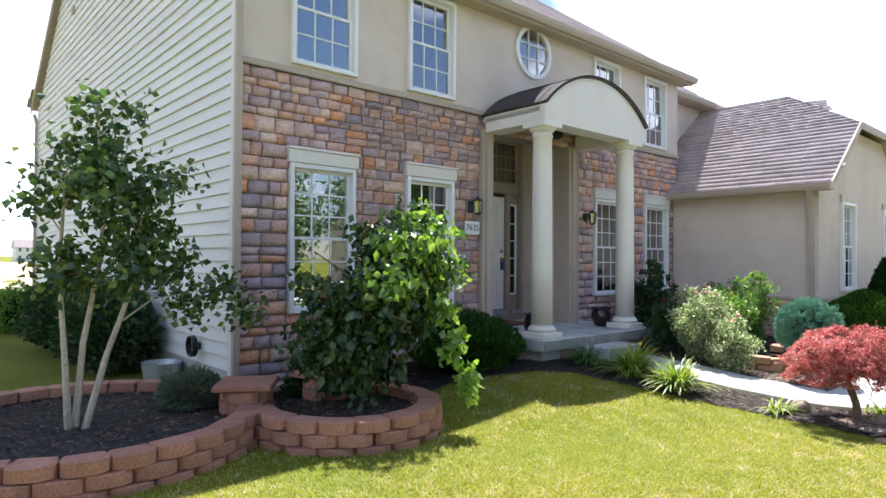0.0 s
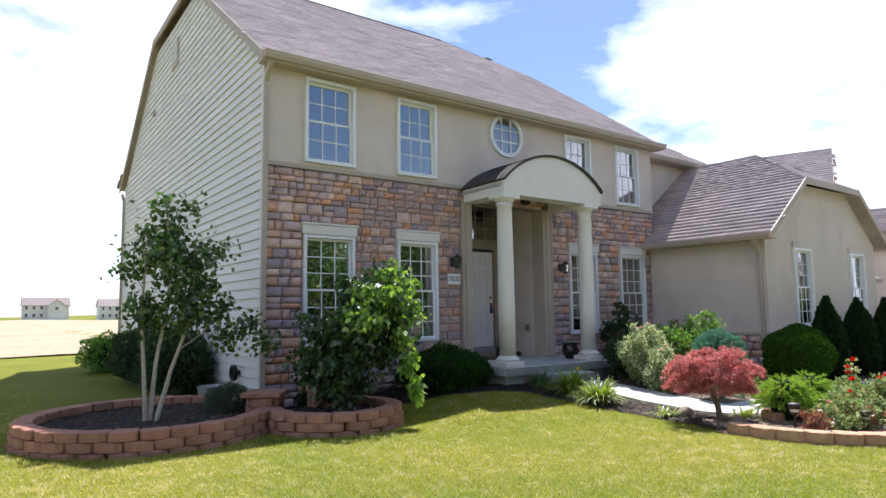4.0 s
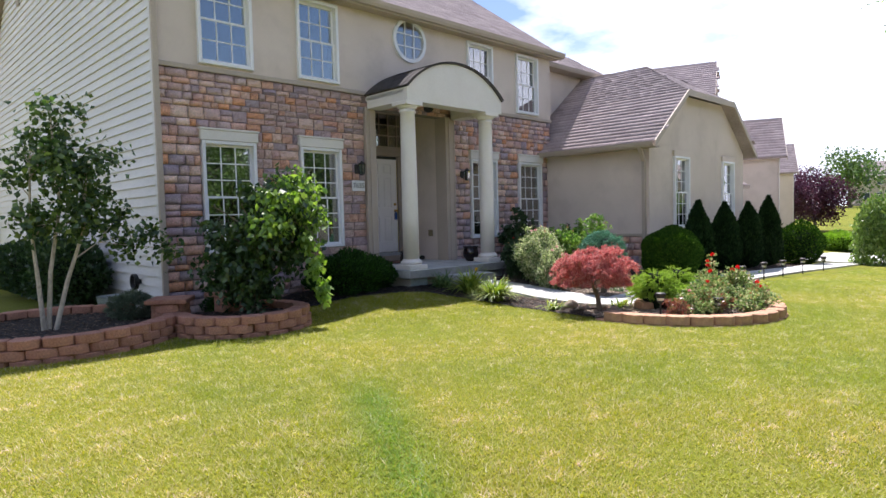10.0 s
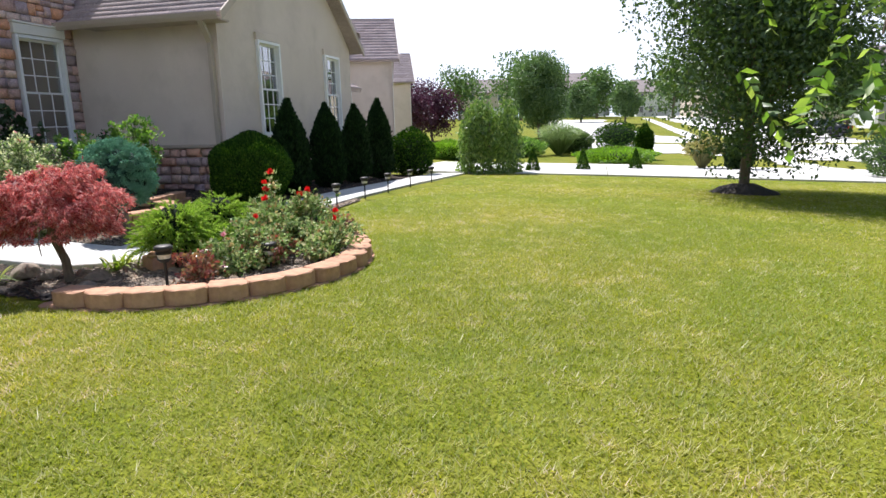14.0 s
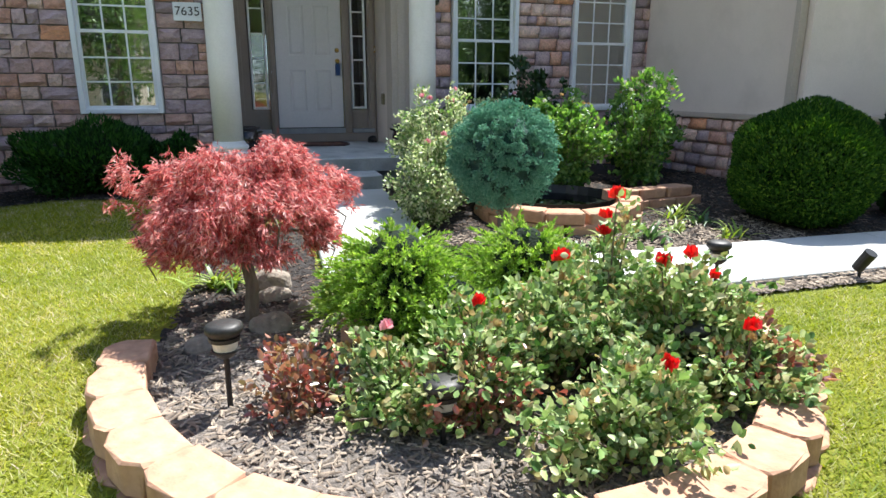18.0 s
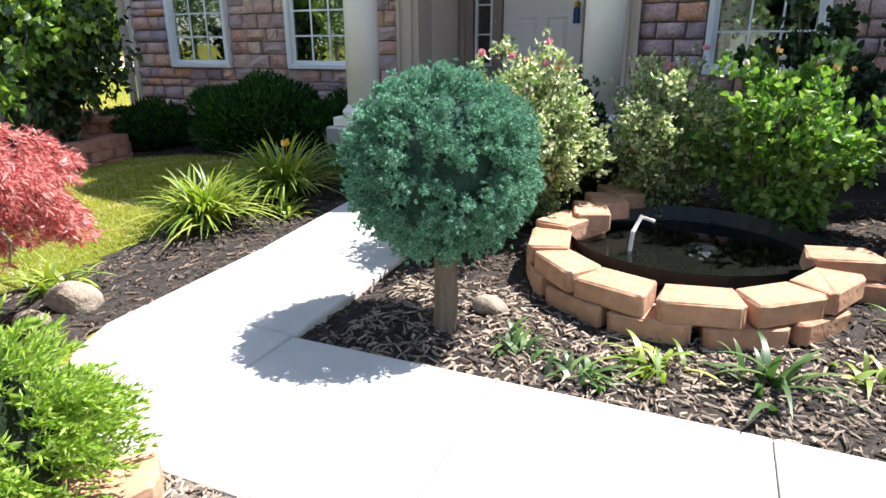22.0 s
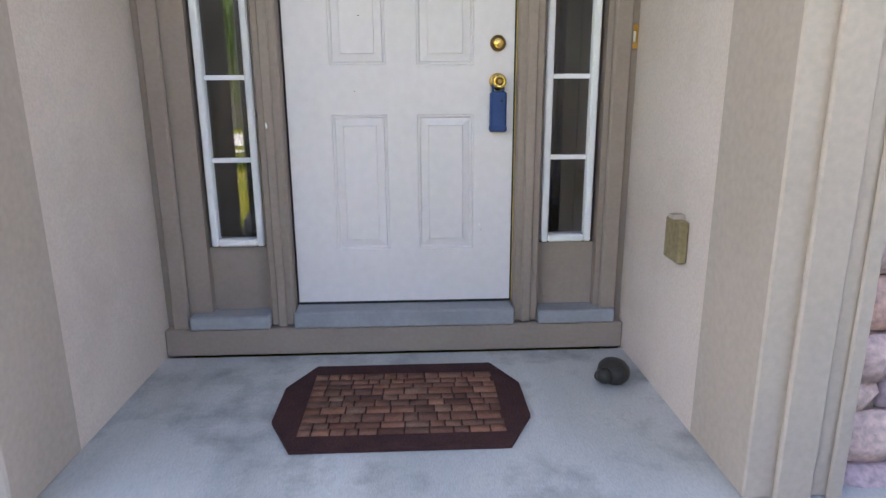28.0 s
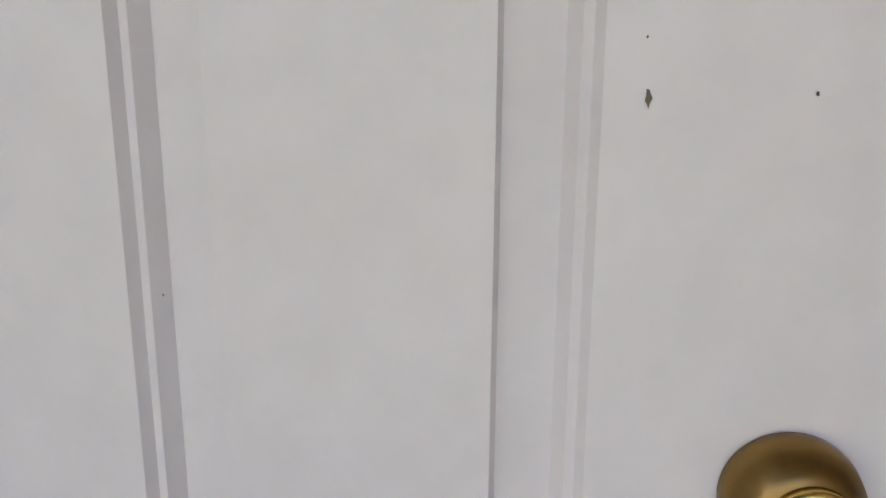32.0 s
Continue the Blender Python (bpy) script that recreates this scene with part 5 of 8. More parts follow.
def turned_house(label, x, y, rz, blocks):
    """A house of gabled blocks, each with its ridge along y; a block: the ridge's x, its half width, y from and to, eave and ridge heights."""
    t = thing("neighbour_house", label, "house", x, y, 0, rz=rz)
    for xm, hw, y0, y1, eave, ridge in blocks:
        o = 0.25
        k = (ridge - eave) / (hw + o)
        bm = bmesh.new()
        prism(bm, [(xm - hw, -0.9), (xm + hw, -0.9), (xm + hw, eave + k * o - 0.06), (xm, ridge - 0.06), (xm - hw, eave + k * o - 0.06)], "y", y0 + o, y1)
        part("wall", bm, STUCCO, t)
        for sx in (-1, 1):
            xe = xm + sx * (hw + o)
            roof_slope("roof", (xe, y0, eave), (xe, y1, eave), (xm, y0, ridge), (xm, y1, ridge), 0.08, ROOF, t, 0.2)
            bm = bmesh.new()
            prism(bm, [(xe, eave - 0.14), (xm, ridge - 0.14), (xm, ridge), (xe, eave)], "y", y0 - 0.02, y0 + 0.01)
            part("rake_board", bm, TRIM, t)
            boxpart("corner_trim", (xm + sx * hw - 0.09, y0 + o - 0.03, -0.9), (xm + sx * hw + 0.09, y0 + o - 0.001, eave), CREAM, t)


turned_house("tan stucco house with brown gabled roofs beyond the garage", 24.0, -1.17, 21, [(0.0, 2.3, 0.0, 7.0, 3.35, 5.07), (0.55, 2.6, 2.4, 10.0, 5.9, 7.72), (1.45, 2.2, 3.2, 10.0, 5.6, 7.25)])
turned_house("tan stucco house with a brown gabled roof farther along the street", 37.0, 2.16, 21, [(0.0, 2.6, 0.0, 8.0, 3.4, 5.2)])

# ---- ground ----
def axis_steps(lo, hi, fine):
    v, out = lo, [lo]
    while v < hi:
        v += fine
        out.append(v)
    far, step = [], fine
    a = out[0]
    while a > -1500:
        step *= 1.35
        a -= step
        far.append(a)
    far2, step, a = [], fine, out[-1]
    while a < 1500:
        step *= 1.35
        a += step
        far2.append(a)
    return np.array(far[::-1] + out + far2)


gxs, gys = axis_steps(-12, 26, 0.5), axis_steps(-20, 4, 0.4)
GX, GYY = np.meshgrid(gxs, gys, indexing="ij")
idx = np.arange(GX.size).reshape(GX.shape)
gf = np.stack([idx[:-1, :-1], idx[1:, :-1], idx[1:, 1:], idx[:-1, 1:]], -1).reshape(-1, 4)
ground = raw_mesh("ground", np.stack([GX.ravel(), GYY.ravel(), gz(GX, GYY).ravel()], -1), gf, LAWN)
tagged(ground, "sunlit mown lawn, green with straw-coloured patches", "lawn", kind="structure")

# concrete walk of separate panels from the step to the driveway
walkway = thing("walkway", "pale concrete garden walk of jointed panels", "walk", kind="structure")


def slab(poly, parent=walkway, material=WALKCON, thick=0.12, top=0.045):
    bm = bmesh.new()
    hi = [bm.verts.new((x, y, float(gz(x, y)) + top)) for x, y in poly]
    lo = [bm.verts.new((x, y, float(gz(x, y)) - thick)) for x, y in poly]
    n = len(poly)
    bm.faces.new(hi)
    bm.faces.new(lo[::-1])
    for i in range(n):
        bm.faces.new((lo[i], lo[(i + 1) % n], hi[(i + 1) % n], hi[i]))
    bmesh.ops.recalc_face_normals(bm, faces=bm.faces)
    es = [e for e in bm.edges if all(v in hi for v in e.verts)]
    bmesh.ops.bevel(bm, geom=es, offset=0.008, segments=1, affect="EDGES")
    return part("panel", bm, material, parent)


J = 0.006
slab([(4.67, -2.60), (5.50, -2.60), (5.50, -1.745), (4.67, -1.745)])
slab([(4.65, -3.42), (5.48, -3.42), (5.50, -2.60 - J), (4.67, -2.60 - J)])
slab([(4.63, -4.22), (5.46, -4.22), (5.48, -3.42 - J), (4.65, -3.42 - J)])
slab([(4.63, -4.22 - J), (4.64, -4.45), (4.74, -4.68), (4.90, -4.86), (5.10, -4.98), (5.30, -5.04), (5.455, -5.06), (5.455, -4.22 - J)])
for i in range(13):
    x0, x1 = 5.455 + J + 0.888 * i, 5.455 + 0.888 * (i + 1)
    bend = lambda x: -0.0 - 0.10 * max(0, x - 12) * 0.5
    slab([(x0, -5.08 + bend(x0)), (x1, -5.08 + bend(x1)), (x1, -4.235 + bend(x1)), (x0, -4.235 + bend(x0))])

# beds
BED_LEFT = [(0.1, -0.05), (0.2, -1.1), (1.6, -1.3), (2.6, -1.45), (3.3, -1.6), (3.62, -1.95), (3.62, -2.4), (3.70, -2.9), (3.80, -3.5), (3.84, -4.0), (3.80, -4.5), (3.76, -5.1), (4.6, -5.15), (5.0, -5.1), (4.84, -4.87), (4.66, -4.66), (4.60, -4.45), (4.60, -4.2), (4.67, -1.6), (4.67, -0.9), (3.72, -0.9), (3.72, -0.05)]
BED_RIGHT = [(5.46, -4.26), (5.50, -1.2), (6.5, -1.1), (6.5, -0.05), (9.66, -0.05), (9.66, -2.85), (16.4, -2.85), (16.4, -4.6), (12.0, -4.24), (5.5, -4.22)]
BED_RING = [(x, min(y, -5.075 if x > 4.9 else -4.75)) for x, y in disc(5.08, -5.49, 1.37)]
BED_STRIP = [(3.7, -5.1), (4.6, -5.1), (4.9, -5.1), (5.5, -5.09), (7.0, -5.09), (9.5, -5.07), (9.5, -5.24), (7.1, -5.26), (6.74, -5.30), (6.60, -5.62), (6.3, -6.1), (5.4, -5.9), (4.2, -5.5)]
BEDS = [BED_LEFT, BED_RIGHT, BED_RING, BED_STRIP]
patch("mulch_bed_1", BED_LEFT, 0.012, MULCHBED, "dark shredded bark mulch beside the porch", 0.05, 0.008)
patch("mulch_bed_2", BED_RIGHT, 0.012, MULCHBED, "dark shredded bark mulch along the garage", 0.06, 0.008)
patch("mulch_bed_3", BED_RING, 0.03, GREYBED, "sun-bleached bark mulch in the round rose bed", 0.04, 0.008)
patch("mulch_bed_4", BED_STRIP, 0.018, GREYBED, "sun-bleached bark mulch beside the walk", 0.04, 0.008)


def chips(name, poly, n, seed, dz, size=(0.02, 0.07), material=CHIP, parent=None, flat=None):
    rng = np.random.default_rng(seed)
    xs, ys = [p[0] for p in poly], [p[1] for p in poly]
    x, y = rng.uniform(min(xs), max(xs), n * 3), rng.uniform(min(ys), max(ys), n * 3)
    k = inside(poly, x, y)
    x, y = x[k][:n], y[k][:n]
    m = len(x)
    z = (gz(x, y) if flat is None else np.full(m, flat)) + dz + rng.uniform(0, 0.012, m)
    L, W = rng.uniform(*size, m), rng.uniform(0.005, 0.013, m)
    a, tilt = rng.uniform(0, 2 * np.pi, m), rng.normal(0, 0.22, m)
    d = np.stack([np.cos(a) * np.cos(tilt), np.sin(a) * np.cos(tilt), np.sin(tilt)], -1) * L[:, None] / 2
    s = np.stack([-np.sin(a), np.cos(a), rng.normal(0, 0.3, m)], -1) * W[:, None] / 2
    u = np.tile([0, 0, 1.0], (m, 1)) * 0.006
    c = np.stack([x, y, z], -1)
    v = np.stack([c - d - s, c + d - s * 0.5, c + d + s, c - d + s, c - d * 0.8 + u, c + d * 0.7 + u], 1).reshape(-1, 3)
    b = 6 * np.arange(m)[:, None]
    f = np.concatenate([b + np.array([[0, 1, 5, 4]]), b + np.array([[3, 4, 5, 2]])])
    ob = raw_mesh(name, v, f, material, parent)
    if parent is None:
        tagged(ob, "loose shreds of bark mulch", "mulch", kind="stuff")
    else:
        ob["kind"] = "stuff"
    return ob


# overlay where the bed lies in shade; its colour carries that shade
SHADE_BED = [(0.3, -0.06), (0.4, -1.05), (1.6, -1.25), (2.6, -1.40), (3.3, -1.55), (3.72, -1.95), (3.70, -2.35), (4.655, -2.45), (4.66, -0.92), (3.715, -0.92), (3.715, -0.06)]
patch("mulch_bed_5", SHADE_BED, 0.020, SHADEMULCH, "near-black bark mulch by the porch, shade put into its colour", 0.05, 0.008)
chips("mulch_chips", SHADE_BED, 4500, 11, 0.018, material=SHADECHIP)
chips("mulch_chips", BED_LEFT, 7000, 1, 0.01)
chips("mulch_chips", [(5.46, -4.26), (5.50, -1.2), (9.66, -1.2), (9.66, -4.24)], 12000, 2, 0.01)
chips("mulch_chips", [(9.66, -2.85), (16.4, -2.85), (16.4, -4.5), (9.66, -4.24)], 4000, 6, 0.01)
GREYCHIP = mat("bleached_chip", (0.26, 0.22, 0.18), (0.34, 0.29, 0.24), 1.0, 8, 60, 0.5, ramp=[(0.3, 0.28, 0.26), (0.9, 0.85, 0.8), (1.3, 1.25, 1.15), (0.5, 0.45, 0.42), (1.5, 1.4, 1.25)], grain=0.2)
chips("mulch_chips", BED_RING, 6000, 3, 0.03, material=GREYCHIP)
chips("mulch_chips", BED_STRIP, 6000, 4, 0.018, material=GREYCHIP)
chips("mulch_chips", [(5.6, -4.24), (5.6, -3.4), (8.6, -3.4), (8.6, -4.24)], 2500, 5, 0.016, material=GREYCHIP)


# ---- retaining blocks ----
def block_mesh(name, w, d, h, material, seed, cut=0.38):
    """A tumbled wall block with a three-faced front and chipped edges. It fronts -y; x across, z up from 0."""
    rr = random.Random(seed)
    bm = bmesh.new()
    e = 0.5 - cut
    poly = [(-w / 2, -d * e), (-w * 0.45, -d * (0.5 - cut * 0.42)), (-w * (0.48 - 0.63 * cut), -d / 2), (w * (0.48 - 0.63 * cut), -d / 2), (w * 0.45, -d * (0.5 - cut * 0.42)), (w / 2, -d * e), (w * 0.40, d / 2), (-w * 0.40, d / 2)]
    prism(bm, poly, "z", 0, h)
    bmesh.ops.bevel(bm, geom=list(bm.edges), offset=0.008, segments=1, affect="EDGES")
    for v in bm.verts:
        v.co += Vector((rr.uniform(-1, 1), rr.uniform(-1, 1), rr.uniform(-1, 1))) * 0.004
    me = bpy.data.meshes.new(name)
    bm.to_mesh(me)
    bm.free()
    me.materials.append(material)
    return me


REDB = [block_mesh("block", 0.30, 0.22, 0.10, BLOCK, s) for s in range(5)]
TANB = [block_mesh("block", 0.29, 0.20, 0.115, TANBLOCK, s + 9) for s in range(5)]
PONDB = [block_mesh("block", 0.335, 0.20, 0.098, TANBLOCK, s + 19, 0.10) for s in range(5)]


def block_ring(parent, cx, cy, r, a0, a1, courses, meshes, step, z0, h, seed, ry=None, batter=0.012, skip=None):
    rr = random.Random(seed)
    ry = ry or r
    length = abs(a1 - a0) * (r + ry) / 2
    n = max(1, round(length / step))
    for c in range(courses):
        for i in range(n):
            a = a0 + (a1 - a0) * (i + 0.5 * (c % 2) + rr.uniform(-0.04, 0.04)) / n
            if skip and skip(a, c):
                continue
            rad, rady = r - batter * c, ry - batter * c
            x, y = cx + rad * math.cos(a), cy + rady * math.sin(a)
            m = pose(x, y, z0(x, y) + h * c + rr.uniform(0, 0.004), rr.uniform(-1.5, 1.5), rr.uniform(-1.5, 1.5), math.degrees(a) + 90 + rr.uniform(-4, 4))
            piece("block", meshes[rr.randrange(len(meshes))], parent, m)


gzf = lambda dz: (lambda x, y: float(gz(x, y)) + dz)
PL1, PL2 = (-1.65, -0.75, 1.40), (0.35, -1.75, 0.80)
planter = thing("raised_planter", "curved red-brown concrete block planter with a corner pier", "planter")
base1 = base2 = -0.05
block_ring(planter, *PL1, math.radians(-31), math.radians(-31 - 302), 3, REDB, 0.285, lambda x, y: base1, 0.104, 1)
block_ring(planter, *PL2, math.radians(-190), math.radians(58), 3, REDB, 0.285, lambda x, y: base2, 0.104, 2)
for px, py, turn in ((-0.366, -1.157, -35), (0.50, -1.13, 20)):
    for c in range(4):
        for i in range(4):
            a = math.radians(90 * i + turn)
            piece("block", REDB[(i + c) % 5], planter, pose(px + 0.125 * math.cos(a), py + 0.125 * math.sin(a), base2 + 0.104 * c, 0, 0, math.degrees(a) + 90 + (c % 2) * 4))
    bm = bmesh.new()
    box(bm, -0.26, -0.26, 0, 0.26, 0.26, 0.06, 0.012)
    part("pier_cap", bm, BLOCK, planter).matrix_basis = pose(px, py, base2 + 0.42, 0, 0, turn)
patch("planter_mulch_1", disc(PL1[0], PL1[1], PL1[2] - 0.04), 0, MULCHBED, "dark mulch filling the raised planter", 0.05, 0.01, flat=base1 + 0.20)
patch("planter_mulch_2", disc(PL2[0], PL2[1], PL2[2] - 0.04), 0, MULCHBED, "dark mulch filling the raised planter", 0.05, 0.01, flat=base2 + 0.20)
chips("mulch_chips", disc(PL1[0], PL1[1], PL1[2] - 0.08), 2500, 7, 0.0, flat=base1 + 0.205)
chips("mulch_chips", disc(PL2[0], PL2[1], PL2[2] - 0.08), 900, 8, 0.0, flat=base2 + 0.205)

rose_ring = thing("rose_bed_edging", "tan concrete edging blocks round the rose bed", "edging")
block_ring(rose_ring, 5.08, -5.48, 1.415, math.radians(172), math.radians(172 + 183), 2, TANB, 0.272, gzf(-0.105), 0.112, 3, batter=0.02)
for i, (x, y, rz, dz) in enumerate(((4.95, -4.95 - 0.2, 20, 0.0), (5.2, -5.2, -10, 0.02), (5.62, -5.25, 35, 0.0), (4.72, -5.28, 60, 0.0))):
    piece("block", TANB[i % 5], rose_ring, pose(x, y, float(gz(x, y)) + 0.02 + dz, 0, 0, rz))
pond = thing("pond_wall", "two-course tan block wall round a small garden pond", "pond")
block_ring(pond, 6.88, -2.98, 0.66, math.radians(150), math.radians(350), 2, PONDB, 0.315, gzf(-0.005), 0.099, 5, ry=0.60)
for c in range(2):
    for i in range(3):
        piece("block", PONDB[(i + c) % 5], pond, pose(7.66 + 0.335 * i - 0.10 * c, -2.93 + 0.05 * i + 0.02 * c, float(gz(8, -2.9)) - 0.005 + 0.099 * c, 0, 0, 6 + 5 * c))
for i in range(4):
    piece("block", PONDB[i % 5], pond, pose(6.36 + 0.05 * i, -2.62 + 0.22 * i, float(gz(6.5, -2.5)) + 0.09 + 0.012 * i, 0, 0, -75 + 9 * i))
bm = bmesh.new()
bm.faces.new([bm.verts.new((x, y, 0.155)) for x, y in disc(6.9, -2.75, 0.575, 0.575)])
part("water", bm, WATER, pond, "dark still pond water").visible_shadow = False
bm = bmesh.new()
lathe(bm, [(0.62, 0.235), (0.585, 0.145), (0.3, 0.142)], 30, 6.9, -2.75)
bmesh.ops.delete(bm, geom=[f for f in bm.faces if all(v.co.z > 0.19 for v in f.verts)], context="FACES_ONLY")
part("liner", bm, BLACK, pond, "black pond liner")
bm = bmesh.new()
tube(bm, [(6.62, -2.9, 0.12), (6.63, -2.9, 0.26), (6.66, -2.85, 0.33), (6.72, -2.8, 0.30)], 0.012, 0.012)
part("hose", bm, CREAM, pond)

# ---- leaves and branches ----
def leaves(name, P, D, size, width, material, parent, seed=0, fold=0.15, label="", ovate=False):
    """Pointed leaves of two triangles each: P their feet, D their ways."""
    rng = np.random.default_rng(seed)
    D = D / np.linalg.norm(D, axis=1, keepdims=True)
    r = rng.normal(size=D.shape)
    S = np.cross(D, r)
    S /= np.linalg.norm(S, axis=1, keepdims=True) + 1e-9
    N = np.cross(D, S)
    s = (size * np.ones(len(P)))[:, None]
    a, c = P, P + D * s
    if ovate:
        ring = [P]
        for q, w, side in ((0.28, 0.85, 1), (0.66, 0.80, 1), (1.0, 0.0, 0), (0.66, 0.80, -1), (0.28, 0.85, -1)):
            ring.append(P + D * s * q + S * s * width * w * side + N * s * fold * (abs(side) - 0.4 * q))
        v = np.stack(ring, 1).reshape(-1, 3)
        k = 6 * np.arange(len(P))[:, None]
        f = np.concatenate([k + np.array([[0, 1, 2]]), k + np.array([[0, 2, 3]]), k + np.array([[0, 3, 4]]), k + np.array([[0, 4, 5]])], 1).reshape(-1, 3)
        return raw_mesh(name, v, f, material, parent, label)
    mid = P + D * s * 0.45
    b = mid + S * s * width + N * s * fold
    d = mid - S * s * width + N * s * fold
    v = np.stack([a, b, c, d], 1).reshape(-1, 3)
    k = 4 * np.arange(len(P))[:, None]
    f = np.concatenate([k + np.array([[0, 1, 2]]), k + np.array([[0, 2, 3]])], 1).reshape(-1, 3)
    return raw_mesh(name, v, f, material, parent, label)


def unit(rng, n):
    v = rng.normal(size=(n, 3))
    return v / np.linalg.norm(v, axis=1, keepdims=True)


def blob(rng, n, c, r, shell=0.6, lump=0.15, freq=3.0):
    """Points in a lumpy ellipsoid, most of them near its surface."""
    u = unit(rng, n)
    q = 1 + lump * (np.sin(freq * u[:, 0] * 2.1 + 1) * np.cos(freq * u[:, 1] * 1.7) + np.sin(freq * u[:, 2] * 2.3 + u[:, 0] * 3) * 0.7)
    rad = (1 - shell * rng.random(n) ** 2.2) * q
    return np.asarray(c) + u * rad[:, None] * np.asarray(r), u


SUNNY = leaf_mat("sunny_leaf", [(0.06, 0.14, 0.022), (0.11, 0.24, 0.035), (0.19, 0.34, 0.055), (0.30, 0.43, 0.10)], 0.4)
DARKLEAF = leaf_mat("dark_leaf", [(0.018, 0.045, 0.012), (0.03, 0.07, 0.018), (0.045, 0.095, 0.022), (0.02, 0.05, 0.015)], 0.2)
LIMELEAF = leaf_mat("lime_leaf", [(0.16, 0.30, 0.03), (0.22, 0.38, 0.045), (0.12, 0.24, 0.03)], 0.45)
YEW = leaf_mat("yew_needle", [(0.008, 0.028, 0.006), (0.018, 0.06, 0.010), (0.055, 0.15, 0.022), (0.010, 0.034, 0.007)], 0.2, 0.45, 0.02)
BOXW = leaf_mat("boxwood_leaf", [(0.016, 0.05, 0.007), (0.03, 0.085, 0.010), (0.07, 0.16, 0.016), (0.015, 0.045, 0.007), (0.025, 0.07, 0.009), (0.16, 0.28, 0.026)], 0.10, 0.5, 0.01)
THUJA = leaf_mat("thuja_spray", [(0.007, 0.024, 0.007), (0.013, 0.036, 0.010), (0.03, 0.07, 0.018)], 0.12, 0.5, 0.015)
BLUESP = leaf_mat("blue_spruce", [(0.06, 0.18, 0.115), (0.14, 0.35, 0.22), (0.33, 0.56, 0.40), (0.04, 0.13, 0.082)], 0.2, 0.5, 0.02)
REDLEAF = leaf_mat("red_maple_leaf", [(0.36, 0.06, 0.06), (0.58, 0.16, 0.15), (0.74, 0.34, 0.30), (0.22, 0.035, 0.04), (0.78, 0.50, 0.44)], 0.45, 0.5, 0.03)
JUNIPER = leaf_mat("juniper_spray", [(0.16, 0.29, 0.035), (0.27, 0.43, 0.055), (0.40, 0.54, 0.10), (0.10, 0.20, 0.03), (0.46, 0.55, 0.15)], 0.4, 0.5, 0.02)
ROSELEAF = leaf_mat("rose_leaf", [(0.05, 0.12, 0.025), (0.20, 0.33, 0.08), (0.46, 0.54, 0.24), (0.10, 0.20, 0.045), (0.54, 0.38, 0.18), (0.64, 0.66, 0.38), (0.24, 0.38, 0.10), (0.54, 0.60, 0.28), (0.06, 0.14, 0.03), (0.34, 0.46, 0.15)], 0.25, 0.5, 0.03)
PALEROSE = leaf_mat("pale_rose_leaf", [(0.05, 0.12, 0.025), (0.22, 0.34, 0.08), (0.72, 0.72, 0.44), (0.04, 0.10, 0.02), (0.50, 0.58, 0.25), (0.11, 0.21, 0.04), (0.80, 0.78, 0.55), (0.08, 0.17, 0.035), (0.64, 0.66, 0.36)], 0.45, 0.45, 0.06)
REDSHOOT = leaf_mat("red_shoot_leaf", [(0.20, 0.05, 0.04), (0.34, 0.10, 0.07), (0.16, 0.13, 0.05), (0.42, 0.20, 0.12)], 0.35, 0.3, 0.1)
LILY = leaf_mat("daylily_blade", [(0.11, 0.20, 0.025), (0.22, 0.31, 0.04), (0.34, 0.42, 0.06), (0.44, 0.46, 0.10), (0.16, 0.26, 0.035)], 0.4)
# Darker copy of LILY, with the shade beside the porch put into its colour
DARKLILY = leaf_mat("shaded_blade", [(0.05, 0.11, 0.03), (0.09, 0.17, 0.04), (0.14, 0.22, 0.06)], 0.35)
PURPLE = leaf_mat("purple_leaf", [(0.045, 0.012, 0.028), (0.075, 0.02, 0.045), (0.11, 0.03, 0.06)], 0.25)
PETALRED = leaf_mat("red_petal", [(0.62, 0.01, 0.015), (0.80, 0.02, 0.02)], 0.3)
PETALPINK = leaf_mat("pink_petal", [(0.68, 0.26, 0.32), (0.80, 0.45, 0.48)], 0.35)
PETALWHITE = leaf_mat("white_petal", [(0.75, 0.70, 0.62), (0.85, 0.80, 0.75)], 0.35)
PETALYELLOW = leaf_mat("yellow_petal", [(0.75, 0.48, 0.05), (0.85, 0.60, 0.08)], 0.35)
DEADLEAF = leaf_mat("dead_leaf", [(0.30, 0.16, 0.06), (0.45, 0.28, 0.12), (0.38, 0.30, 0.14)], 0.3)
FARLEAF = leaf_mat("far_leaf", [(0.06, 0.12, 0.03), (0.10, 0.18, 0.045), (0.15, 0.24, 0.06)], 0.3)


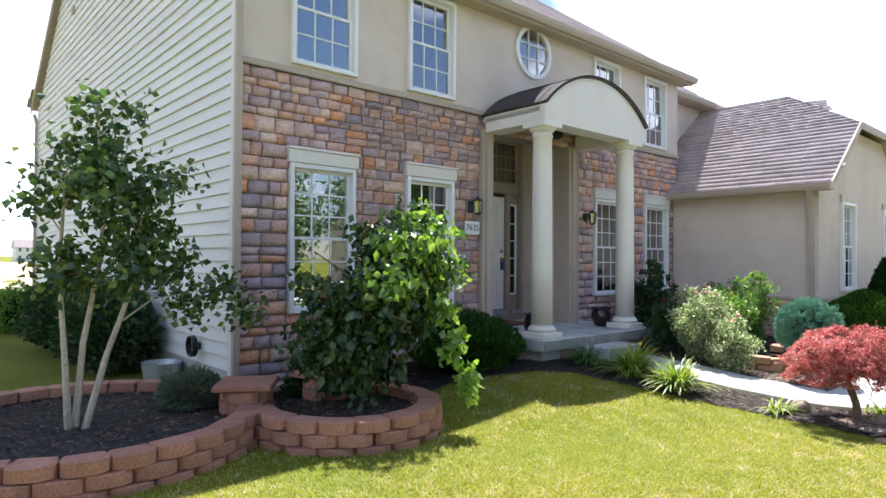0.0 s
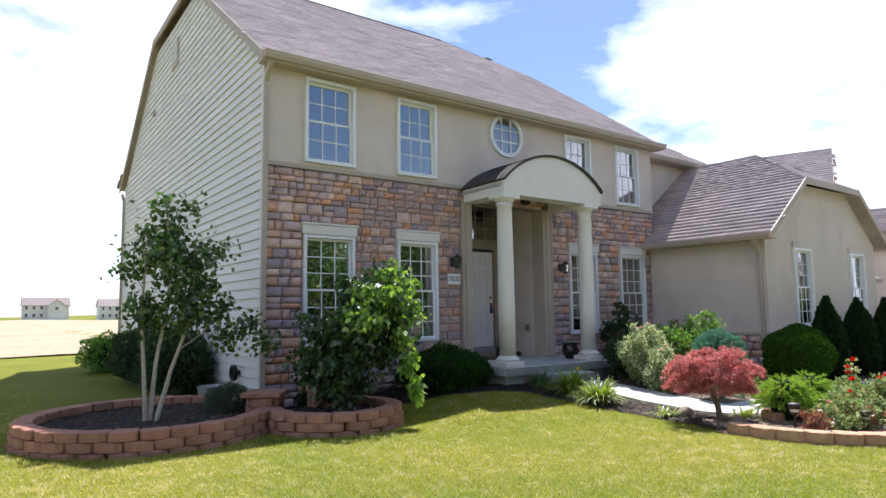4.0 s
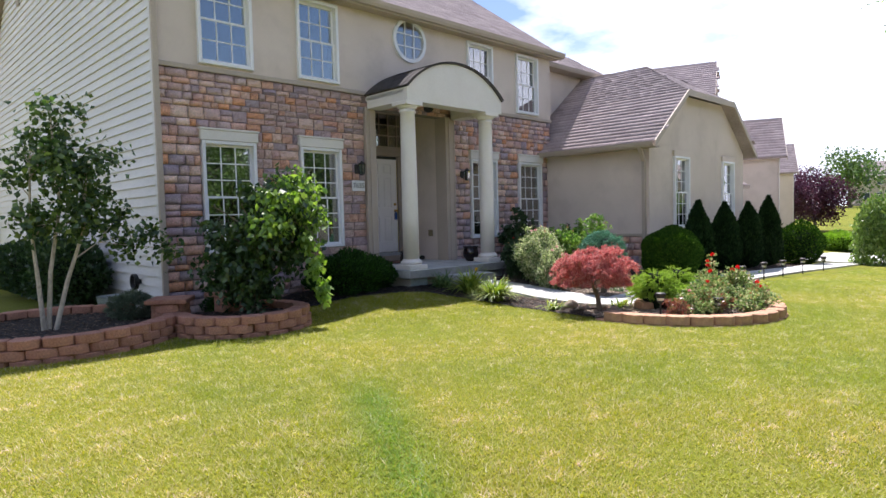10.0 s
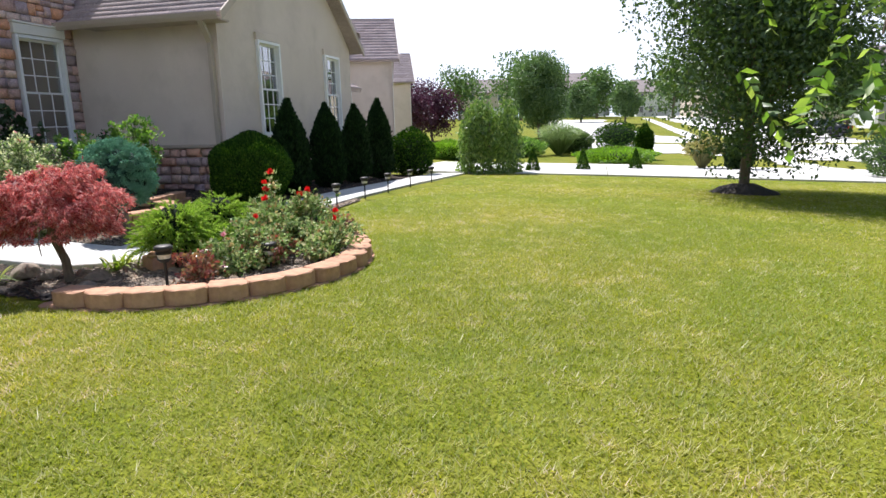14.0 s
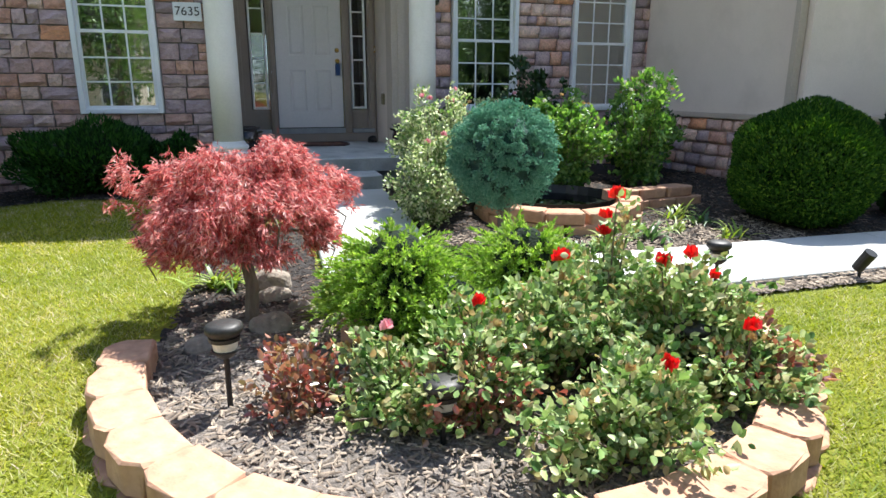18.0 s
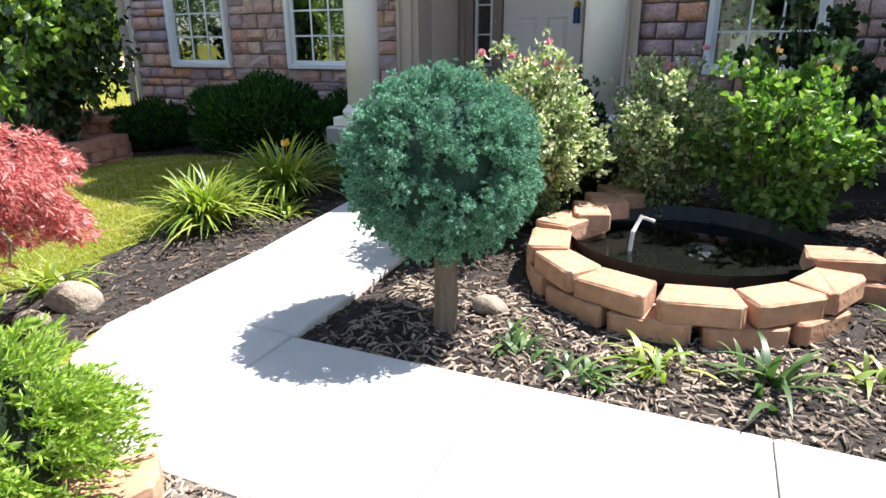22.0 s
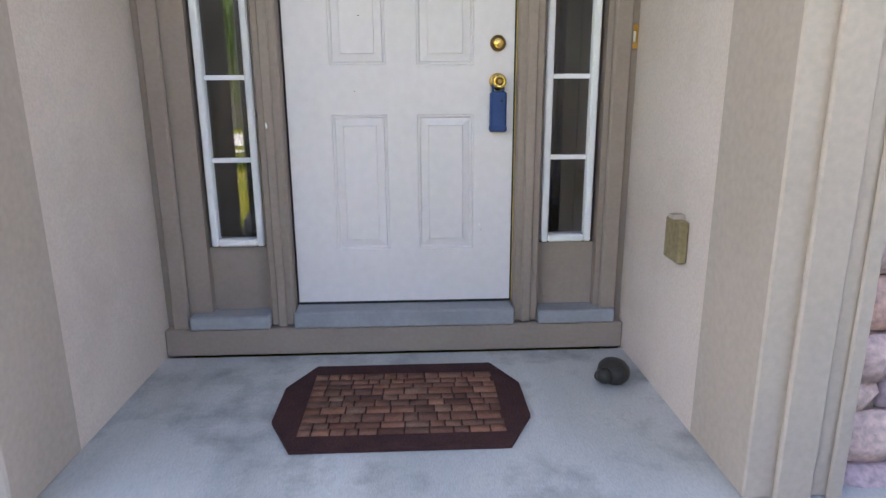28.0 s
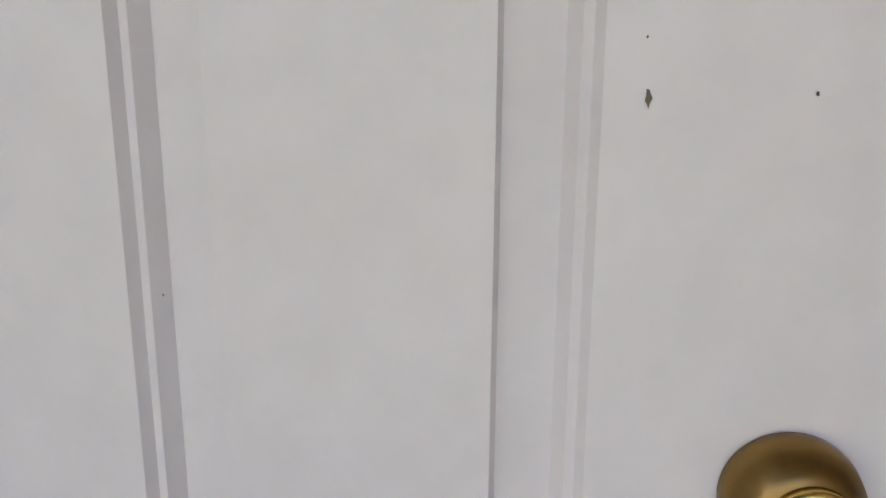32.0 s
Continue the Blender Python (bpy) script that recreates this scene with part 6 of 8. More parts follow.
def bush(name, label, x, y, r, n, size, material, seed, width=0.35, core=None, lift=0.0, up=0.5, z=None, lump=0.12, shell=0.5, category="shrub", zbase=0.0):
    """A clipped or loose shrub: a woody frame and a shade-dark core with leaves all over."""
    z = float(gz(x, y)) if z is None else z
    t = thing(name, label, category, x, y, z)
    rng = np.random.default_rng(seed)
    P, u = blob(rng, n, (0, 0, r[2] * 0.96 + lift), (r[0], r[1], r[2]), shell, lump)
    k = P[:, 2] > 0.01
    P, u = P[k], u[k]
    D = u + rng.normal(0, 0.55, P.shape) + np.array([0, 0, up])
    leaves("foliage", P, D, rng.uniform(0.7, 1.3, len(P)) * size, width, material, t, seed)
    bm = bmesh.new()
    rr = random.Random(seed)
    for i in range(9):
        a, e = rr.uniform(0, 6.28), rr.uniform(0.2, 0.8)
        tip = Vector((r[0] * e * math.cos(a), r[1] * e * math.sin(a), lift + r[2] * rr.uniform(0.9, 1.7)))
        tube(bm, [(rr.uniform(-0.03, 0.03), rr.uniform(-0.03, 0.03), -0.03), tip * 0.5 + Vector((0, 0, 0.02)), tip], 0.014 if lift == 0 else 0.02, 0.004, 5)
    part("woody_frame", bm, BARK, t)
    # solid filler, coloured dark for the shade inside the shrub
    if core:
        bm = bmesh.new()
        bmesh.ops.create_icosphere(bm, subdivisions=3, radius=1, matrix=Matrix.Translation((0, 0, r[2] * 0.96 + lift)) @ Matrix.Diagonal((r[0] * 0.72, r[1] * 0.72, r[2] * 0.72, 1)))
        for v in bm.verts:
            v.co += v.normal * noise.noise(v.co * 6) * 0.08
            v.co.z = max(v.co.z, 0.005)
        part("shaded_foliage_core", bm, core, t)
    return t


def tufts(rng, P, u, per, spread, size):
    """Several leaves from each foot, for needles and sprays."""
    Q = np.repeat(P, per, 0)
    D = np.repeat(u, per, 0) + rng.normal(0, spread, Q.shape)
    return Q + rng.normal(0, size * 0.15, Q.shape), D


# Very dark core colours: the shade between the leaves, put into a solid
YEWCORE = mat("foliage_core_shade", (0.005, 0.012, 0.004), (0.010, 0.022, 0.007), 1.0, 20, 80, 1.0)
BLUECORE = mat("spruce_core_shade", (0.02, 0.05, 0.038), (0.035, 0.08, 0.06), 1.0, 20, 80, 1.0)

# ---- planting by the house ----
bush("yew_shrub", "dark green clipped yew shrub against the stone wall", 2.66, -0.92, (0.66, 0.58, 0.345), 13000, 0.060, YEW, 11, 0.16, YEWCORE, lump=0.17, up=1.0, shell=0.4)
bush("yew_shrub", "small dark green yew shrub against the stone wall", 0.86, -0.70, (0.50, 0.44, 0.27), 7000, 0.055, YEW, 12, 0.16, YEWCORE, lump=0.17, up=1.0, shell=0.4)
bush("yew_shrub", "dark green yew shrub beside the porch slab", 3.45, -0.72, (0.26, 0.4, 0.27), 4500, 0.055, YEW, 13, 0.16, YEWCORE, lump=0.17, up=1.0, shell=0.4)
bush("boxwood_globe", "large rounded green arborvitae globe by the garage", 8.87, -3.72, (0.61, 0.58, 0.54), 52000, 0.036, BOXW, 14, 0.22, YEWCORE, lump=0.06, shell=0.30, up=0.9)
for i, (x, y, h, w) in enumerate(((10.21, -3.71, 1.58, 0.30), (11.95, -3.6, 1.60, 0.32), (13.4, -3.62, 1.65, 0.32), (14.85, -3.65, 1.86, 0.32))):
    t = thing("columnar_arborvitae", "dark narrow columnar arborvitae in the garage bed", "conifer", x, y, float(gz(x, y)), group="garage bed conifers")
    rng = np.random.default_rng(30 + i)
    n = 9000
    zz = rng.random(n) ** 0.8 * h
    a = rng.uniform(0, 2 * np.pi, n)
    tall = 1 - 0.10 * np.abs(np.sin(1.5 * a + i)) # ragged top of several leaders
    prof = w * np.clip(1.05 - (zz / (h * tall)) ** 3.6, 0.02, 1) * np.clip(0.6 + zz / 0.5, 0, 1)
    rad = prof * (1 - 0.4 * rng.random(n) ** 2) * (1 + 0.12 * np.sin(5 * a + 6 * zz))
    P = np.stack([rad * np.cos(a), rad * np.sin(a), zz + 0.02], -1)
    D = np.stack([np.cos(a) * 0.5, np.sin(a) * 0.5, np.full(n, 1.2)], -1) + rng.normal(0, 0.3, P.shape)
    leaves("foliage", P, D, rng.uniform(0.05, 0.10, n), 0.25, THUJA, t, i)
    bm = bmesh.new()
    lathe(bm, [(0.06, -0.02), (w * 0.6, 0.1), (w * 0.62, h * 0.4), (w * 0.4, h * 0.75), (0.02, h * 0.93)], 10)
    part("shaded_foliage_core", bm, YEWCORE, t)
bush("boxwood_globe", "rounded dark green shrub at the end of the garage bed", 16.4, -4.0, (0.62, 0.6, 0.62), 9000, 0.06, BOXW, 15, 0.3, YEWCORE, lump=0.06)

# blue spruce globe on a trunk
t = thing("globe_blue_spruce", "blue-green globe spruce grafted on a bare trunk", "conifer", 5.98, -3.86, float(gz(5.98, -3.86)))
rng = np.random.default_rng(21)
C, RR = np.array([-0.01, 0.0, 0.715]), np.array([0.372, 0.372, 0.36])
K, ku = blob(rng, 560, C, RR * 0.97, 0.06, 0.025, 4)
k = rng.integers(0, 560, 15000)
u = ku[k] + rng.normal(0, 0.42, (15000, 3))
u /= np.linalg.norm(u, axis=1, keepdims=True)
P = K[k] + ku[k] * rng.uniform(-0.04, 0.035, (15000, 1)) + rng.normal(0, 0.016, (15000, 3))
Q, D = tufts(rng, P, u, 18, 0.5, 0.02)
leaves("needle_coat", Q, D, rng.uniform(0.009, 0.016, len(Q)), 0.15, BLUESP, t, 1)
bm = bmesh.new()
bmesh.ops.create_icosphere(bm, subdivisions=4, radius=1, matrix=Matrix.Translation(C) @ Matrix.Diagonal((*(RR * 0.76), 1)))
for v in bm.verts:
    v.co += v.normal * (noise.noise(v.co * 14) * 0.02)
part("shaded_foliage_core", bm, BLUECORE, t)
bm = bmesh.new()
tube(bm, [(0.0, 0, -0.05), (0.01, 0, 0.15), (0.0, 0.01, 0.45)], 0.055, 0.045, 10)
part("trunk", bm, BARK, t)


def limb_tree(bm, rng, base, tips, r0):
    for tip in tips:
        b, tp = Vector(base), Vector(tip)
        mid = b.lerp(tp, 0.5) + Vector((rng.normal(0, 0.05), rng.normal(0, 0.05), 0.06 * (tp - b).length))
        tube(bm, [b, b.lerp(mid, 0.5), mid, tp], r0, r0 * 0.3, 6)


# Japanese maple: a low dome of drooping cut leaves
t = thing("japanese_maple", "weeping red cut-leaf Japanese maple with a low dome", "tree", 4.17, -4.79, float(gz(4.17, -4.79)))
rng = np.random.default_rng(22)
bm = bmesh.new()
tube(bm, [(0.0, -0.1, -0.05), (0.02, -0.06, 0.2), (-0.02, 0.0, 0.42), (0.0, 0.0, 0.55)], 0.04, 0.025, 8)
tips = [(0.42 * math.cos(a), 0.42 * math.sin(a), 0.60 + 0.10 * math.sin(3 * a)) for a in np.linspace(0, 6.28, 11)[:-1]]
limb_tree(bm, rng, (0, 0, 0.45), tips, 0.018)
for tx, ty, tz in tips:
    tube(bm, [(tx, ty, tz), (tx * 1.25, ty * 1.25, tz - 0.08), (tx * 1.15, ty * 1.15, tz - 0.18)], 0.007, 0.003, 5)
part("trunk", bm, BARK, t)
n = 3600
g = rng.integers(0, 210, n)
a, q, lay = rng.uniform(0, 2 * np.pi, 210)[g], (rng.random(210) ** 0.5)[g], rng.integers(0, 3, 210)[g]
a, q = a + rng.normal(0, 0.10, n), np.clip(q + rng.normal(0, 0.06, n), 0, 1.08)
rad = 0.575 * q * (1 - 0.1 * lay) * (1 + 0.10 * np.sin(3 * a) + 0.05 * np.sin(7 * a))
zz = 0.84 - 0.10 * lay - 0.21 * (q ** 2.8) + rng.normal(0, 0.05, 210)[g] + rng.normal(0, 0.022, n)
P = np.stack([rad * np.cos(a), rad * np.sin(a), np.maximum(zz, 0.43)], -1)
u = np.stack([np.cos(a) * 0.8, np.sin(a) * 0.8, np.full(n, -0.75)], -1)
Q, D = tufts(rng, P, u, 22, 0.7, 0.07)
leaves("foliage", Q, D, rng.uniform(0.022, 0.048, len(Q)), 0.10, REDLEAF, t, 2, 0.03)

# golden juniper in the rose bed
for k, (x, y, r, h, s) in enumerate(((4.84, -5.38, 0.27, 0.56, 23), (5.46, -5.42, 0.24, 0.55, 24), (5.06, -5.56, 0.20, 0.36, 25))):
    t = thing("juniper", "yellow-green feathery juniper in the rose bed", "conifer", x, y, float(gz(x, y)))
    rng = np.random.default_rng(s)
    n = 460
    a, e = rng.uniform(0, 2 * np.pi, n), np.arccos(1 - 1.15 * rng.random(n))
    top = np.stack([np.sin(e) * np.cos(a) * r, np.sin(e) * np.sin(a) * r, h * (0.45 + 0.50 * np.cos(e)) * rng.uniform(0.85, 1.08, n)], -1)
    run = np.stack([np.cos(a) * (0.35 + np.sin(e)), np.sin(a) * (0.35 + np.sin(e)), 0.95 - 0.60 * np.sin(e)], -1) + rng.normal(0, 0.25, (n, 3))
    run *= (rng.uniform(0.12, 0.26, n) / np.linalg.norm(run, axis=1))[:, None]
    # each spray is an arching twig with short sprigs along it
    Q, D = [], []
    for q in np.linspace(0, 1, 16):
        for c in range(4):
            Q.append(top + run * (q - 0.45) - np.array([0, 0, 0.05]) * q * q)
            D.append(run / 0.18 * 0.8 + rng.normal(0, 0.55, (n, 3)) * (1.15 - 0.6 * q))
    Q, D = np.concatenate(Q), np.concatenate(D)
    Q[:, 2] = np.maximum(Q[:, 2], 0.03)
    leaves("foliage", Q, D, rng.uniform(0.016, 0.036, len(Q)), 0.13, JUNIPER, t, s, 0.02)
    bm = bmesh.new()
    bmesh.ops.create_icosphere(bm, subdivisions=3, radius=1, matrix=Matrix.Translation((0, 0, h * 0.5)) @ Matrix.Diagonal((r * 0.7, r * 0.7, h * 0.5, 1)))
    part("shaded_foliage_core", bm, YEWCORE, t)


def flower(bm, c, r, rr, petals=11):
    for i in range(petals):
        a, e = rr.uniform(0, 6.28), rr.uniform(0.1, 1.2)
        d = Vector((math.cos(a) * math.sin(e), math.sin(a) * math.sin(e), math.cos(e)))
        s = d.cross(Vector((rr.uniform(-1, 1), rr.uniform(-1, 1), 0.3))).normalized() * r * 0.45
        c = Vector(c)
        v = [bm.verts.new(p) for p in (c, c + d * r * 0.6 + s, c + d * r + Vector((0, 0, r * 0.2)), c + d * r * 0.6 - s)]
        bm.faces.new(v)


def rose(label, x, y, r, h, n, material, petal, flowers, seed, size=0.04, canes=9, group="", low=0.18):
    """A rose bush: canes with sprays of leaflets along them, blooms on the longest."""
    t = thing("rose_bush", label, "rose bush", x, y, float(gz(x, y)), group=group)
    rng = np.random.default_rng(seed)
    rr = random.Random(seed)
    bm = bmesh.new()
    ends, feet = [], []
    for i in range(canes * 3):
        a, e = rr.uniform(0, 6.28), rr.random() ** 0.6
        top = h * (1.0 - 0.45 * e * e) * rr.uniform(0.72, 1.05)
        tip = Vector((r * e * math.cos(a), r * e * math.sin(a), top))
        foot = Vector((0.06 * math.cos(a), 0.06 * math.sin(a), -0.02))
        mid = Vector((tip.x * 0.55, tip.y * 0.55, tip.z * 0.55))
        tube(bm, [foot, mid, tip], 0.006, 0.0025, 5)
        ends.append(tip)
        for q in np.linspace(low, 1.0, 11):
            p = foot.lerp(mid, q * 2) if q < 0.5 else mid.lerp(tip, q * 2 - 1)
            feet.append(tuple(p))
    part("woody_frame", bm, BARK, t)
    feet = np.array(feet)
    feet = feet[rng.permutation(len(feet))[: int(len(feet) * 0.34)]]
    P = feet[rng.integers(0, len(feet), n)] + rng.normal(0, 1, (n, 3)) * np.array([0.045, 0.045, 0.035])
    u = P - np.array([0, 0, h * 0.35])
    u /= np.linalg.norm(u, axis=1, keepdims=True) + 1e-6
    P[:, 2] = np.maximum(P[:, 2], 0.03)
    Q, D = tufts(rng, P, u * 0.7 + np.array([0, 0, 0.15]), 5, 0.75, 0.10)
    leaves("foliage", Q, D, rng.uniform(0.65, 1.25, len(Q)) * size, 0.36, material, t, seed, ovate=True)
    ends.sort(key=lambda p: -p.z)
    for k in range(flowers):
        bm = bmesh.new()
        p = ends[(k * 2) % len(ends)] + Vector((0, 0, 0.03))
        flower(bm, p, rr.uniform(0.034, 0.050) if low > 0.2 else rr.uniform(0.024, 0.036), rr, 14)
        part("bloom", bm, petal, t)
    for k in range(max(3, flowers)):
        bm = bmesh.new()
        flower(bm, ends[(k * 2 + 1) % len(ends)] + Vector((0, 0, 0.01)), 0.026, rr, 7)
        part("spent_bloom", bm, DEADLEAF, t)
    return t


G = "rose bed roses"
rose("rose bush with red blooms and grey-green leaves", 5.36, -5.92, 0.30, 0.50, 620, ROSELEAF, PETALRED, 1, 41, 0.036, 8, G, 0.45)
rose("spreading rose bush with coral and red blooms", 4.98, -6.05, 0.36, 0.40, 680, ROSELEAF, PETALRED, 1, 42, 0.036, 9, G, 0.4)
rose("full rose bush with red blooms by the edging", 5.80, -6.12, 0.37, 0.52, 950, ROSELEAF, PETALRED, 2, 43, 0.036, 10, G, 0.35)
rose("low rose bush with coral blooms by the edging", 4.70, -6.02, 0.30, 0.30, 420, ROSELEAF, PETALPINK, 1, 44, 0.035, 7, G, 0.35)
rose("young rose shoots with dark red leaves", 4.34, -5.95, 0.20, 0.26, 130, REDSHOOT, PETALRED, 0, 48, 0.034, 4, G)
rose("young rose shoots with dark red leaves", 6.16, -5.76, 0.15, 0.20, 70, REDSHOOT, PETALRED, 0, 49, 0.032, 3, G)
rose("young rose shoots with dark red leaves", 6.00, -5.48, 0.13, 0.20, 55, REDSHOOT, PETALRED, 0, 59, 0.032, 3, G)
rose("low rose bush with reddish young leaves by the edging", 5.92, -6.34, 0.28, 0.32, 420, ROSELEAF, PETALRED, 1, 50, 0.036, 7, G, 0.3)
rose("reddish new rose growth among pale leaves", 5.98, -6.30, 0.24, 0.36, 110, REDSHOOT, PETALRED, 0, 60, 0.034, 5, G, 0.5)
rose("reddish new rose growth among pale leaves", 4.92, -6.20, 0.26, 0.32, 110, REDSHOOT, PETALRED, 0, 61, 0.034, 5, G, 0.5)
rose("rose bush with red blooms on tall canes", 5.66, -5.84, 0.17, 0.78, 300, ROSELEAF, PETALRED, 3, 45, 0.035, 4, G, 0.4)
rose("low rose bush trailing over the edging blocks", 5.35, -6.50, 0.38, 0.33, 620, ROSELEAF, PETALRED, 1, 46, 0.036, 9, G, 0.35)
rose("low rose bush at the inner side of the bed", 6.04, -6.00, 0.22, 0.38, 320, ROSELEAF, PETALRED, 1, 47, 0.035, 6, G, 0.3)
G = "porch roses"
rose("tall leafy rose bush with pink blooms beside the walk", 5.90, -2.50, 0.46, 1.08, 4400, PALEROSE, PETALPINK, 5, 51, 0.032, 20, G)
rose("leafy rose bush with a pink bloom beside the walk", 5.66, -2.98, 0.36, 0.72, 2900, PALEROSE, PETALPINK, 2, 52, 0.031, 14, G)
rose("pale-leaved rose bush with white blooms by the column", 6.70, -2.00, 0.44, 0.98, 2500, PALEROSE, PETALPINK, 4, 53, 0.033, 15, G)
rose("dark-stemmed rose bush with spent blooms by the slab", 6.10, -1.85, 0.34, 0.78, 1200, DARKLEAF, PETALRED, 1, 58, 0.04, 9, G)
rose("green leafy shrub rose behind the pond", 7.35, -2.15, 0.55, 1.05, 1300, SUNNY, PETALWHITE, 5, 54, 0.05, 14, G)
rose("green leafy shrub rose with tall white shoots behind the pond", 8.25, -2.20, 0.46, 1.25, 1100, SUNNY, PETALWHITE, 6, 55, 0.05, 14, G)
rose("dark leafy shrub below the window", 8.75, -1.3, 0.5, 0.95, 1600, DARKLEAF, PETALPINK, 3, 56, 0.05, 12, G)
rose("dark leafy shrub below the window", 7.6, -0.75, 0.5, 1.45, 1300, DARKLEAF, PETALPINK, 0, 57, 0.06, 12, G)


def daylily(label, x, y, r, n, material, seed, flowers=0):
    t = thing("daylily", label, "daylily", x, y, float(gz(x, y)), group="daylilies")
    rng = np.random.default_rng(seed)
    a, e = rng.uniform(0, 2 * np.pi, n), rng.uniform(0.45, 1.25, n)
    L = rng.uniform(0.7, 1.2, n) * r * 1.85
    w = rng.uniform(0.008, 0.014, n)
    verts, faces = [], []
    k = 8
    for i in range(n):
        d = np.array([math.cos(a[i]), math.sin(a[i]), 0])
        s = np.array([-d[1], d[0], 0]) * w[i]
        b = np.array([rng.normal(0, 0.05), rng.normal(0, 0.05), 0])
        o = len(verts)
        for j in range(k):
            q = j / (k - 1)
            p = b + d * L[i] * e[i] * (q ** 1.25) * 0.78 + np.array([0, 0, L[i] * (1.2 - 0.45 * e[i]) * (q - 0.72 * e[i] * q ** 2.2) * 0.95])
            ww = (1 - q ** 3) + 0.05
            verts += [p - s * ww, p + s * ww]
        faces += [(o + 2 * j, o + 2 * j + 1, o + 2 * j + 3, o + 2 * j + 2) for j in range(k - 1)]
    per = (k - 1) * 30
    for c in range(0, len(faces), per):
        lo = faces[c][0]
        hi = faces[min(c + per, len(faces)) - 1][2] + 1
        raw_mesh("leaf_fan", verts[lo:hi], [tuple(q - lo for q in f) for f in faces[c:c + per]], material, t)
    rr = random.Random(seed)
    for j in range(flowers):
        bm = bmesh.new()
        p = Vector((rr.uniform(-0.1, 0.1), rr.uniform(-0.1, 0.1), r * 1.05))
        flower(bm, p, 0.05, rr, 7)
        tube(bm, [(0, 0, 0), p * 0.6, p], 0.004, 0.003, 4)
        part("flower", bm, PETALYELLOW, t)


daylily("sunlit yellow-green daylily clump in the mulch", 3.96, -3.12, 0.31, 300, LILY, 61, 0)
daylily("sunlit yellow-green daylily clump in the mulch", 4.10, -2.45, 0.37, 280, LILY, 62, 1)
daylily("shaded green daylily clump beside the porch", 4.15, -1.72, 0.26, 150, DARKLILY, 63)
daylily("yellow-green daylily clump under the maple", 4.00, -4.22, 0.17, 45, LILY, 64)
daylily("small yellow-green clump by the walk", 4.38, -2.80, 0.12, 50, LILY, 65)
daylily("small grass tuft beside the juniper", 4.62, -5.00, 0.17, 60, LILY, 66)
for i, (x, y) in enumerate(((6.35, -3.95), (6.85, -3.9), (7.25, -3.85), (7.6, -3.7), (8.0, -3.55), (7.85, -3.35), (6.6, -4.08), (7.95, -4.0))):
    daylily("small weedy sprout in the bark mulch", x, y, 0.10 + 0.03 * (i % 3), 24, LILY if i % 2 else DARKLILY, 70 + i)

# multi-stemmed young tree in the planter
t = thing("young_birch", "slender pale multi-stemmed young tree in the planter", "tree", -1.71, -0.82, base1 + 0.20)
rng = np.random.default_rng(81)
bm = bmesh.new()
stems = [[(-0.04, 0, -0.1), (-0.08, 0, 0.6), (-0.12, 0.05, 1.3), (-0.08, 0.1, 2.1)], [(0.0, 0.02, -0.1), (0.06, 0.03, 0.7), (0.20, 0.05, 1.5), (0.16, 0.1, 2.75)], [(0.05, -0.03, -0.1), (0.22, -0.06, 0.6), (0.44, -0.06, 1.25), (0.50, -0.05, 2.1)]]
for s in stems:
    tube(bm, s, 0.032, 0.010, 8)
twigs = []
for k in range(46):
    s = stems[k % 3]
    b = Vector(s[2]).lerp(Vector(s[3]), rng.random()) if k % 4 else Vector(s[1]).lerp(Vector(s[2]), 0.5 + 0.5 * rng.random())
    d = Vector((rng.normal(0.06, 0.13), rng.normal(0, 0.17), rng.uniform(0.05, 0.30)))
    tp = b + d
    tube(bm, [b, b + d * 0.5 + Vector((0, 0, 0.04)), tp], 0.008, 0.003, 5)
    twigs.append(tp)
for tp in ((0.95, 0, 1.0), (1.2, -0.1, 1.15), (0.9, 0.1, 1.4), (1.45, -0.1, 0.92), (0.75, 0.1, 1.25)):
    tube(bm, [(0.3, -0.06, 0.85), (0.6, 0, 1.05), tp], 0.010, 0.003, 5)
    twigs += [Vector(tp)] * 2
part("trunk", bm, PALEBARK, t)
tw_ = np.array([tuple(p) for p in twigs])
P = tw_[rng.integers(0, len(tw_), 3600)] + rng.normal(0, 0.105, (3600, 3)) * np.array([1, 1, 0.9])
leaves("crown", P, rng.normal(size=P.shape) + np.array([0, 0, -0.4]), rng.uniform(0.05, 0.10, len(P)), 0.40, leaf_mat("birch_leaf", [(0.04, 0.085, 0.022), (0.06, 0.12, 0.03), (0.10, 0.18, 0.045), (0.16, 0.23, 0.05), (0.03, 0.065, 0.018), (0.045, 0.09, 0.022)], 0.3), t, 5)

# weeping mulberry in the second planter
t = thing("weeping_shrub_tree", "dense dark weeping shrub tree with a trailing shoot, sunlit leaves coloured brighter", "tree", 0.45, -1.7, base2 + 0.20)
rng = np.random.default_rng(82)
bm = bmesh.new()
tube(bm, [(0.1, 0, -0.1), (0.14, 0, 0.5), (0.1, 0.02, 1.0)], 0.06, 0.04, 8)
tips = [(0.2 + 0.62 * math.cos(a) * q, 0.62 * math.sin(a) * q, 1.2 + 0.35 * math.sin(2.3 * a)) for a, q in zip(np.linspace(0, 6.28, 13)[:-1], [1, 0.6, 0.9] * 4)]
limb_tree(bm, rng, (0.1, 0, 0.9), tips + [(0.9, 0.1, 1.75), (0.7, -0.3, 1.6)], 0.02)
tube(bm, [(0.5, -0.3, 1.3), (0.75, -0.5, 1.1), (0.66, -0.75, 0.6), (0.58, -1.0, 0.22)], 0.007, 0.003, 5)
part("trunk", bm, BARK, t)
Q = []
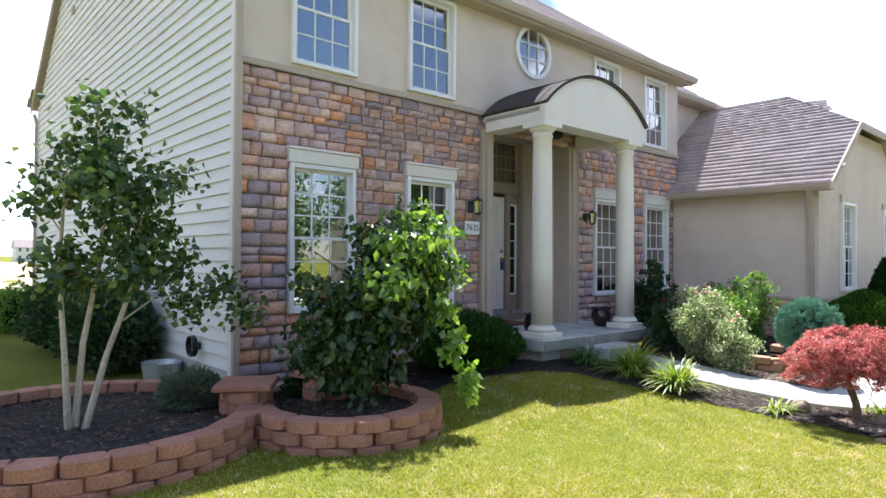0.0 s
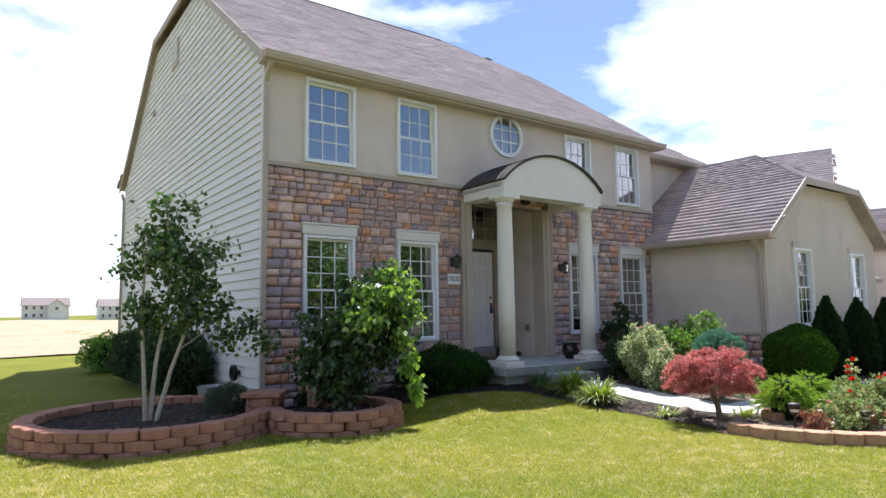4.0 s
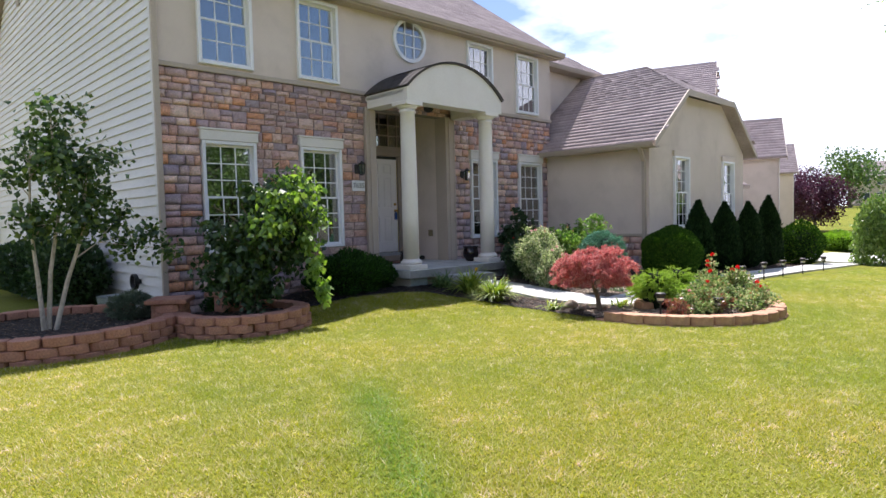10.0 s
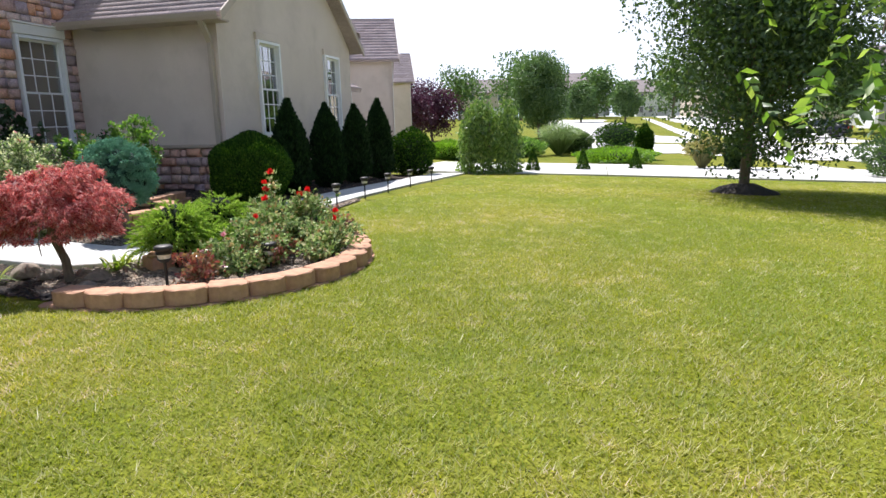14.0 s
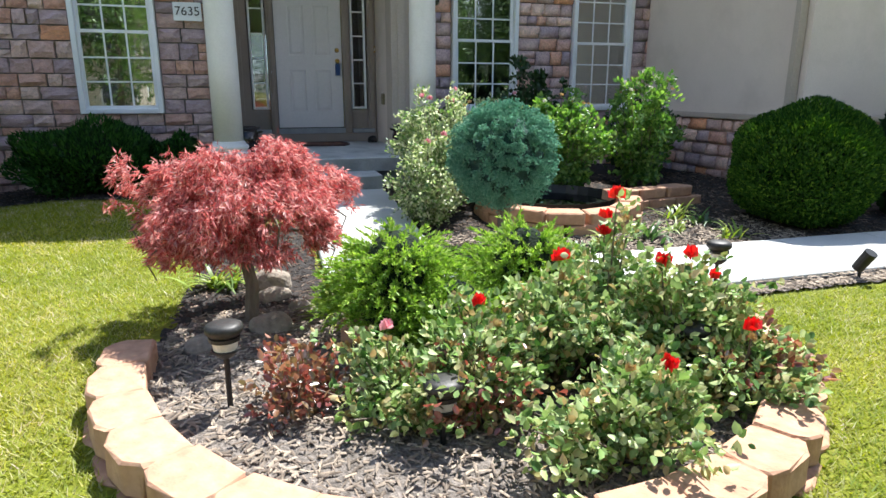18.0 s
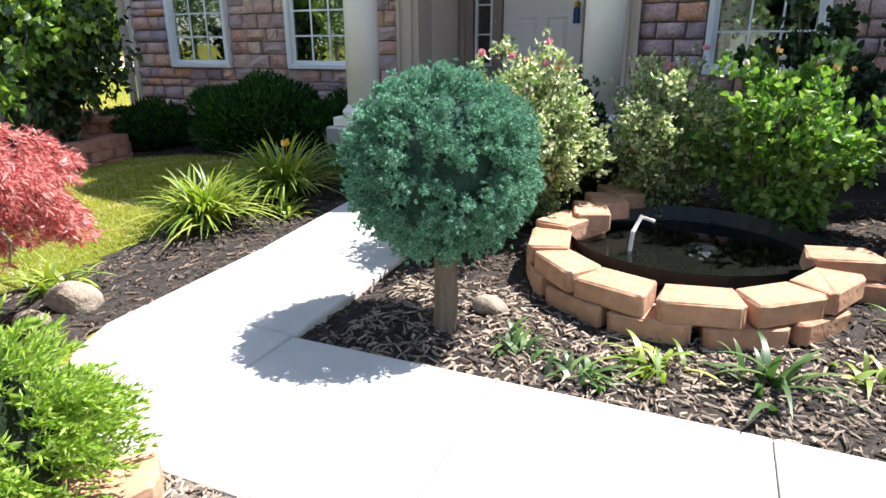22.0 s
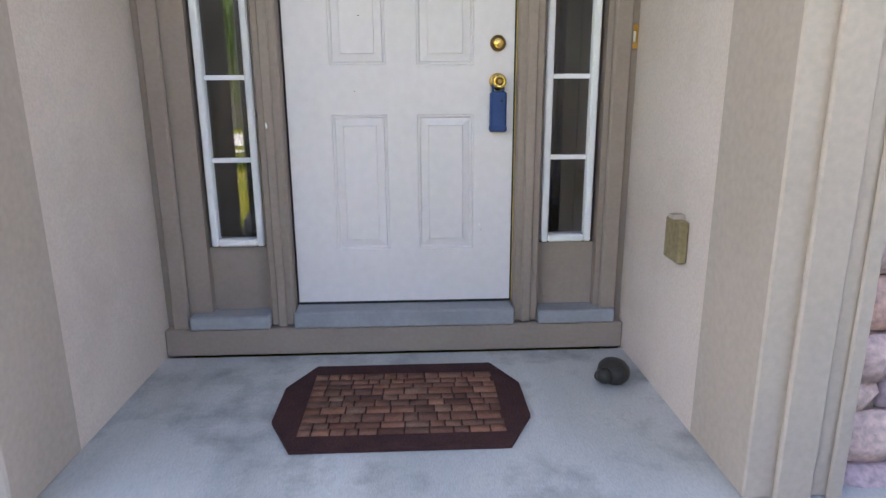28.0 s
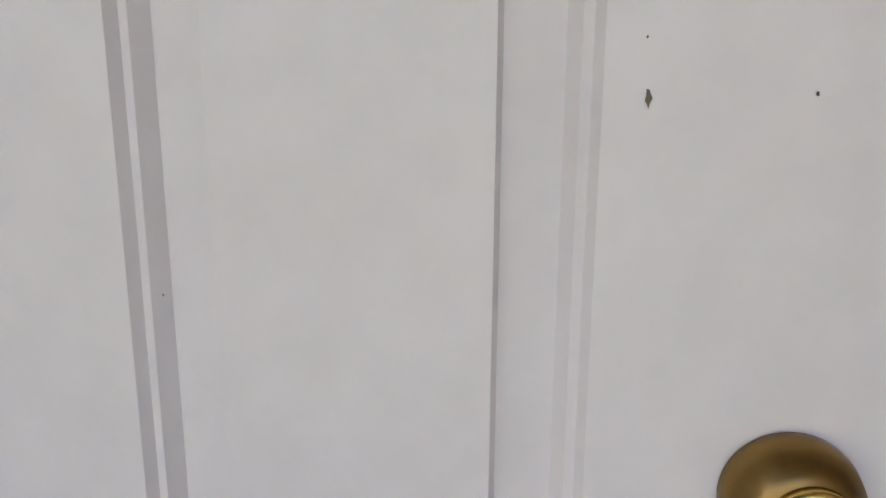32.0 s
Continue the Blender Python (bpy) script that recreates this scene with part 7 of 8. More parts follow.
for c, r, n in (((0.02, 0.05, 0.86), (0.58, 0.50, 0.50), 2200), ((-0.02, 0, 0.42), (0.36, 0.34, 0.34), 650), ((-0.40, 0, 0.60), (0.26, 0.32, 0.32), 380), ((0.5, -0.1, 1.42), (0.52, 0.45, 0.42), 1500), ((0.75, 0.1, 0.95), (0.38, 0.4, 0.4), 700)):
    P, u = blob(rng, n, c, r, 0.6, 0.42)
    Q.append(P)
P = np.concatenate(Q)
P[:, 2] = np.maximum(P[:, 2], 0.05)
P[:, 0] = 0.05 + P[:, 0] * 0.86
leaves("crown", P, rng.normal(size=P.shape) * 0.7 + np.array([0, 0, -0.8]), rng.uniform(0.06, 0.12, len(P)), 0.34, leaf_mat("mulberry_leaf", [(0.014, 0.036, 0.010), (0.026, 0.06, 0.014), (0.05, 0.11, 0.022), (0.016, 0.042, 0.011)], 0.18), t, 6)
# brighter leaves where the sun reaches the crown; the sunlight is in their colour
Q = []
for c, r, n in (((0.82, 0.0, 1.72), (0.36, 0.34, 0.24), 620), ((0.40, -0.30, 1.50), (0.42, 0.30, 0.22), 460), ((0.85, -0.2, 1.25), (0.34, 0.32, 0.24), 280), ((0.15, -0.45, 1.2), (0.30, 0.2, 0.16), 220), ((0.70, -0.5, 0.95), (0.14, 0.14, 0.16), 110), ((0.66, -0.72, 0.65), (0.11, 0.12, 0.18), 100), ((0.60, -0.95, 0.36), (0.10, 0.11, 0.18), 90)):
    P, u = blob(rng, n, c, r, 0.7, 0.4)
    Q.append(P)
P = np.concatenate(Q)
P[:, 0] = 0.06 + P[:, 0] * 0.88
leaves("sunlit_leaves", P, rng.normal(size=P.shape) * 0.6 + np.array([0, 0, -0.8]), rng.uniform(0.06, 0.12, len(P)), 0.36, leaf_mat("sunlit_leaf", [(0.12, 0.24, 0.03), (0.20, 0.34, 0.05), (0.30, 0.44, 0.08), (0.08, 0.17, 0.03)], 0.45), t, 7)
bush("yew_shrub", "dark rounded shrub beside the siding", -0.62, 5.2, (0.62, 1.4, 0.62), 7000, 0.07, DARKLEAF, 91, 0.34, YEWCORE)
bush("yew_shrub", "dark rounded shrub beside the siding", -0.60, 2.8, (0.58, 0.9, 0.60), 6000, 0.07, DARKLEAF, 92, 0.34, YEWCORE)
bush("shrub", "small green shrub at the back of the siding", -0.9, 9.0, (0.55, 0.7, 0.48), 3500, 0.07, SUNNY, 93, 0.34, YEWCORE)
bush("lavender", "grey-green feathery perennial in the planter", -0.72, -0.72, (0.26, 0.24, 0.17), 2500, 0.07, leaf_mat("grey_leaf", [(0.10, 0.14, 0.09), (0.16, 0.20, 0.13)]), 94, 0.08, z=base1 + 0.20)

# ---- big trees ----
def leafy_tree(label, x, y, trunk_h, height, radius, clumps, per, size, material, seed, r0=0.12, width=0.3, low=0.3, droop=-0.2, name="tree", flat=0.75, group="", sway=0.05):
    t = thing(name, label, "tree", x, y, float(gz(x, y)), group=group)
    rng = np.random.default_rng(seed)
    bm = bmesh.new()
    lean = rng.normal(0, sway, 2)
    top = height * 0.85
    spine = [(lean[0] * h, lean[1] * h, h) for h in np.linspace(-0.1, top, 6)]
    tube(bm, spine, r0, r0 * 0.2, 9)
    c0 = (trunk_h + height) / 2
    hh = (height - trunk_h) / 2
    u = unit(rng, clumps)
    q = rng.random(clumps) ** 0.4
    C = u * q[:, None] * np.array([radius, radius, hh]) + np.array([0, 0, c0])
    C[:, :2] *= ((0.75 + 0.35 * rng.random(clumps)) * (1.08 - 0.42 * np.clip(u[:, 2] * q, 0, 1)))[:, None]
    for c in C[: min(clumps, 60)]:
        z = max(trunk_h * 0.85, c[2] - 0.45 * math.hypot(c[0], c[1]) - 0.2)
        b = Vector((lean[0] * z, lean[1] * z, min(z, top)))
        tp = Vector(c)
        tube(bm, [b, b.lerp(tp, 0.5) + Vector((0, 0, 0.1)), tp], max(0.012, r0 * 0.22), 0.005, 5)
    part("trunk", bm, BARK, t)
    n = clumps * per
    rad = radius * 0.28
    P = np.repeat(C, per, 0) + np.clip(rng.normal(0, 1, (n, 3)), -1.5, 1.5) * np.array([rad, rad, rad * flat])
    leaves("crown", P, rng.normal(size=P.shape) + np.array([0, 0, droop * 3]), rng.uniform(0.7, 1.3, n) * size, width, material, t, seed)
    return t


SHADE = leaf_mat("shade_leaf", [(0.03, 0.065, 0.018), (0.05, 0.10, 0.025), (0.08, 0.14, 0.03), (0.12, 0.19, 0.04)], 0.3)
LOCUST = leaf_mat("locust_leaf", [(0.06, 0.12, 0.022), (0.13, 0.24, 0.04), (0.23, 0.35, 0.06), (0.34, 0.44, 0.10)], 0.55)
leafy_tree("young shade tree with dense green crown in the front lawn", 12.9, -11.52, 0.80, 6.4, 1.85, 120, 560, 0.085, SHADE, 101, 0.10, 0.28, sway=0.008)
t = thing("mulch_mound", "dark mulch mound heaped round the lawn tree", "mulch mound", 12.9, -11.52, float(gz(12.9, -11.52)))
bm = bmesh.new()
lathe(bm, [(0.62, -0.03), (0.56, 0.03), (0.42, 0.10), (0.22, 0.17), (0.05, 0.19), (0.001, 0.19)], 40)
for v in bm.verts:
    v.co += Vector((0, 0, 0.03 * noise.noise(v.co * 9))) + Vector((v.co.x, v.co.y, 0)) * 0.12 * noise.noise(v.co * 3)
part("mulch", bm, MULCHBED, t)

YELLOWTREE = leaf_mat("bright_leaf", [(0.13, 0.22, 0.03), (0.20, 0.30, 0.045), (0.28, 0.37, 0.07)], 0.45)
# near shade tree with hanging leaves, its crown over the lawn
t = thing("shade_tree", "shade tree with slender leaves hanging low over the lawn", "tree", 2.85, -12.5, float(gz(2.85, -12.5)))
rng = np.random.default_rng(103)
bm = bmesh.new()
tube(bm, [(0, 0, -0.1), (0.02, 0, 1.2), (0.05, 0.05, 2.4), (0.0, 0.1, 5.0)], 0.14, 0.03, 10)
tips = []
limbs = [(math.cos(a) * L, math.sin(a) * L, z0, z0 + dz) for a, L, z0, dz in zip(rng.uniform(0, 6.28, 34), rng.uniform(1.5, 3.0, 34), rng.uniform(2.0, 4.7, 34), rng.uniform(0.0, 0.6, 34))]
limbs += [(-1.3 + 0.14 * i, 2.6 + 0.25 * ((i * 7) % 4), 2.3 + 0.12 * ((i * 5) % 7), 2.35 + 0.2 * ((i * 3) % 8)) for i in range(15)]
limbs += [(-1.0, 3.2, 1.9, 2.3), (-1.6, 2.5, 1.9, 2.2), (-0.1, 3.2, 2.0, 2.5), (-0.5, 2.8, 1.75, 1.95), (0.2, 2.7, 1.8, 2.1), (-1.3, 1.6, 1.7, 1.75), (0.9, 2.2, 1.9, 2.3), (-0.9, 2.6, 2.3, 2.7), (-1.8, 1.0, 1.8, 1.9), (-0.2, 1.8, 1.7, 1.6)]
for lx, ly, z0, z1 in limbs:
    b, tp = Vector((0.03, 0.05, z0)), Vector((lx, ly, z1))
    m1, m2 = b.lerp(tp, 0.35) + Vector((0, 0, 0.12)), b.lerp(tp, 0.7) + Vector((0, 0, 0.10))
    tube(bm, [b, m1, m2, tp], 0.03, 0.006, 6)
    for q in np.linspace(0.35, 1.0, 7):
        c = np.array(b.lerp(tp, q)) + np.array([0, 0, 0.08])
        for r in range(2):
            e = c + rng.normal(0, 0.28, 3) - np.array([0, 0, 0.05])
            tube(bm, [c, (c + e) / 2 + np.array([0, 0, 0.03]), e], 0.006, 0.002, 4)
            tips.append(e)
part("trunk", bm, BARK, t)
tips = np.array(tips)
# each leaf is a drooping stalk with pairs of narrow leaflets
k = np.repeat(np.arange(len(tips)), 6)
n = len(k)
foot = tips[k] + rng.normal(0, 0.10, (n, 3))
run = rng.normal(0, 1, (n, 3)) * np.array([1, 1, 0.5]) + np.array([0, 0, -0.55])
run *= (rng.uniform(0.13, 0.24, n) / np.linalg.norm(run, axis=1))[:, None]
side = np.cross(run, rng.normal(0, 0.4, (n, 3)) + np.array([0, 0, 1.0]))
side /= np.linalg.norm(side, axis=1)[:, None] + 1e-6
Q, D = [], []
for q in np.linspace(0.1, 1, 10):
    for c in (-1, 1):
        Q.append(foot + run * q - np.array([0, 0, 0.05]) * q * q)
        D.append(side * c + run * 2.5 + rng.normal(0, 0.2, (n, 3)) - np.array([0, 0, 0.25]))
P = np.concatenate(Q)
leaves("crown", P, np.concatenate(D), rng.uniform(0.03, 0.05, len(P)), 0.24, LOCUST, t, 8, 0.06)
patch("tree_ring_1", disc(2.8, -12.45, 0.65), 0.04, GREYBED, "bleached mulch ring round the shade tree", 0.08, 0.015)
chips("mulch_chips", disc(2.8, -12.45, 0.62), 1500, 9, 0.04, material=GREYCHIP)

# ---- driveway side ----
drive = thing("driveway", "wide pale concrete driveway running to the street", "driveway", kind="structure")
for i in range(5):
    for j in range(3):
        slab([(17.3 + 2.3 * j, -6.0 - 3.1 * i), (17.3 + 2.3 * (j + 1) - 0.02, -6.0 - 3.1 * i), (17.3 + 2.3 * (j + 1) - 0.02, -6.0 - 3.1 * (i - 1) - 0.02), (17.3 + 2.3 * j, -6.0 - 3.1 * (i - 1) - 0.02)], drive, WALKCON)
w = thing("weeping_tree", "small weeping tree with pale green trailing shoots", "tree", 17.7, -5.9, float(gz(17.7, -5.9)))
rng = np.random.default_rng(111)
bm = bmesh.new()
tube(bm, [(0, 0, -0.1), (0.03, 0, 0.9), (0, 0, 1.5)], 0.06, 0.04, 8)
part("trunk", bm, BARK, w)
n = 520
a, q = rng.uniform(0, 2 * np.pi, n), rng.random(n) ** 0.5
Ps = []
for j in range(16):
    f = j / 15
    Ps.append(np.stack([(0.30 + 0.70 * q * (0.55 + 0.6 * f ** 0.6) * (1 - 0.35 * f)) * np.cos(a), (0.30 + 0.70 * q * (0.55 + 0.6 * f ** 0.6) * (1 - 0.35 * f)) * np.sin(a), 2.0 + 0.16 * np.sin(3 * a) - 0.40 * q - f * (1.0 + 0.85 * q)], -1) + rng.normal(0, 0.07, (n, 3)))
P = np.concatenate(Ps)
P[:, 2] = np.maximum(P[:, 2], 0.08)
leaves("crown", P, rng.normal(size=P.shape) * 0.5 + np.array([0, 0, -1]), rng.uniform(0.07, 0.13, len(P)), 0.28, leaf_mat("weeping_leaf", [(0.10, 0.19, 0.035), (0.22, 0.34, 0.07), (0.06, 0.12, 0.025), (0.32, 0.42, 0.11)]), w, 3)
for i in range(4):
    x, y = ((18.7, -7.0), (19.9, -8.4), (21.2, -10.0), (24.3, -2.2))[i]
    t = thing("dwarf_spruce", "small cone-shaped dwarf spruce along the driveway edge", "conifer", x, y, float(gz(x, y)), group="driveway spruces")
    rng = np.random.default_rng(120 + i)
    n = 1500
    zz = rng.random(n) ** 1.4 * 0.62
    a = rng.uniform(0, 2 * np.pi, n)
    rad = (0.20 * (1 - zz / 0.66)) * (1 - 0.4 * rng.random(n) ** 2)
    P = np.stack([rad * np.cos(a), rad * np.sin(a), zz + 0.02], -1)
    leaves("foliage", P, P * np.array([4, 4, 0]) + np.array([0, 0, 0.7]) + rng.normal(0, 0.3, P.shape), rng.uniform(0.04, 0.07, n), 0.2, BOXW, t, i)
for x, y, r, h, s, m, lab in ((26.8, -9.5, 1.6, 0.30, 131, LIMELEAF, "low lime-green ground cover beyond the driveway"), (26.9, -2.5, 0.9, 0.40, 132, LIMELEAF, "low lime-green ground cover beyond the driveway"), (39.2, -9.9, 1.35, 0.8, 133, BOXW, "round clipped green shrub beyond the driveway"), (19.3, -17.2, 1.5, 0.70, 134, SHADE, "loose green shrub at the lawn edge"), (29.9, -10.8, 0.36, 0.74, 135, BOXW, "narrow upright green shrub"), (22.5, -13.3, 0.45, 0.6, 137, DARKLEAF, "small dark shrub by the driveway"), (31.0, -5.0, 1.4, 0.45, 138, SUNNY, "green garden shrub beyond the driveway"), (34.0, -7.5, 1.0, 0.6, 139, SHADE, "green garden shrub beyond the driveway")):
    bush("shrub", lab, x, y, (r, r, h), 6500, 0.09, m, s, 0.3, YEWCORE)
TANGRASS = leaf_mat("tan_plume", [(0.30, 0.30, 0.10), (0.42, 0.36, 0.16), (0.24, 0.28, 0.08)], 0.35)
PALEGRASS = leaf_mat("pale_grass_blade", [(0.20, 0.30, 0.10), (0.30, 0.38, 0.16), (0.14, 0.22, 0.07)], 0.35)


def tall_grass(label, x, y, r, h, material, seed):
    t = thing("ornamental_grass", label, "ornamental grass", x, y, float(gz(x, y)))
    rng = np.random.default_rng(seed)
    n = 1500
    a, e = rng.uniform(0, 2 * np.pi, n), rng.random(n) ** 0.7
    P = np.stack([0.15 * r * np.cos(a), 0.15 * r * np.sin(a), np.zeros(n)], -1)
    D = np.stack([np.cos(a) * e * r, np.sin(a) * e * r, h * (1 - 0.25 * e)], -1)
    leaves("foliage", P, D, np.linalg.norm(D, axis=1) * rng.uniform(0.6, 1.05, n), 0.012, material, t, seed, 0.01)
    Q = P + D * rng.uniform(0.6, 1.0, (n, 1))
    leaves("drooping_tip", Q, D * np.array([1, 1, 0]) * 1.2 + rng.normal(0, 0.2, Q.shape) + np.array([0, 0, 0.1]), rng.uniform(0.15, 0.35, n), 0.06, material, t, seed + 1, 0.01)


tall_grass("fountain of pale green ornamental grass", 32.1, -6.9, 1.0, 1.6, PALEGRASS, 151)
tall_grass("tan ornamental grass by the driveway", 22.6, -12.2, 0.5, 1.05, TANGRASS, 152)

# ---- street and neighbours ----
street = patch("road_1", [(-60, -27.5), (140, -27.5), (140, -19.5), (-60, -19.5)], 0.03, ROADMAT, "pale concrete residential street", 2.0)
patch("road_3", [(36, -8), (60, -4.5), (110, 0), (110, -9), (62, -13), (44, -19.4), (31, -19.4)], 0.03, ROADMAT, "pale side street bending away between the houses", 2.0)
patch("pavement_1", [(-40, -17.2), (120, -17.2), (120, -15.9), (-40, -15.9)], 0.03, WALKCON, "pale concrete pavement along the street", 0.65)
patch("road_2", [(-34, -27), (-27, -27), (-27, 90), (-34, 90)], 0.03, ROADMAT, "pale side street left of the house", 2.0)
patch("pavement_2", [(-25.4, -16), (-24.2, -16), (-24.2, 60), (-25.4, 60)], 0.03, WALKCON, "pale pavement along the side street", 0.6)
patch("bare_field_2", [(-62, -20), (-34.3, -20), (-34.3, 90), (-62, 90)], 0.04, FIELD, "bare tan field across the side street", 1.5, 0.03)
patch("bare_field", [(-24, 17), (30, 17), (90, 250), (-60, 250)], 0.04, FIELD, "bare tan building plot behind the lawn", 1.5, 0.03)


def neighbour(label, x, y, rz, w, d, h, material, roofm, seed):
    """A two-storey house: walls, gabled roof, front gable, windows, garage door, chimney."""
    t = thing("neighbour_house", label, "house", x, y, float(gz(x, y)) - 0.1, rz=rz)
    bm = bmesh.new()
    box(bm, -w / 2, -d / 2, 0, w / 2, d / 2, h)
    part("wall", bm, material, t)
    for s in (-1, 1):
        bm = bmesh.new()
        prism(bm, [(s * (d / 2 + 0.4), h - 0.15), (s * (d / 2 + 0.4), h + 0.05), (0, h + d * 0.30 + 0.2), (0, h + d * 0.30)], "x", -w / 2 - 0.4, w / 2 + 0.4)
        part("roof", bm, roofm, t)
    for s in (-1, 1):
        bm = bmesh.new()
        prism(bm, [(-d / 2, h), (d / 2, h), (0, h + d * 0.30)], "x", s * w / 2 - 0.1, s * w / 2 + 0.1)
        part("gable", bm, material, t)
    g = bmesh.new()
    gx = w * 0.22
    box(g, gx - w * 0.2, -d / 2 - 1.5, 0, gx + w * 0.2, -d / 2 + 0.1, h * 0.95)
    prism(g, [(gx - w * 0.2, h * 0.95), (gx + w * 0.2, h * 0.95), (gx, h * 0.95 + w * 0.16)], "y", -d / 2 - 1.5, 0)
    part("front_gable", g, material, t)
    for s in (-1, 1):
        g = bmesh.new()
        prism(g, [(gx + s * (w * 0.2 + 0.3), h * 0.95 - 0.25), (gx + s * (w * 0.2 + 0.3), h * 0.95 - 0.05), (gx, h * 0.95 + w * 0.16 + 0.22), (gx, h * 0.95 + w * 0.16)], "y", -d / 2 - 1.8, 0.2)
        part("gable_roof", g, roofm, t)
    for zz in (1.0, 3.9):
        for fx in (-0.42, -0.26, -0.10):
            o = part("window", box_bm(fx * w - 0.5, -d / 2 - 0.08, zz, fx * w + 0.5, -d / 2 + 0.02, zz + 1.5), WHITE, t)
            part("pane", box_bm(fx * w - 0.42, -d / 2 - 0.10, zz + 0.08, fx * w + 0.42, -d / 2 - 0.081, zz + 1.42), DARKGLASS, o)
        for sx in (-1, 1):
            for fy in (-0.25, 0.2):
                o = part("window", box_bm(sx * w / 2 - 0.06, fy * d - 0.45, zz, sx * w / 2 + 0.06, fy * d + 0.45, zz + 1.4), WHITE, t)
                part("pane", box_bm(sx * w / 2 - 0.075, fy * d - 0.38, zz + 0.07, sx * w / 2 + 0.075, fy * d + 0.38, zz + 1.33), DARKGLASS, o)
    o = part("window", box_bm(gx - 0.6, -d / 2 - 1.56, 3.7, gx + 0.6, -d / 2 - 1.48, 5.0), WHITE, t)
    part("pane", box_bm(gx - 0.52, -d / 2 - 1.58, 3.78, gx + 0.52, -d / 2 - 1.561, 4.92), DARKGLASS, o)
    part("garage_door", box_bm(gx - w * 0.16, -d / 2 - 1.56, 0.05, gx + w * 0.16, -d / 2 - 1.49, 2.3), WHITE, t)
    return t


def box_bm(*a):
    bm = bmesh.new()
    box(bm, *a)
    return bm


DARKGLASS = mat("far_window_glass", (0.05, 0.07, 0.09), (0.09, 0.11, 0.13), 0.08, 2, 20, 0.0, spec=0.8)
NWHITE = mat("white_siding", (0.68, 0.67, 0.65), (0.74, 0.73, 0.71), 0.7, 0.6, 20, 0.1)
NTAN = mat("tan_siding", (0.55, 0.47, 0.38), (0.62, 0.54, 0.44), 0.8, 0.6, 20, 0.1)
NGREY = mat("grey_siding", (0.42, 0.42, 0.41), (0.48, 0.48, 0.47), 0.8, 0.6, 20, 0.1)
NROOF = mat("far_roof", (0.22, 0.19, 0.18), (0.28, 0.24, 0.23), 0.95, 0.8, 14, 0.5)
for i in range(4):
    neighbour("pale house across the street", 34 + 19 * i, -38 - 1.0 * i, 180, 13, 10, 5.6, (NTAN, NWHITE, NGREY, NTAN)[i], NROOF, 3 + i)
neighbour("pale house across the street", 12, -38, 180, 13, 10, 5.6, NGREY, NROOF, 8)
neighbour("tan house across the street", -9, -38, 180, 13, 10, 5.6, NTAN, NROOF, 9)
for i in range(4):
    neighbour("pale house at the far end of the street", (160, 128, 136, 146)[i], (-22, -31, -3, 17)[i], -78, 13, 10, 5.6, (NWHITE, NTAN, NGREY, NTAN)[i], NROOF, 12 + i)
for i in range(7):
    neighbour("far white house beyond the bare field", -90 + 26 * i, 270 + 5 * (i % 3), 0, 15, 10, 5.4, NWHITE if i % 3 else NGREY, NROOF, 20 + i)

leafy_tree("purple-leaved plum tree by the neighbour drive", 50, 4.4, 0.9, 4.6, 1.9, 60, 150, 0.18, PURPLE, 141, 0.12, name="plum_tree")
leafy_tree("purple-leaved plum tree by the neighbour drive", 46.0, 5.6, 0.9, 4.6, 1.8, 60, 150, 0.18, PURPLE, 142, 0.12, name="plum_tree")
leafy_tree("broad green street tree down the road", 54.7, -3.8, 1.2, 6.9, 2.1, 70, 700, 0.17, FARLEAF, 143, 0.15)
leafy_tree("green street tree down the road", 95.0, -6.0, 0.8, 5.4, 1.9, 50, 260, 0.3, FARLEAF, 144, 0.15)
leafy_tree("green street tree down the road", 90.0, -12.0, 0.8, 5.6, 1.8, 50, 260, 0.3, FARLEAF, 145, 0.15)
for i in range(10):
    leafy_tree("tall green tree across the street", -36 + 6.6 * i, -30.0 - 1.2 * (i % 3), 1.6, 8.5 + 0.9 * (i * 3 % 4), 3.2, 50, 120, 0.32, FARLEAF, 220 + i, 0.18, group="street trees")
leafy_tree("green street tree across the street", 38.0, -30.5, 1.6, 6.0, 2.4, 50, 120, 0.28, FARLEAF, 146, 0.15)
leafy_tree("green street tree across the street", 62.0, -29.5, 1.6, 7.0, 2.6, 50, 120, 0.3, FARLEAF, 147, 0.15)
leafy_tree("young street tree on the side lawn", -20.5, 3.6, 1.5, 6.5, 2.6, 90, 190, 0.22, YELLOWTREE, 148, 0.14)
leafy_tree("young street tree on the side lawn", -17.0, 13.5, 1.5, 5.5, 2.2, 70, 190, 0.22, YELLOWTREE, 149, 0.12)
for i in range(16):
    rr = random.Random(i)
    leafy_tree("tall wood of green trees beyond the side street", -58 - rr.uniform(0, 16), -34 + 9.5 * i, 1.5, rr.uniform(10, 15), 5.5, 40, 110, 0.6, FARLEAF, 160 + i, 0.3, group="far wood")
for i in range(8):
    rr = random.Random(i + 50)
    leafy_tree("tree in the distance along the horizon", 112 + rr.uniform(0, 10), -60 + 13 * i, 1.5, rr.uniform(8, 12), 4.5, 30, 80, 0.6, FARLEAF, 190 + i, 0.3, group="far wood")

# ---- garden lamps, rocks and small things ----
LAMPGLASS = mat("lamp_lens", (0.55, 0.53, 0.46), (0.65, 0.62, 0.55), 0.3, 8, 40, 0.1)


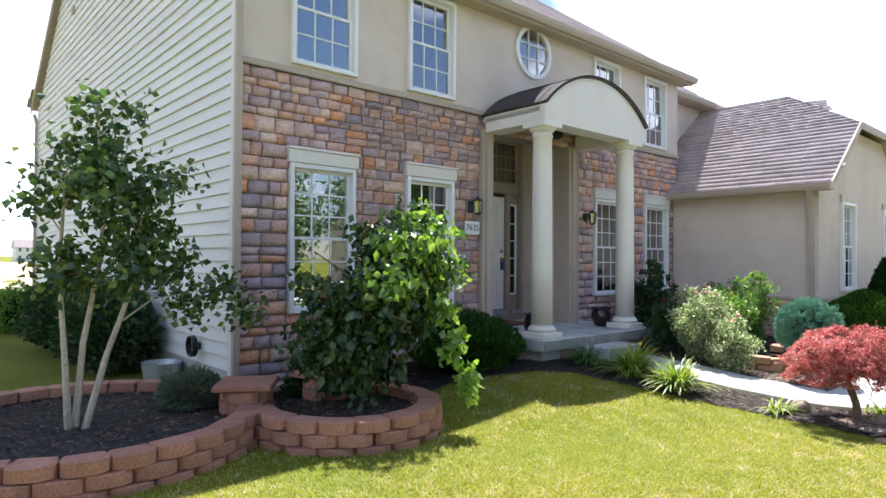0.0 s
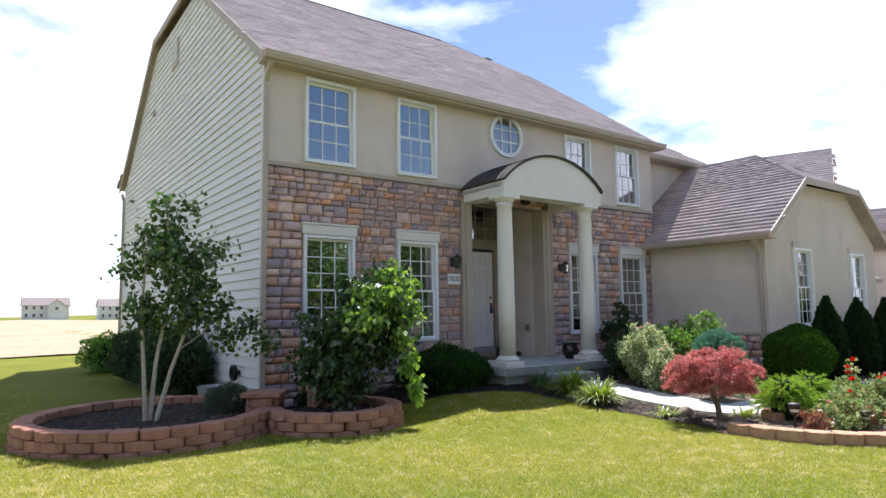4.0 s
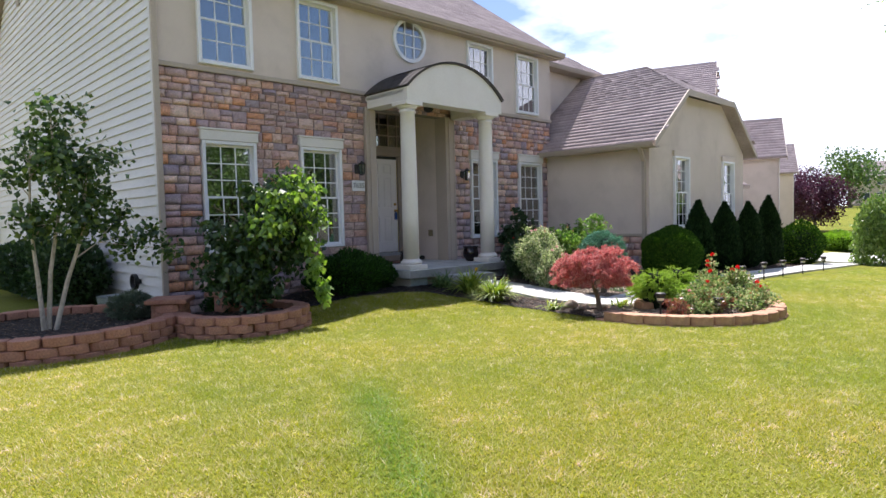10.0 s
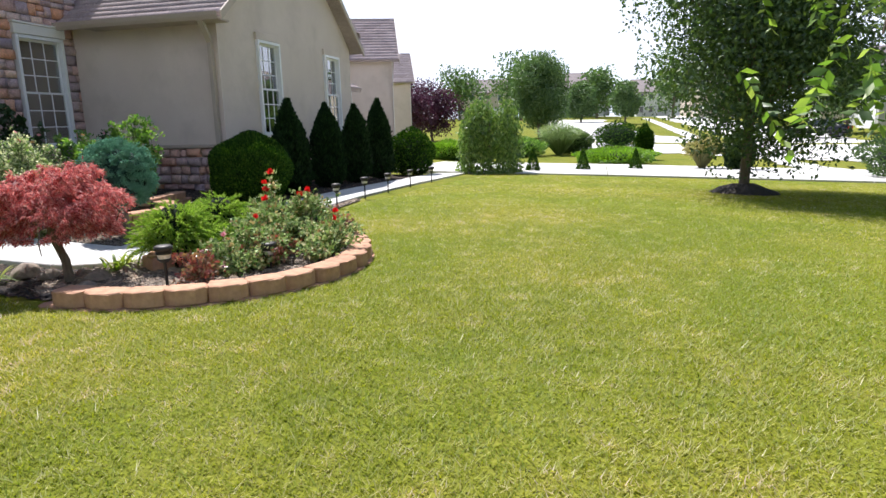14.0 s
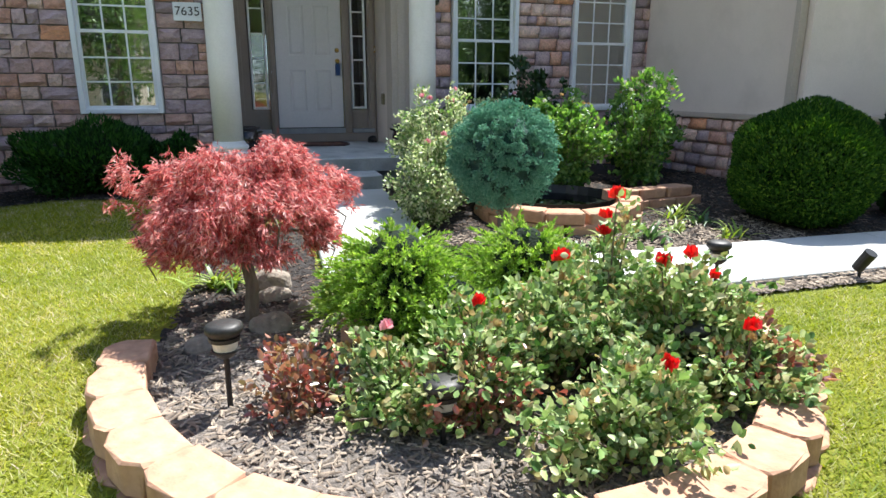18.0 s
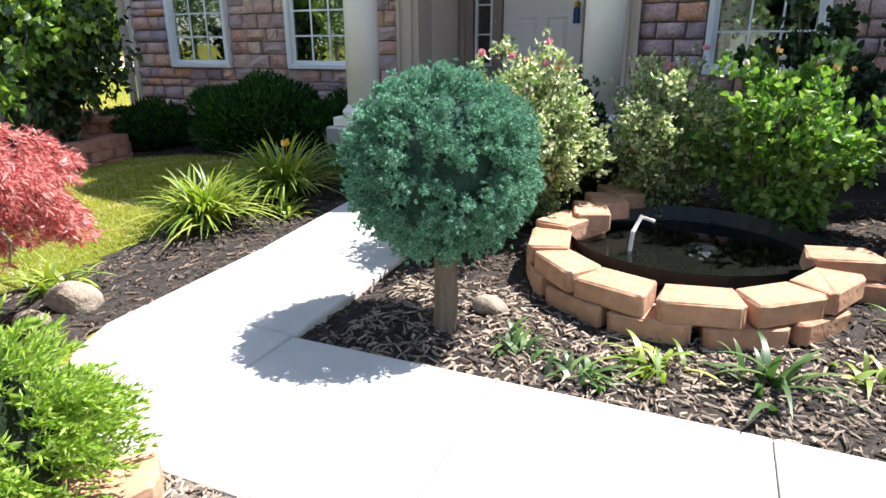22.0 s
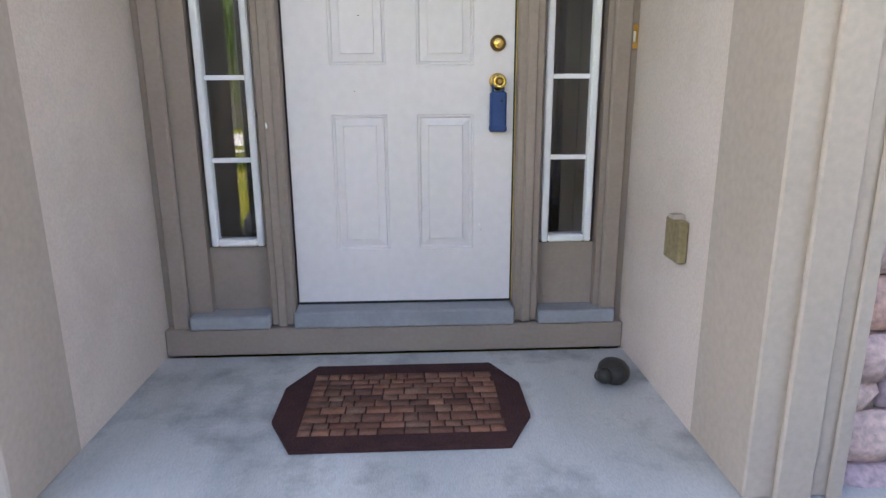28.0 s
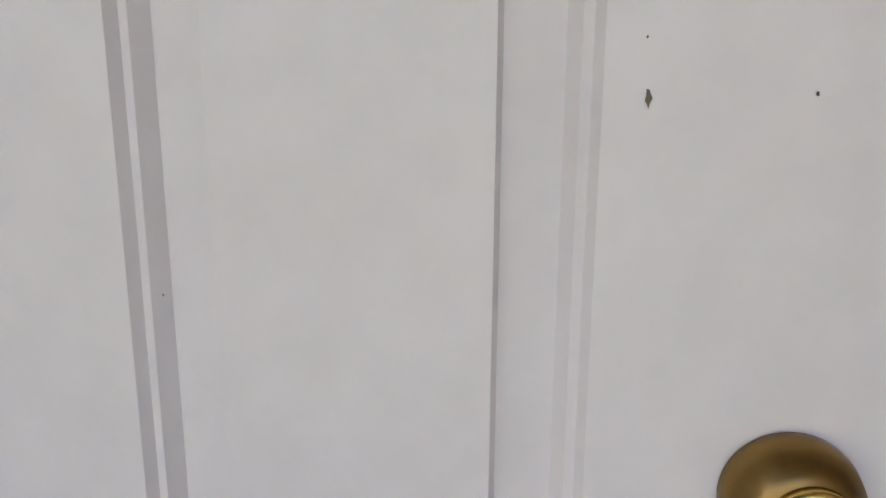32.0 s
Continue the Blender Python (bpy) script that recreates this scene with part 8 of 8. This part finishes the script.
def path_lamp(x, y, label="black solar path lamp on a stake beside the walk", h=0.36):
    t = thing("path_lamp", label, "garden lamp", x, y, float(gz(x, y)), group="path lamps")
    bm = bmesh.new()
    tube(bm, [(0, 0, -0.05), (0, 0, h - 0.12)], 0.011, 0.011, 8)
    part("stake", bm, BLACK, t)
    bm = bmesh.new()
    lathe(bm, [(0.025, h - 0.13), (0.05, h - 0.105), (0.05, h - 0.10)], 20)
    part("base_cup", bm, BLACK, t)
    bm = bmesh.new()
    lathe(bm, [(0.042, h - 0.099), (0.048, h - 0.065)], 20)
    part("lens", bm, LAMPGLASS, t)
    bm = bmesh.new()
    lathe(bm, [(0.056, h - 0.0645), (0.056, h - 0.05), (0.05, h - 0.049)], 20)
    part("band", bm, BLACK, t)
    bm = bmesh.new()
    lathe(bm, [(0.05, h - 0.0485), (0.068, h - 0.03), (0.066, h - 0.008), (0.05, h), (0.02, h + 0.004)], 24)
    part("cap", bm, DARKMETAL, t, smooth=True)
    return t


path_lamp(6.71, -5.27)
path_lamp(8.62, -5.22)
path_lamp(9.75, -5.22)
path_lamp(10.9, -5.22)
path_lamp(12.2, -5.24)
path_lamp(13.6, -5.30)
path_lamp(4.10, -5.83, "black solar path lamp standing in the rose bed")
path_lamp(4.79, -6.29, "black solar path lamp among the roses", 0.26)
path_lamp(5.80, -6.22, "black solar path lamp among the roses", 0.32)
sp = thing("garden_spotlight", "small black garden spotlight on a stake by the walk", "garden lamp", 7.88, -5.19, float(gz(7.88, -5.19)))
bm = bmesh.new()
tube(bm, [(0, 0, -0.04), (0, 0, 0.09)], 0.01, 0.01, 8)
part("stake", bm, BLACK, sp)
bm = bmesh.new()
tube(bm, [(0.0, 0.02, 0.08), (0.01, -0.05, 0.20)], 0.036, 0.04, 14)
part("head", bm, BLACK, sp)
cb = thing("garden_cable", "thin black low-voltage cable along the walk edge", "cable")
bm = bmesh.new()
pts = [(6.7 + 0.25 * i, -5.115 - 0.02 * math.sin(i * 1.7) - 0.015 * math.sin(i * 0.6), float(gz(6.7 + 0.25 * i, -5.1)) + 0.03) for i in range(28)]
tube(bm, pts, 0.006, 0.006, 5)
part("cable_run", bm, BLACK, cb)
ROCK = mat("field_stone", (0.22, 0.18, 0.14), (0.34, 0.29, 0.23), 0.95, 8, 40, 1.0, dirt=((0.18, 0.15, 0.12), 6, 0.5))
for i, (x, y, s) in enumerate(((4.30, -4.33, 0.11), (4.30, -4.55, 0.08), (4.42, -4.78, 0.06), (4.28, -5.05, 0.09), (3.98, -5.22, 0.08), (4.6, -5.08, 0.07), (6.12, -3.65, 0.07), (6.45, -5.48, 0.06))):
    t = thing("garden_rock", "weathered brown field stone in the mulch", "rock", x, y, float(gz(x, y)))
    bm = bmesh.new()
    bmesh.ops.create_icosphere(bm, subdivisions=3, radius=s, matrix=Matrix.Translation((0, 0, s * 0.45)) @ Matrix.Diagonal((1.2, 0.9, 0.75, 1)))
    for v in bm.verts:
        v.co += v.normal * noise.noise(v.co * 9 + Vector((i, 0, 0))) * s * 0.35
    part("stone", bm, ROCK, t)
tb = thing("metal_tub", "galvanised tub standing by the siding", "tub", -0.28, 1.55, float(gz(-0.28, 1.55)))
GALV = mat("galvanised", (0.42, 0.46, 0.50), (0.52, 0.56, 0.60), 0.4, 6, 40, 0.1, metal=0.6)
bm = bmesh.new()
lathe(bm, [(0.20, 0), (0.24, 0.24), (0.25, 0.25), (0.235, 0.25), (0.19, 0.03)], 24)
part("tub_body", bm, GALV, tb)
hr = thing("hose_reel", "black hose bib with coiled hose on the siding", "hose", -0.10, 0.95, 0.50)
bm = bmesh.new()
for k in range(4):
    tube(bm, [(-0.03 * k * 0.5, 0.12 * math.cos(a), 0.12 * math.sin(a)) for a in np.linspace(0, 6.28, 16)], 0.012, 0.012, 6)
part("coil", bm, BLACK, hr)
bm = bmesh.new()
box(bm, -0.02, -0.04, -0.04, 0.075, 0.04, 0.04, 0.008)
part("bracket", bm, BLACK, hr)


def car(label, x, y, rz, paint):
    """A parked saloon: body, glasshouse, windows, wheels and lights; it points along its own x."""
    t = thing("parked_car", label, "car", x, y, float(gz(x, y)) + 0.03, rz=rz)
    bm = bmesh.new()
    prism(bm, [(-2.2, 0.35), (2.15, 0.35), (2.25, 0.6), (2.1, 0.78), (1.1, 0.92), (-1.7, 0.98), (-2.2, 0.92)], "y", -0.86, 0.86)
    bmesh.ops.bevel(bm, geom=list(bm.edges), offset=0.07, segments=2, affect="EDGES")
    part("body", bm, paint, t, smooth=True)
    bm = bmesh.new()
    prism(bm, [(-1.75, 0.9), (1.05, 0.88), (0.35, 1.40), (-0.9, 1.44)], "y", -0.74, 0.74)
    bmesh.ops.bevel(bm, geom=list(bm.edges), offset=0.06, segments=2, affect="EDGES")
    part("cabin", bm, paint, t, smooth=True)
    for s in (-1, 1):
        for p in ([(-1.35, 0.98), (-0.35, 0.98), (-0.35, 1.34), (-0.85, 1.34)], [(-0.27, 0.98), (0.78, 0.96), (0.28, 1.33), (-0.27, 1.34)]):
            bm = bmesh.new()
            prism(bm, p, "y", *sorted((s * 0.735, s * 0.75)))
            part("side_window", bm, DARKGLASS, t)
    bm = bmesh.new()
    prism(bm, [(-1.72, 0.99), (-1.66, 0.97), (-0.94, 1.38), (-0.99, 1.41)], "y", -0.62, 0.62)
    part("rear_window", bm, DARKGLASS, t)
    for wx in (-1.35, 1.35):
        for s in (-1, 1):
            wh = new("wheel")
            wh.parent = t
            bm = bmesh.new()
            lathe(bm, [(0.20, s * 0.88 - 0.09), (0.32, s * 0.88 - 0.09), (0.33, s * 0.88), (0.31, s * 0.88 + 0.03 * s), (0.20, s * 0.88 + 0.03 * s)], 24, wx, 0.33, "y")
            part("tyre", bm, BLACK, wh)
            bm = bmesh.new()
            lathe(bm, [(0.20, s * 0.88 + 0.02 * s), (0.06, s * 0.88 + 0.03 * s), (0.01, s * 0.88 + 0.03 * s)], 16, wx, 0.33, "y")
            part("rim", bm, GALV, wh)
    for s in (-1, 1):
        part("tail_light", box_bm(-2.225, s * 0.62 - 0.16, 0.70, -2.15, s * 0.62 + 0.16, 0.86), TAILRED, t, "red tail light")


TAILRED = mat("tail_lens", (0.45, 0.01, 0.01), (0.55, 0.02, 0.015), 0.25, 8, 40, 0.0)
CARBLACK = mat("black_car_paint", (0.012, 0.013, 0.016), (0.018, 0.019, 0.022), 0.25, 3, 60, 0.0, spec=0.6)
car("black saloon car parked along the street", 55.5, -25.3, 60, CARBLACK)

# ---- pieces: stone veneer ----
def stone_mesh(seed):
    rr = random.Random(seed)
    bm = bmesh.new()
    n = 3
    front = {}
    for i in range(n + 1):
        for j in range(n + 1):
            edge = i in (0, n) or j in (0, n)
            front[i, j] = bm.verts.new((-0.5 + i / n + (rr.uniform(-0.03, 0.03) if not edge else rr.uniform(0, 0.04) * (1 if i == 0 else -1 if i == n else 0)), (-0.62 if edge else -1.0) + rr.uniform(-0.22, 0.22), -0.5 + j / n + (rr.uniform(0, 0.05) * (1 if j == 0 else -1 if j == n else 0))))
    for i in range(n):
        for j in range(n):
            bm.faces.new((front[i, j], front[i + 1, j], front[i + 1, j + 1], front[i, j + 1]))
    rim = [front[i, 0] for i in range(n + 1)] + [front[n, j] for j in range(1, n + 1)] + [front[i, n] for i in range(n - 1, -1, -1)] + [front[0, j] for j in range(n - 1, 0, -1)]
    back = [bm.verts.new((v.co.x * 1.0, 0.0, v.co.z)) for v in rim]
    for k in range(len(rim)):
        bm.faces.new((rim[k], back[k], back[(k + 1) % len(rim)], rim[(k + 1) % len(rim)]))
    bmesh.ops.recalc_face_normals(bm, faces=bm.faces)
    me = bpy.data.meshes.new("stone")
    bm.to_mesh(me)
    bm.free()
    me.materials.append(STONE)
    return me


STONES = [stone_mesh(s) for s in range(10)]


def stone_rows(x0, x1, cuts, holes_, rr):
    """Uneven courses of stones: x, z, width, height of each."""
    out = []
    for za, zb in zip(cuts, cuts[1:]):
        z = za
        while z < zb - 0.01:
            h = rr.choice((0.09, 0.12, 0.14, 0.16, 0.19))
            if zb - z - h < 0.09:
                h = zb - z
            h = min(h, zb - z)
            free, x = [], x0
            for a, b in sorted((p[0], p[1]) for p in holes_ if p[2] < z + h / 2 < p[3]):
                if a > x:
                    free.append((x, min(a, x1)))
                x = max(x, b)
            if x < x1:
                free.append((x, x1))
            for a, b in free:
                x = a
                while x < b - 0.005:
                    w = min(rr.uniform(0.12, 0.33) * (1.0 if h > 0.12 else 0.85), b - x)
                    if b - x - w < 0.1:
                        w = b - x
                    if h > 0.18 and rr.random() < 0.35 and w < 0.4:
                        out += [(x, z, w, h * 0.48), (x, z + h * 0.48, w, h * 0.52)]
                    else:
                        out.append((x, z, w, h))
                    x += w
            z += h
    return out


rr = random.Random(77)
veneer = part("stone_veneer", box_bm(0.02, 0.026, -0.2, 3.8, 0.029, -0.15), MORTAR, house, "mixed tan, grey and rust ledge stone facing")
sh = [(w[0] - 0.005, w[1] + 0.005, w[2] - 0.002, w[3] + (0.20 if w[5] else 0)) for w in WINDOWS if w[5]] + [(ENTRY[0], ENTRY[1], -1, 3.55)]
stones = stone_rows(0.0, WX, [0.0, 0.918, 2.91, 3.55, STONE_TOP - 0.03], sh, rr)
jw = 0.007
near = sorted(range(len(stones)), key=lambda i: abs(stones[i][0] - 3.4) + 0.2 * stones[i][1])[:300]
nearset = set(near)
jv, jf = [], []


def add_stone(i, x, z, w, h, xf):
    me = STONES[rr.randrange(10)]
    d = rr.uniform(0.045, 0.075)
    m = xf @ Matrix.Translation((x + w / 2, 0.032, z + h / 2)) @ Matrix.Diagonal(((w - jw), d, (h - jw), 1)) @ Matrix.Rotation(0, 4, "Y")
    return me, m


for i, (x, z, w, h) in enumerate(stones):
    me, m = add_stone(i, x, z, w, h, Matrix.Identity(4))
    if i in nearset:
        piece("stone", me, veneer, m)
    else:
        k = len(jv)
        jv += [tuple(m @ v.co) for v in me.vertices]
        jf += [tuple(k + q for q in p.vertices) for p in me.polygons]
raw_mesh("stone_facing", jv, jf, STONE, veneer)["kind"] = "stuff"
jv, jf = [], []
for xf, a, b in ((Matrix.Translation((GX0 - 0.03, 0, 0)) @ Matrix.Rotation(radians(-90), 4, "Z"), 0.08, 2.87), (Matrix.Translation((0, GY - 0.03, 0)), GX0 - 0.06, GX1)):
    for x, z, w, h in stone_rows(a, b, [-0.3, 0.86], [], rr):
        me, m = add_stone(0, x, z, w, h, xf)
        k = len(jv)
        jv += [tuple(m @ v.co) for v in me.vertices]
        jf += [tuple(k + q for q in p.vertices) for p in me.polygons]
raw_mesh("stone_facing", jv, jf, STONE, garage, "ledge stone base below the stucco")["kind"] = "stuff"

# ---- grass ----
def grass(name, x0, x1, y0, y1, density, h, w, seed, material=BLADE, fade=(0, 0, 0, 0), label="short mown lawn grass with dry straw blades"):
    rng = np.random.default_rng(seed)
    n = int((x1 - x0) * (y1 - y0) * density)
    x, y = rng.uniform(x0, x1, n), rng.uniform(y0, y1, n)
    k = np.ones(n, bool)
    for b in BEDS + [disc(PL1[0], PL1[1], PL1[2] + 0.12), disc(PL2[0], PL2[1], PL2[2] + 0.12), [(4.6, -5.05), (17.2, -6.0), (17.2, -3), (9.6, -2.8), (9.6, 0), (0, 0), (0, 13), (9, 13), (5, -1.2), (4.6, -1.2)], disc(2.8, -12.45, 0.62), disc(12.9, -11.52, 0.5), disc(5.08, -5.48, 1.52), disc(-0.37, -1.16, 0.36), [(5.3, -5.28), (9.4, -5.28), (17.3, -5.9), (17.3, -5), (5.3, -5)]]:
        k &= ~inside(b, x, y)
    k &= ~((x > 0) & (x < 9.8) & (y > 0))
    for edge, v, width in ((x - x0, 0, fade[0]), (x1 - x, 1, fade[1]), (y - y0, 2, fade[2]), (y1 - y, 3, fade[3])):
        if width:
            k &= rng.random(n) < np.clip(edge / width, 0, 1)
    x, y = x[k], y[k]
    n = len(x)
    a = rng.uniform(0, 2 * np.pi, n)
    patchy = 0.75 + 0.5 * (0.5 + 0.5 * np.sin(x * 2.1 + np.sin(y * 1.3) * 2) * np.cos(y * 1.9 + np.sin(x * 0.8)))
    H = rng.uniform(0.45, 1.1, n) * h * patchy
    lean = rng.uniform(0.7, 2.1, n) * H
    W = rng.uniform(0.7, 1.3, n) * w
    s = np.stack([-np.sin(a), np.cos(a), np.zeros(n)], -1) * W[:, None] / 2
    b = np.stack([x, y, gz(x, y) - 0.004], -1)
    tip = b + np.stack([np.cos(a) * lean, np.sin(a) * lean, H], -1)
    v = np.stack([b - s, b + s, tip], 1).reshape(-1, 3)
    f = np.arange(3 * n).reshape(-1, 3)
    ob = raw_mesh(name, v, f, material)
    return tagged(ob, label, "grass", kind="stuff")


grass("lawn_grass", -6.0, 10.5, -11.5, -4.2, 9000, 0.030, 0.0068, 201, fade=(2.5, 3.0, 2.5, 0.6))
grass("lawn_grass", -5.5, 4.6, -4.8, -1.2, 6500, 0.030, 0.0075, 202, fade=(2.0, 0, 0.6, 0))
grass("lawn_grass", -9.0, -2.5, -11.5, 6.0, 1500, 0.03, 0.011, 203, fade=(1.5, 2.0, 1.0, 1.5))
grass("lawn_grass", -5.5, 10.5, -15.5, -9.0, 2600, 0.028, 0.009, 204, fade=(1.5, 1.0, 1.5, 2.5))
grass("lawn_grass", 7.5, 17.0, -15.5, -5.0, 2300, 0.028, 0.010, 205, fade=(3.0, 0, 1.5, 0))

STRAW = leaf_mat("straw_blade", [(0.55, 0.48, 0.24), (0.40, 0.40, 0.14), (0.62, 0.55, 0.32)], 0.3)
grass("dry_grass", -4.5, 9.5, -10.5, -1.2, 130, 0.036, 0.005, 206, STRAW, label="loose dry straw blades lying in the lawn")
